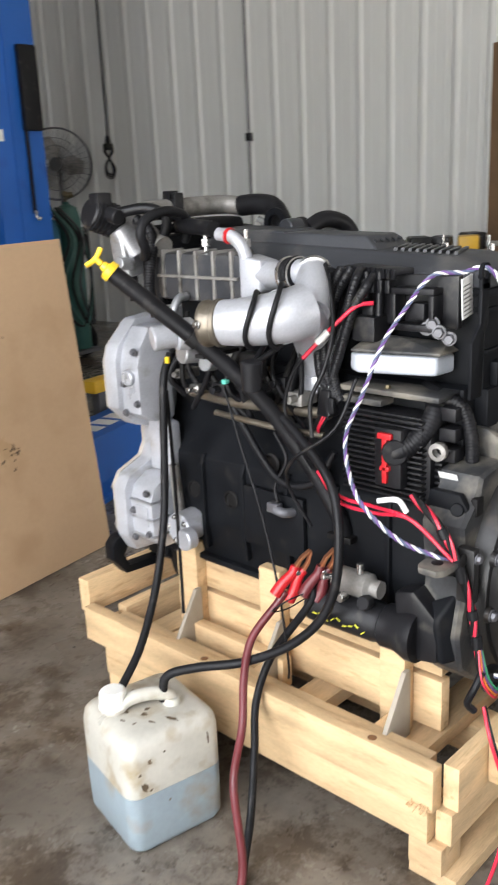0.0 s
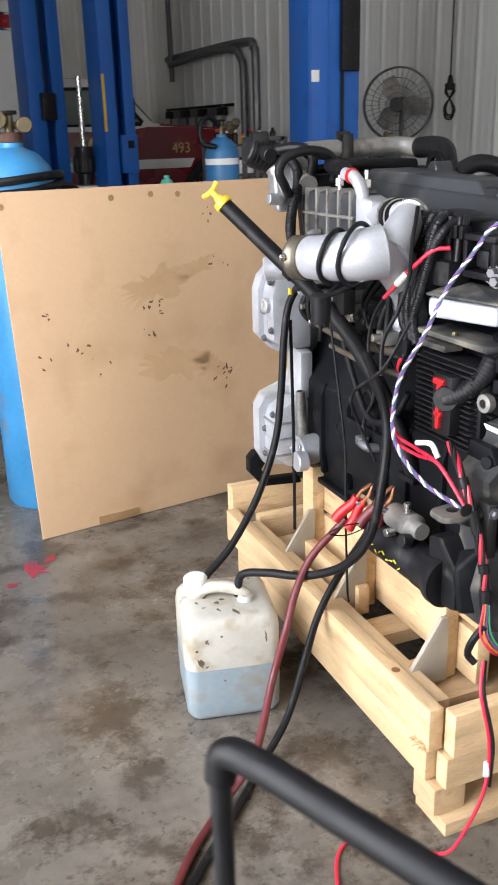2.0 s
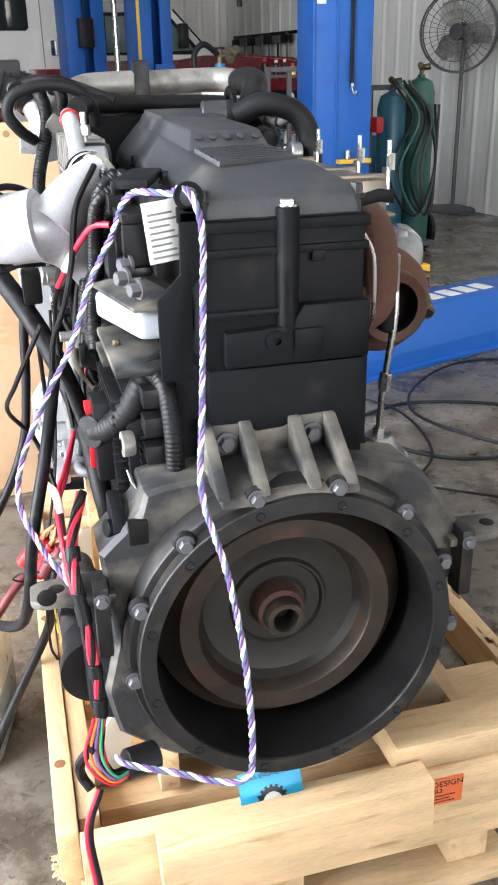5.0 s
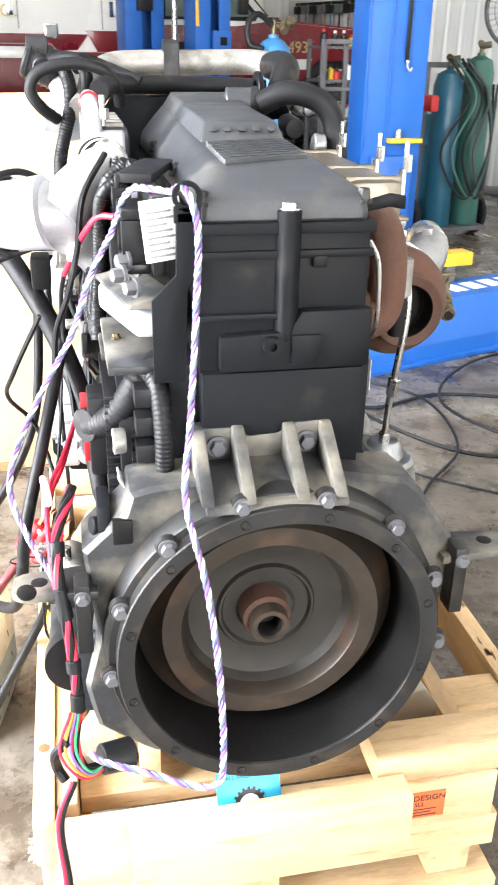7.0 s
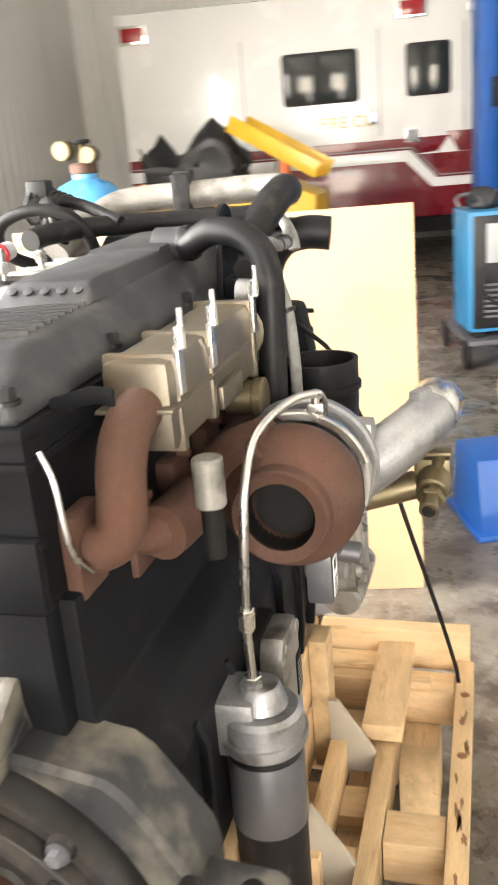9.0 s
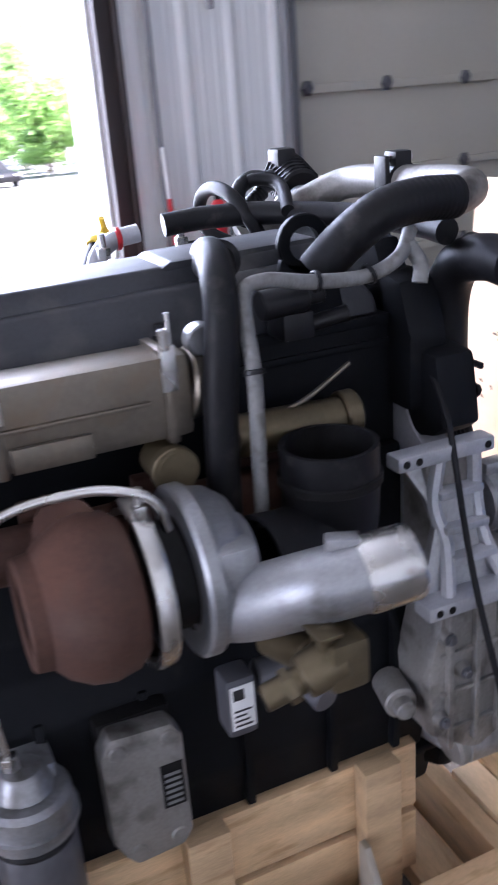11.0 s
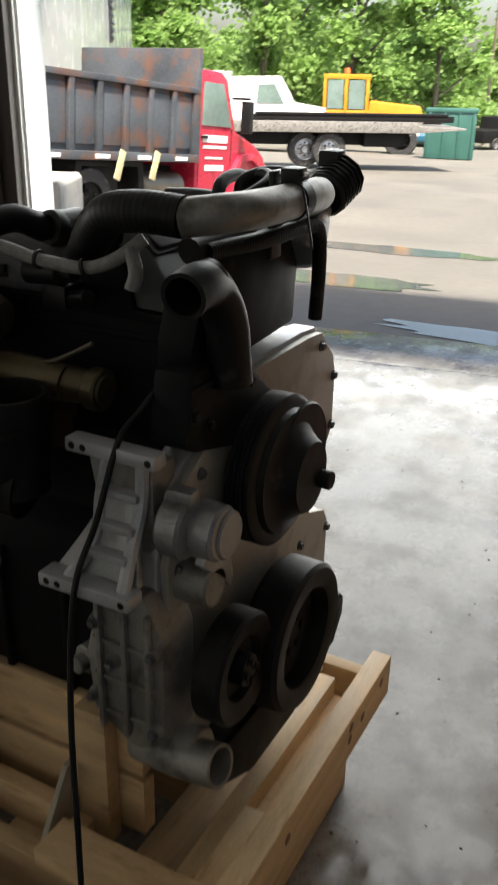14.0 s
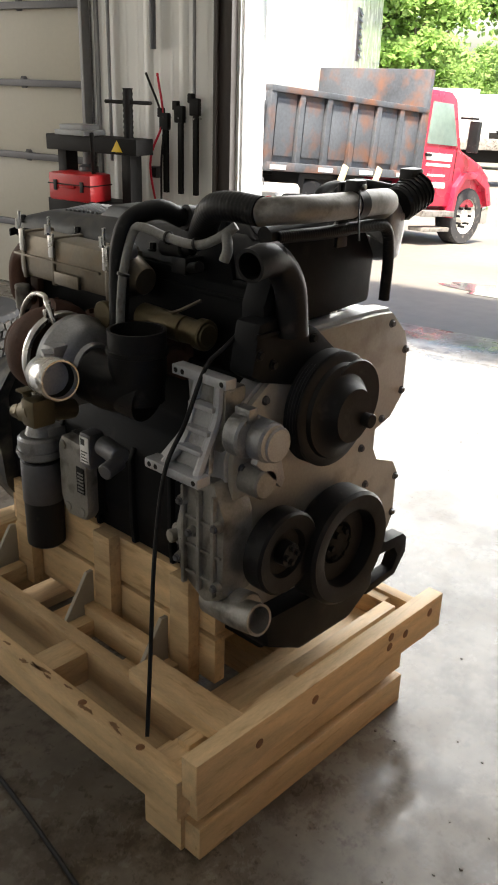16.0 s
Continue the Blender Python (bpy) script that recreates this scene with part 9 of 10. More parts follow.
for y in (0.2, 0.66):
    board(XI + 0.002, y, 0.2, XR - 0.042, y + 0.085, 0.29, "spacer_block", "x")
# front end: a proud beam, an inner cleat, sill boards and short stops
board(XL + 0.025, YF - 0.046, 0.268, XR - 0.01, YF, 0.374, "front_beam", "x")
board(XL + 0.078, YF - 0.155, 0.205, XI + 0.06, YF - 0.115, TOP, "front_cleat", "x")
board(XI + 0.002, YF - 0.17, 0.2, XR - 0.042, YF - 0.08, 0.285, "corner_block", "x")
board(XL + 0.08, YF - 0.115, 0.112, XI + 0.07, YF - 0.078, 0.255, "front_sill", "x")
board(XL + 0.08, YF - 0.13, 0.0, XI + 0.07, YF - 0.07, 0.092, "bottom_board", "x")
board(XI - 0.01, YF - 0.25, 0.0, XR - 0.075, YF - 0.12, 0.198, "corner_leg", bev=0.004)
board(0.345, 0.93, TOP + 0.001, 0.43, YF - 0.048, TOP + 0.04, "loose_plank")
board(0.13, YF - 0.112, 0.258, 0.34, YF - 0.05, TOP + 0.012, "stop_board", "x")
# rear end
board(XL + 0.038, YR - 0.04, 0.196, XI, YR - 0.002, TOP + 0.002, "rear_beam", "x")
rb2 = board(-0.245, YR - 0.096, 0.215, 0.232, YR - 0.042, 0.328, "rear_block", "x")
rb2.matrix_basis = Matrix.Translation((0, 0, 0.27)) @ Matrix.Rotation(radians(-2.2), 4, "Y") @ Matrix.Translation((0, 0, -0.27))
board(0.185, YR - 0.035, TOP + 0.004, XR - 0.06, YR + 0.055, TOP + 0.062, "loose_beam", "x")
board(XL + 0.03, YR - 0.03, 0.108, XI + 0.02, YR + 0.01, 0.188, "rear_sill", "x")
board(XL + 0.02, YR - 0.05, 0.0, XI + 0.03, YR + 0.07, 0.035, "bottom_board", "x")
for x in (XL + 0.05, -0.02, XI - 0.06):
    board(x - 0.042, YR - 0.02, 0.036, x + 0.042, YR + 0.065, 0.106, "foot_block", bev=0.005)
    board(x - 0.042, YF - 0.2, 0.036, x + 0.042, YF - 0.132, 0.106, "foot_block", bev=0.005)
    board(x - 0.045, YR + 0.015, 0.108, x + 0.045, YF - 0.13, 0.194, "runner", bev=0.004)
for y in (0.2, 0.5, 0.82, 1.08):
    board(XL + 0.078, y - 0.045, 0.196, XI - 0.04, y + 0.045, 0.235, "cross_board", "x")
# cradle: posts, boards, cleats and plywood gussets each side
for s in (-1, 1):
    x = -0.235 if s < 0 else 0.262
    for y in (0.26, 0.64, 0.95):
        board(x - 0.019, y - 0.035, 0.236, x + 0.019, y + 0.035, 0.545, "post")
        local("gusset", prism([(s * 0.0, 0.0), (s * 0.115, 0.0), (s * 0.115, 0.02), (s * 0.02, 0.17), (0, 0.17)], "y", y - 0.052, y - 0.04, 0.001), GUSSET, crate).location = (x + s * 0.02, 0, 0.246)
        board(x + s * 0.02, y - 0.04, 0.236, x + s * 0.14, y + 0.0, 0.29, "cleat", "x")
    board(x - s * 0.020, 0.15, 0.40, x - s * 0.056, 1.04, 0.535, "cradle_board")
    board(x - s * 0.020, 0.15, 0.255, x - s * 0.056, 1.04, 0.385, "cradle_board")
    board(x + s * 0.02, 0.57, 0.236, x + s * 0.055, 0.90, 0.32, "brace_board")
# knots, splits and oily stains on the boards
rk = random.Random(3)
for k in range(6):
    x = XL + 0.03 + (XR - XL - 0.05) * (0.05 + 0.9 * rk.random())
    z = 0.285 + 0.065 * rk.random()
    local("knot", lathe([(0, 0.0012), (0.004 + 0.008 * rk.random(), 0.0006), (0.0125, 0.0)], (x, YF + 0.0002, z), (x, YF + 1, z), 12), KNOT, crate)
for k in range(6):
    y = YR + 0.1 + 1.05 * rk.random()
    s = rk.choice((-1, 1))
    x = XL + 0.018 if s < 0 else XR - 0.018
    local("knot", lathe([(0, 0.0012), (0.005 + 0.006 * rk.random(), 0.0006), (0.011, 0.0)], (x, y, TOP + 0.0002), (x, y, 1), 10), KNOT, crate)
for k in range(16):
    y = 0.3 + 0.75 * rk.random()
    local("bark_edge", turned(blot(700 + k, 0.003 + 0.004 * rk.random(), 0.01 + 0.022 * rk.random()), Matrix.Translation((XR - 0.006 - 0.022 * rk.random(), y, TOP + 0.0003)) @ Matrix.Rotation(rk.uniform(-0.2, 0.2), 4, "Z")), BARKSTAIN, crate)
for k in range(24):
    a = rk.random() * 6.28
    local("splinter", turned(box(-0.001, -0.012, -0.001, 0.001, 0.012, 0.001, 0), Matrix.Translation((XL - 0.004, YR + 0.01 + 0.05 * rk.random(), 0.19 + 0.02 * rk.random())) @ Matrix.Rotation(a, 4, "X") @ Matrix.Rotation(a * 2, 4, "Z")), WOOD, crate)

# advert cards on the rear beam
card = thing("blue_card", "blue printed card with a gear emblem leaning on the crate", "card", Matrix.Translation((-0.04, 0.03, 0.315)) @ Matrix.Rotation(radians(2), 4, "Z") @ Matrix.Rotation(radians(-28), 4, "X"))
local("sheet", box(-0.056, -0.0006, -0.03, 0.056, 0.0006, 0.046, 0.0003), CARD, card)
text_ob("title", "SMALL ENGINE CRATE", 0.0105, Matrix.Translation((0, -0.0012, 0.036)) @ Matrix.Rotation(radians(90), 4, "X"), INK, card, "", 0.0003)
local("emblem", joined(prism(ngon(0, -0.012, 0.026, 28), "y", -0.0012, -0.0007, 0), *[turned(box(-0.0025, -0.0012, 0.024, 0.0025, -0.0007, 0.03, 0), Matrix.Translation((0, 0, -0.012)) @ Matrix.Rotation(k * 0.349, 4, "Y")) for k in range(18)]), INK, card)
local("emblem_face", prism(ngon(0, -0.012, 0.018, 24), "y", -0.0018, -0.0013, 0), PAPER, card)
lab = thing("orange_label", "orange printed label stuck on the crate's rear beam", "label", Matrix.Translation((0.282, YR - 0.0415, 0.25)))
local("sheet", box(-0.035, -0.0006, -0.03, 0.035, 0.0006, 0.032, 0.0003), ORANGE, lab)
text_ob("title", "DESIGN", 0.018, Matrix.Translation((0.004, -0.0012, 0.018)) @ Matrix.Rotation(radians(90), 4, "X"), INK, lab, "", 0.0003)
text_ob("subtitle", "SL2", 0.012, Matrix.Translation((-0.014, -0.0012, 0.003)) @ Matrix.Rotation(radians(90), 4, "X"), INK, lab, "", 0.0003)
local("bars", boxes([(-0.03, -0.0012, -0.024 + 0.007 * k, 0.02 - 0.01 * (k % 2), -0.0007, -0.022 + 0.007 * k) for k in range(3)], 0), INK, lab)

# ---- the jug ----
def rounded(w, d, r, n=5):
    out = []
    for cx, cy, a0 in ((w - r, d - r, 0), (-w + r, d - r, 90), (-w + r, -d + r, 180), (w - r, -d + r, 270)):
        out += [(cx + r * math.cos(radians(a0 + 90 * i / n)), cy + r * math.sin(radians(a0 + 90 * i / n))) for i in range(n + 1)]
    return out


def loft(rows, w, d, r, cap=True):
    """A soft square body: rows of (height, scale)."""
    bm = bmesh.new()
    rings = [[bm.verts.new((x * s, y * s, z)) for x, y in rounded(w, d, r)] for z, s in rows]
    for a, b in zip(rings, rings[1:]):
        for i in range(len(a)):
            j = (i + 1) % len(a)
            bm.faces.new((a[i], a[j], b[j], b[i]))
    if cap:
        bm.faces.new(rings[0])
        bm.faces.new(rings[-1])
    bmesh.ops.recalc_face_normals(bm, faces=bm.faces)
    return bm


jug = thing("plastic_jug", "cloudy white plastic jug half full of old coolant, oil-smeared", "jug", Matrix.Translation((-0.622, 0.715, 0)) @ Matrix.Rotation(radians(-12), 4, "Z"))
JW = 0.128
local("filled_wall", loft([(0.0, 0.86), (0.006, 0.93), (0.02, 0.985), (0.1, 1.0), (0.158, 1.0)], JW, JW, 0.035), FILLED, jug, "plastic wall darkened by coolant behind it")
local("body", loft([(0.1585, 1.0), (0.2, 1.0), (0.262, 1.0), (0.285, 0.97), (0.298, 0.9), (0.304, 0.75)], JW, JW, 0.035), POLY, jug)
local("fluid", loft([(0.008, 0.9), (0.022, 0.955), (0.1, 0.972), (0.155, 0.972), (0.156, 0.9)], JW, JW, 0.035), FLUID, jug)
local("handle", tube([(-0.075, 0.02, 0.30), (-0.05, 0.01, 0.328), (0.0, -0.005, 0.335), (0.045, -0.02, 0.322), (0.06, -0.025, 0.29)], 0.017, 14, 6), POLY, jug)
local("neck", rod((-0.075, 0.03, 0.295), (-0.075, 0.03, 0.325), 0.03), POLY, jug)
cap = local("cap", lathe([(0, 0.034), (0.026, 0.034), (0.031, 0.03), (0.032, 0.0), (0.036, -0.002), (0.036, -0.008), (0, -0.008)], (-0.075, 0.03, 0.325), (-0.075, 0.03, 1), 32), WHITEP, jug)
for k in range(20):
    a = k * 0.314
    local("grip_rib", box(-0.075 + 0.0312 * math.cos(a) - 0.0015, 0.03 + 0.0312 * math.sin(a) - 0.0015, 0.328, -0.075 + 0.0312 * math.cos(a) + 0.0015, 0.03 + 0.0312 * math.sin(a) + 0.0015, 0.353, 0.0005), WHITEP, cap)
local("spout", rod((0.05, -0.03, 0.295), (0.052, -0.03, 0.318), 0.024, 0.02), POLY, jug)
rj = random.Random(8)
for k in range(22):
    side, u, z = rj.randrange(3), rj.uniform(-0.1, 0.1), 0.03 + 0.25 * rj.random()
    w, h = 0.003 + 0.008 * rj.random(), 0.003 + 0.018 * rj.random() ** 2
    if side == 0:
        p, d = (u, -JW - 0.0005, z), (u, -9, z)
    elif side == 1:
        p, d = (JW + 0.0005, u, z), (9, u, z)
    else:
        p, d = (u, rj.uniform(-0.09, 0.09), 0.3045), (u, 0, 9)
        d = (p[0], p[1], 9)
    o, q, _ = axis_frame(p, d)
    local("oil_smear", turned(blot(900 + k, w * 0.9, h), Matrix.Translation(o) @ q.to_4x4() @ Matrix.Rotation(rj.random() * 0.6, 4, "Z")), SMEAR, jug)

# hoses from the engine into the jug
lone("drain_hose", tube([(-0.30, 0.91, 1.09), (-0.335, 0.90, 1.04), (-0.355, 0.89, 0.95), (-0.366, 0.888, 0.81), (-0.391, 0.878, 0.665), (-0.465, 0.838, 0.525), (-0.57, 0.79, 0.41), (-0.66, 0.765, 0.345)], 0.0105, 12, 9), RUBBER, "slim black drain hose hanging into the jug's neck", "hose")
lone("filler_hose", tube([(-0.29, 0.62, 1.02), (-0.31, 0.50, 0.96), (-0.345, 0.36, 0.86), (-0.385, 0.31, 0.72), (-0.405, 0.33, 0.59), (-0.43, 0.41, 0.49), (-0.48, 0.52, 0.425), (-0.54, 0.62, 0.40), (-0.585, 0.68, 0.375), (-0.594, 0.69, 0.31)], 0.011, 12, 9), RUBBER, "black rubber hose looping into the jug's spout", "hose")
lone("loose_lead", tube([(-0.33, 0.90, 1.0), (-0.325, 0.90, 0.75), (-0.32, 0.905, 0.5), (-0.318, 0.91, 0.36)], 0.005, 8, 5), RUBBER, "thin black lead hanging from the engine", "cable")
lone("loose_lead", tube([(-0.30, 0.72, 1.02), (-0.31, 0.66, 0.88), (-0.33, 0.58, 0.72), (-0.37, 0.50, 0.56), (-0.38, 0.47, 0.40), (-0.37, 0.48, 0.345)], 0.003, 8, 6), RUBBER, "thin black lead hanging onto the crate", "cable")
lone("loose_lead", tube([(-0.33, 0.30, 1.10), (-0.38, 0.32, 1.0), (-0.40, 0.42, 0.92), (-0.36, 0.47, 0.84), (-0.33, 0.43, 0.74)], 0.004, 8, 7), RUBBER, "thin black lead looped beside the block", "cable")
lone("tape_cuff", rod((-0.448, 0.485, 1.14), (-0.446, 0.49, 1.075), 0.024, 0.022), RUBBER, "black tape cuff round a hose", "tape")
for y0, c0, rr in ((0.515, (-0.392, 1.215), 0.062), (0.47, (-0.36, 1.222), 0.07)):
    lone("loop_hose", tube([(c0[0] + rr * math.cos(a) * 0.9, y0 + 0.012 * math.sin(2 * a) + 0.02 * math.cos(a), c0[1] + rr * math.sin(a)) for a in (-1.9 - 0.42 * i for i in range(13))] + [(-0.446, 0.487, 1.13)], 0.0058, 10, 4), RUBBER, "black hose looped round the silver throttle elbow", "hose")
lone("throttle_lead", tube([(-0.21, 0.47, 1.32), (-0.25, 0.425, 1.26), (-0.265, 0.41, 1.18), (-0.285, 0.42, 1.1), (-0.31, 0.44, 1.03), (-0.32, 0.43, 0.95)], 0.005, 8, 7), RUBBER, "thin black lead hanging down the throttle body", "cable")

# jump cables and clamp
lone("jumper_cable", tube([(-0.391, 0.463, 0.59), (-0.41, 0.475, 0.56), (-0.459, 0.513, 0.478), (-0.515, 0.49, 0.405), (-0.558, 0.459, 0.32), (-0.60, 0.455, 0.188), (-0.695, 0.343, 0.085), (-0.80, 0.289, 0.016), (-0.95, 0.14, 0.012), (-1.1, -0.1, 0.012), (-1.25, -0.5, 0.012)], 0.0098, 12, 9), REDWIRE, "thick dull red jumper cable running to the floor", "cable")
lone("jumper_cable", tube([(-0.352, 0.412, 0.60), (-0.358, 0.42, 0.555), (-0.38, 0.52, 0.40), (-0.43, 0.535, 0.29), (-0.492, 0.489, 0.20), (-0.566, 0.441, 0.078), (-0.673, 0.371, 0.013), (-0.80, 0.24, 0.012), (-0.97, 0.07, 0.012), (-1.12, -0.16, 0.012), (-1.25, -0.55, 0.012)], 0.0098, 12, 9), RUBBER, "thick black jumper cable running to the floor", "cable")
for nm, p0, p1, paint, lab in (("jumper_clamp", (-0.398, 0.468, 0.575), (-0.339, 0.427, 0.685), RED, "red-handled copper jumper clamp biting the starter lead"), ("jumper_clamp", (-0.36, 0.415, 0.575), (-0.318, 0.385, 0.672), REDWIRE, "dark red jumper clamp beside the brighter one")):
    cm1 = Matrix.Translation(p0) @ (Vector(p1) - Vector(p0)).to_track_quat("Z", "Y").to_matrix().to_4x4()
    cl1 = thing(nm, lab, "clamp", cm1)
    for sg in (-1, 1):
        local("handle", tube([(0, sg * 0.019, 0.0), (0, sg * 0.017, 0.03), (0, sg * 0.009, 0.062), (0, sg * 0.012, 0.082)], 0.0145, 12, 5, 0, 0.01, 0, 0.011), paint, cl1)
        local("jaw", prism([(sg * 0.004, 0.075), (sg * 0.014, 0.08), (sg * 0.013, 0.105), (sg * 0.003, 0.132), (sg * 0.0005, 0.128), (sg * 0.007, 0.10)], "x", -0.008, 0.008, 0.0015), COPPER, cl1)
    local("pivot", rod((-0.011, 0, 0.072), (0.011, 0, 0.072), 0.006), STEEL, cl1)
local("spring_wire", tube([(0.0, 0.0, 0.02), (-0.02, 0.05, -0.01), (0.0, 0.07, -0.06), (0.02, 0.03, -0.05), (0.01, 0.0, 0.0)], 0.0018, 6, 6), DARK, cl1)


def twisted(pts, r, mats, label, turns_per_m=24, name="twisted_wires"):
    """Wires laid round one another along pts."""
    path = smooth_path(pts, 14)
    t = thing(name, label, "wire", (0, 0, 0))
    n = len(mats)
    for i, m in enumerate(mats):
        out, run = [], 0.0
        ref = (path[1] - path[0]).orthogonal().normalized()
        for k, p in enumerate(path):
            if k:
                run += (p - path[k - 1]).length
            tn = (path[min(k + 1, len(path) - 1)] - path[max(k - 1, 0)]).normalized()
            ref = (ref - tn * ref.dot(tn)).normalized()
            a = 2 * math.pi * (run * turns_per_m + i / n)
            out.append((p + (ref * math.cos(a) + tn.cross(ref) * math.sin(a)) * r * 0.62, run))
        pts2 = [p for p, _ in out]
        part("wire", tube(pts2, r * 0.62, 6, 2), m, t)
    return t


twisted([(-0.14, 0.165, 1.305), (-0.19, 0.21, 1.30), (-0.215, 0.255, 1.235), (-0.25, 0.29, 1.16), (-0.285, 0.315, 1.06), (-0.335, 0.325, 0.97), (-0.385, 0.27, 0.885), (-0.395, 0.215, 0.835), (-0.37, 0.16, 0.785), (-0.335, 0.09, 0.755), (-0.325, 0.05, 0.745)], 0.0043, (PAPER, VIOLET, SLATE), "white and violet wires twisted together, draped over the block")
twisted([(-0.14, 0.165, 1.305), (-0.125, 0.12, 1.315), (-0.112, 0.09, 1.27), (-0.117, 0.078, 1.163), (-0.13, 0.05, 1.02), (-0.145, 0.0, 0.92), (-0.128, -0.06, 0.83), (-0.118, -0.095, 0.74), (-0.114, -0.116, 0.657), (-0.112, -0.12, 0.57), (-0.118, -0.118, 0.515), (-0.15, -0.10, 0.495), (-0.22, -0.07, 0.505), (-0.28, -0.045, 0.512), (-0.30, -0.02, 0.51)], 0.0043, (PAPER, VIOLET, SLATE), "white and violet wires twisted together, hanging before the flywheel")
hwm = twisted([(-0.30, 0.18, 0.86), (-0.325, 0.10, 0.82), (-0.325, 0.055, 0.75), (-0.315, 0.03, 0.66), (-0.312, 0.015, 0.58), (-0.322, -0.005, 0.52), (-0.31, -0.02, 0.48), (-0.275, -0.012, 0.475)], 0.0072, (DARK, BRIGHTRED, RUBBER, DARK, BRIGHTRED), "black-wrapped wire harness with red wires and a round plug", 6, "wire_harness")
for k, (m, dx) in enumerate(((GREENW, 0.006), (BRIGHTRED, -0.006), (VIOLET, 0.002), (ORANGEW, -0.002))):
    part("wire", tube([(-0.318 + dx, 0.004, 0.57), (-0.332 + dx * 2, -0.018, 0.515), (-0.305 + dx, -0.03, 0.475 + dx), (-0.265, -0.005, 0.475 + dx)], 0.0024, 6, 7), m, hwm)
for p, q in (((-0.325, 0.058, 0.758), (-0.32, 0.045, 0.71)), ((-0.3145, 0.027, 0.65), (-0.3135, 0.022, 0.63)), ((-0.312, 0.016, 0.595), (-0.313, 0.012, 0.565)), ((-0.326, 0.095, 0.815), (-0.3265, 0.083, 0.795))):
    part("tape_wrap", rod(p, q, 0.0115, None, 14), RUBBER, hwm)
part("round_plug", rod((-0.285, -0.005, 0.478), (-0.235, 0.01, 0.47), 0.024, 0.026), PLASTIC, hwm)
part("plug_tail", tube([(-0.33, -0.01, 0.53), (-0.352, -0.005, 0.50), (-0.352, 0.01, 0.46), (-0.34, 0.0, 0.44)], 0.008, 8, 5), RUBBER, hwm)
lone("red_wire", tube([(-0.205, 0.345, 1.24), (-0.231, 0.37, 1.235), (-0.255, 0.405, 1.20), (-0.269, 0.432, 1.17), (-0.29, 0.475, 1.12)], 0.0052, 10, 6), BRIGHTRED, "bright red wire end with a white joint", "wire")
lone("wire_joint", rod((-0.264, 0.422, 1.181), (-0.276, 0.446, 1.154), 0.0085), PAPER, "white crimp joint on the red wire", "joint")
lone("black_wire", tube([(-0.29, 0.475, 1.12), (-0.298, 0.505, 1.075), (-0.30, 0.525, 1.0), (-0.295, 0.50, 0.92), (-0.29, 0.46, 0.86)], 0.004, 8, 6), RUBBER, "black wire below the white joint", "wire")
for d in (0, 0.014):
    lone("red_wire", tube([(-0.29, 0.44, 0.86), (-0.315, 0.36, 0.825 - d), (-0.335, 0.25, 0.83 - d), (-0.34, 0.16, 0.825), (-0.335, 0.08, 0.77), (-0.328, 0.05, 0.74)], 0.0042, 8, 7), BRIGHTRED, "bright red wire over the control module", "wire")
lone("white_wire_end", tube([(-0.335, 0.17, 0.835), (-0.34, 0.19, 0.86), (-0.345, 0.235, 0.85)], 0.006, 8, 5), PAPER, "taped white wire end", "wire")
lone("floor_wire", joined(tube([(-0.33, -0.015, 0.45), (-0.355, -0.045, 0.40), (-0.35, -0.075, 0.30), (-0.36, -0.085, 0.20), (-0.39, -0.075, 0.10), (-0.42, -0.05, 0.02), (-0.46, 0.0, 0.006), (-0.53, 0.08, 0.005), (-0.62, 0.06, 0.005), (-0.68, -0.06, 0.005), (-0.70, -0.2, 0.005)], 0.004, 8, 8)), BRIGHTRED, "thin red wire trailing from the harness to the floor", "wire")
lone("floor_wire", joined(tube([(-0.325, -0.015, 0.45), (-0.349, -0.047, 0.40), (-0.343, -0.078, 0.30), (-0.352, -0.088, 0.20)], 0.004, 8, 6)), RUBBER, "thin black wire beside the red one", "wire")
lone("wire_joint", rod((-0.353, -0.078, 0.255), (-0.358, -0.083, 0.225), 0.0068), PAPER, "white crimp joint on the hanging wires", "joint")
lone("wire_joint", rod((-0.525, 0.073, 0.006), (-0.54, 0.082, 0.006), 0.0055), PAPER, "white crimp joint on the wire end on the floor", "joint")

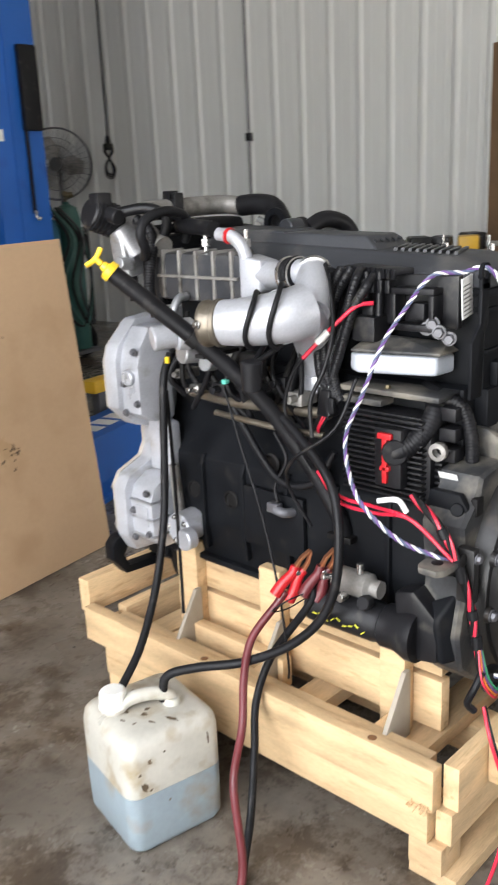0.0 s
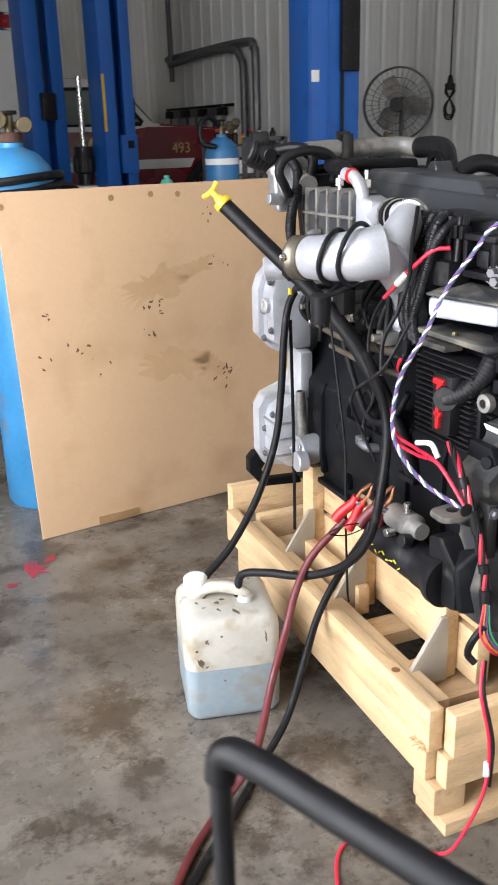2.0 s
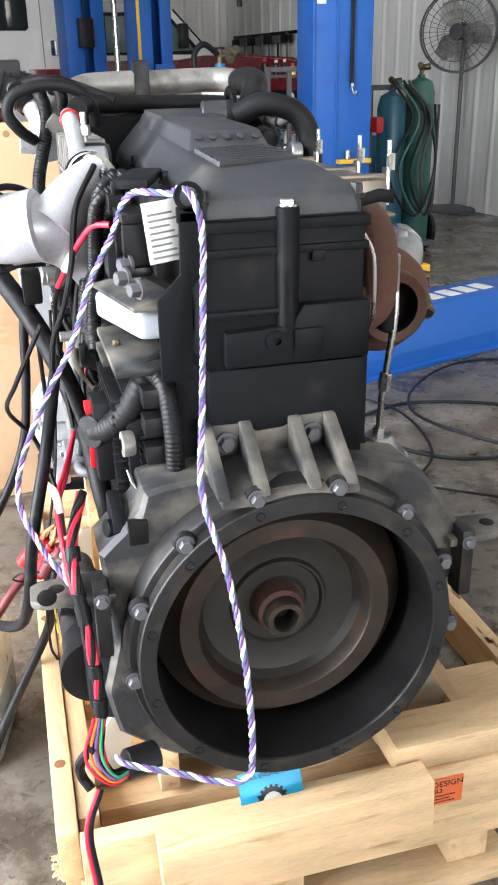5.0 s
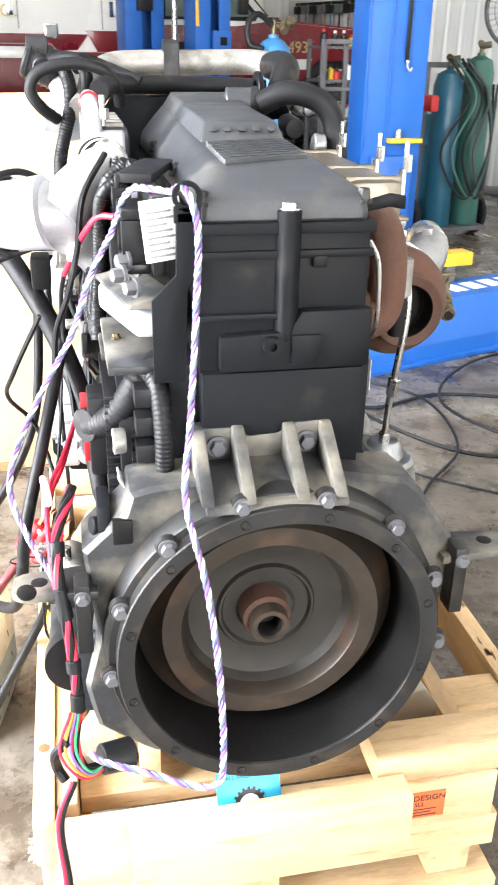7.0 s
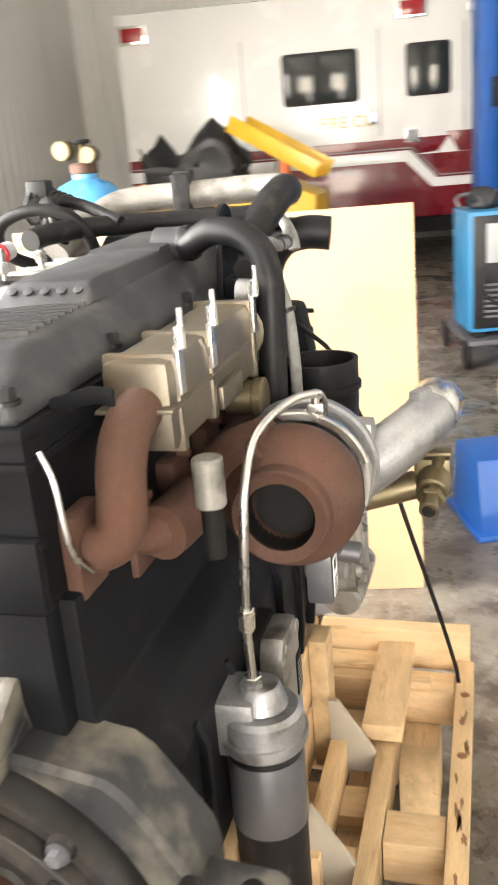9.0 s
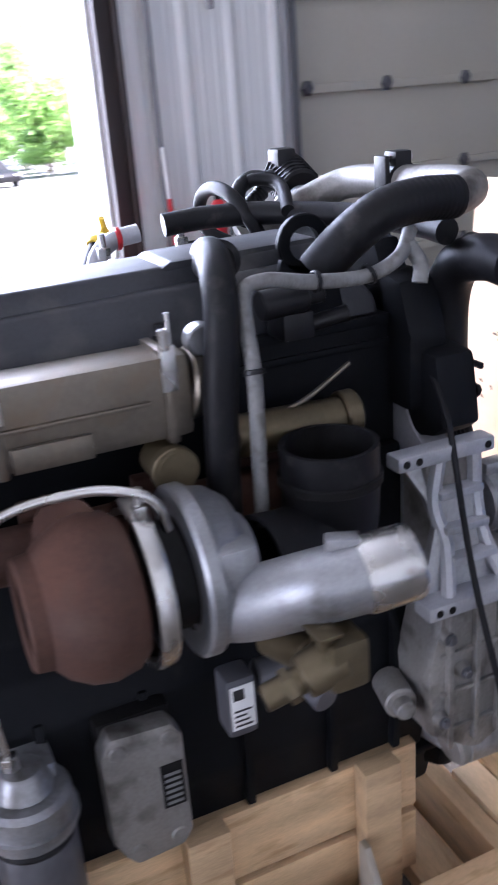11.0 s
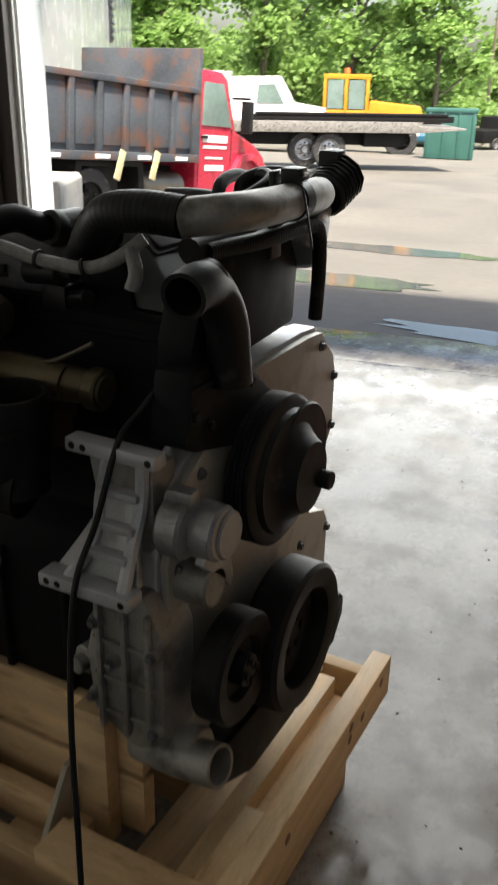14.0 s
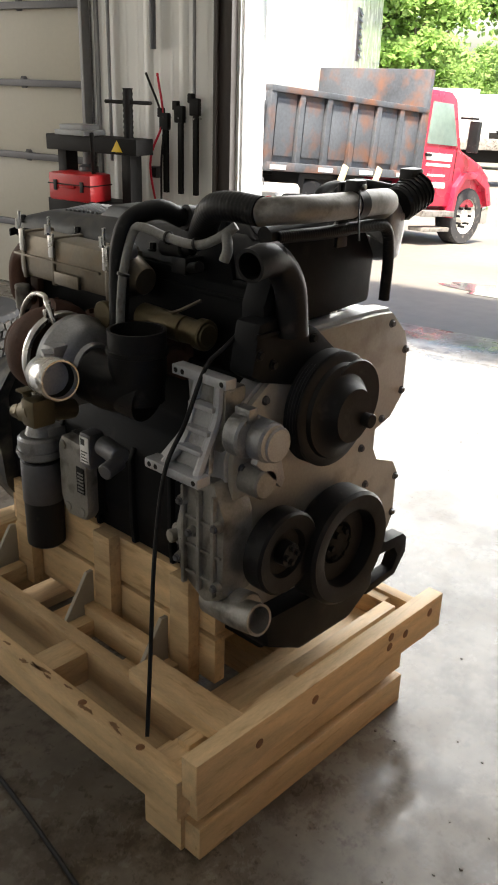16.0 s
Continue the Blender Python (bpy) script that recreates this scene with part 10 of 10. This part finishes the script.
# cardboard screen behind
scr = thing("cardboard_screen", "upright brown cardboard sheet with oil stains", "cardboard", Matrix.Translation((-0.925, 1.955, 0.002)) @ Matrix.Rotation(math.atan2(0.225, 1.31), 4, "Z") @ Matrix.Rotation(radians(-5.5), 4, "X"))
local("sheet", box(0, -0.006, 0.0, 1.33, 0.006, 1.322, 0.002), BOARD, scr)
local("torn_foot", box(0.24, -0.012, 0.0, 0.42, -0.0062, 0.035, 0.002), KRAFT, scr)
rs = random.Random(21)
for k in range(44):
    cx, cz = rs.choice(((0.28, 0.72), (0.33, 0.62), (0.88, 0.55), (0.9, 0.48), (0.85, 1.2), (0.9, 1.0), (0.15, 0.85), (0.6, 0.85), (0.55, 0.75), (0.12, 0.7)))
    x, z, w = cx + rs.gauss(0, 0.025), cz + rs.gauss(0, 0.02), 0.002 + 0.006 * rs.random()
    local("oil_mark", turned(blot(500 + k, w * (1 + 1.2 * rs.random()), w * 0.8), Matrix.Translation((x, -0.0061, z)) @ Matrix.Rotation(rs.random() * 3, 4, "Y") @ Matrix.Rotation(radians(90), 4, "X")), STAINMARK, scr)
SOAKED = mat("oil_soaked_cardboard", (0.47, 0.305, 0.165), 0.7, 0, 0.1, 6, 70, 0.06, (0.51, 0.34, 0.195), 0.4)
for k, (x, z, w, h, turn) in enumerate(((0.60, 0.93, 0.17, 0.075, -0.3), (0.79, 0.985, 0.13, 0.035, -0.25), (0.66, 0.60, 0.20, 0.07, 0.12), (0.84, 0.56, 0.10, 0.07, 0.4))):
    local("soaked_patch", turned(blot(90 + k, w, h, 0.0004, 40), Matrix.Translation((x, -0.0060, z)) @ Matrix.Rotation(turn, 4, "Y") @ Matrix.Rotation(radians(90), 4, "X")), SOAKED, scr)
for x, z in ((0.02, 1.27), (0.45, 1.28), (0.62, 1.285), (0.74, 1.28)):
    local("edge_dent", prism(ngon(x, z, 0.012, 8, 0.3), "y", -0.0075, -0.0062, 0), KRAFT, scr)

# tubular handle in the foreground
hnd2 = thing("cart_handle", "black padded tubular cart handle", "handle", (0, 0, 0))
part("grip", tube([(-1.105, -0.575, 0.86), (-1.10, -0.58, 0.892), (-1.08, -0.62, 0.90), (-1.03, -0.735, 0.90), (-0.96, -0.90, 0.90), (-0.94, -0.94, 0.892), (-0.935, -0.95, 0.86)], 0.0165, 16, 7), RUBBER, hnd2)
for x, y in ((-1.105, -0.575), (-0.935, -0.95)):
    part("leg", rod((x, y, 0.02), (x, y, 0.87), 0.0115), PLASTIC, hnd2)
part("base", box(-1.15, -1.0, 0.06, -0.88, -0.53, 0.085, 0.006), FIXTURE, hnd2)
for x, y in ((-1.12, -0.56), (-1.12, -0.97), (-0.91, -0.56), (-0.91, -0.97)):
    part("castor", rod((x - 0.012, y, 0.03), (x + 0.012, y, 0.03), 0.03), RUBBER, hnd2)
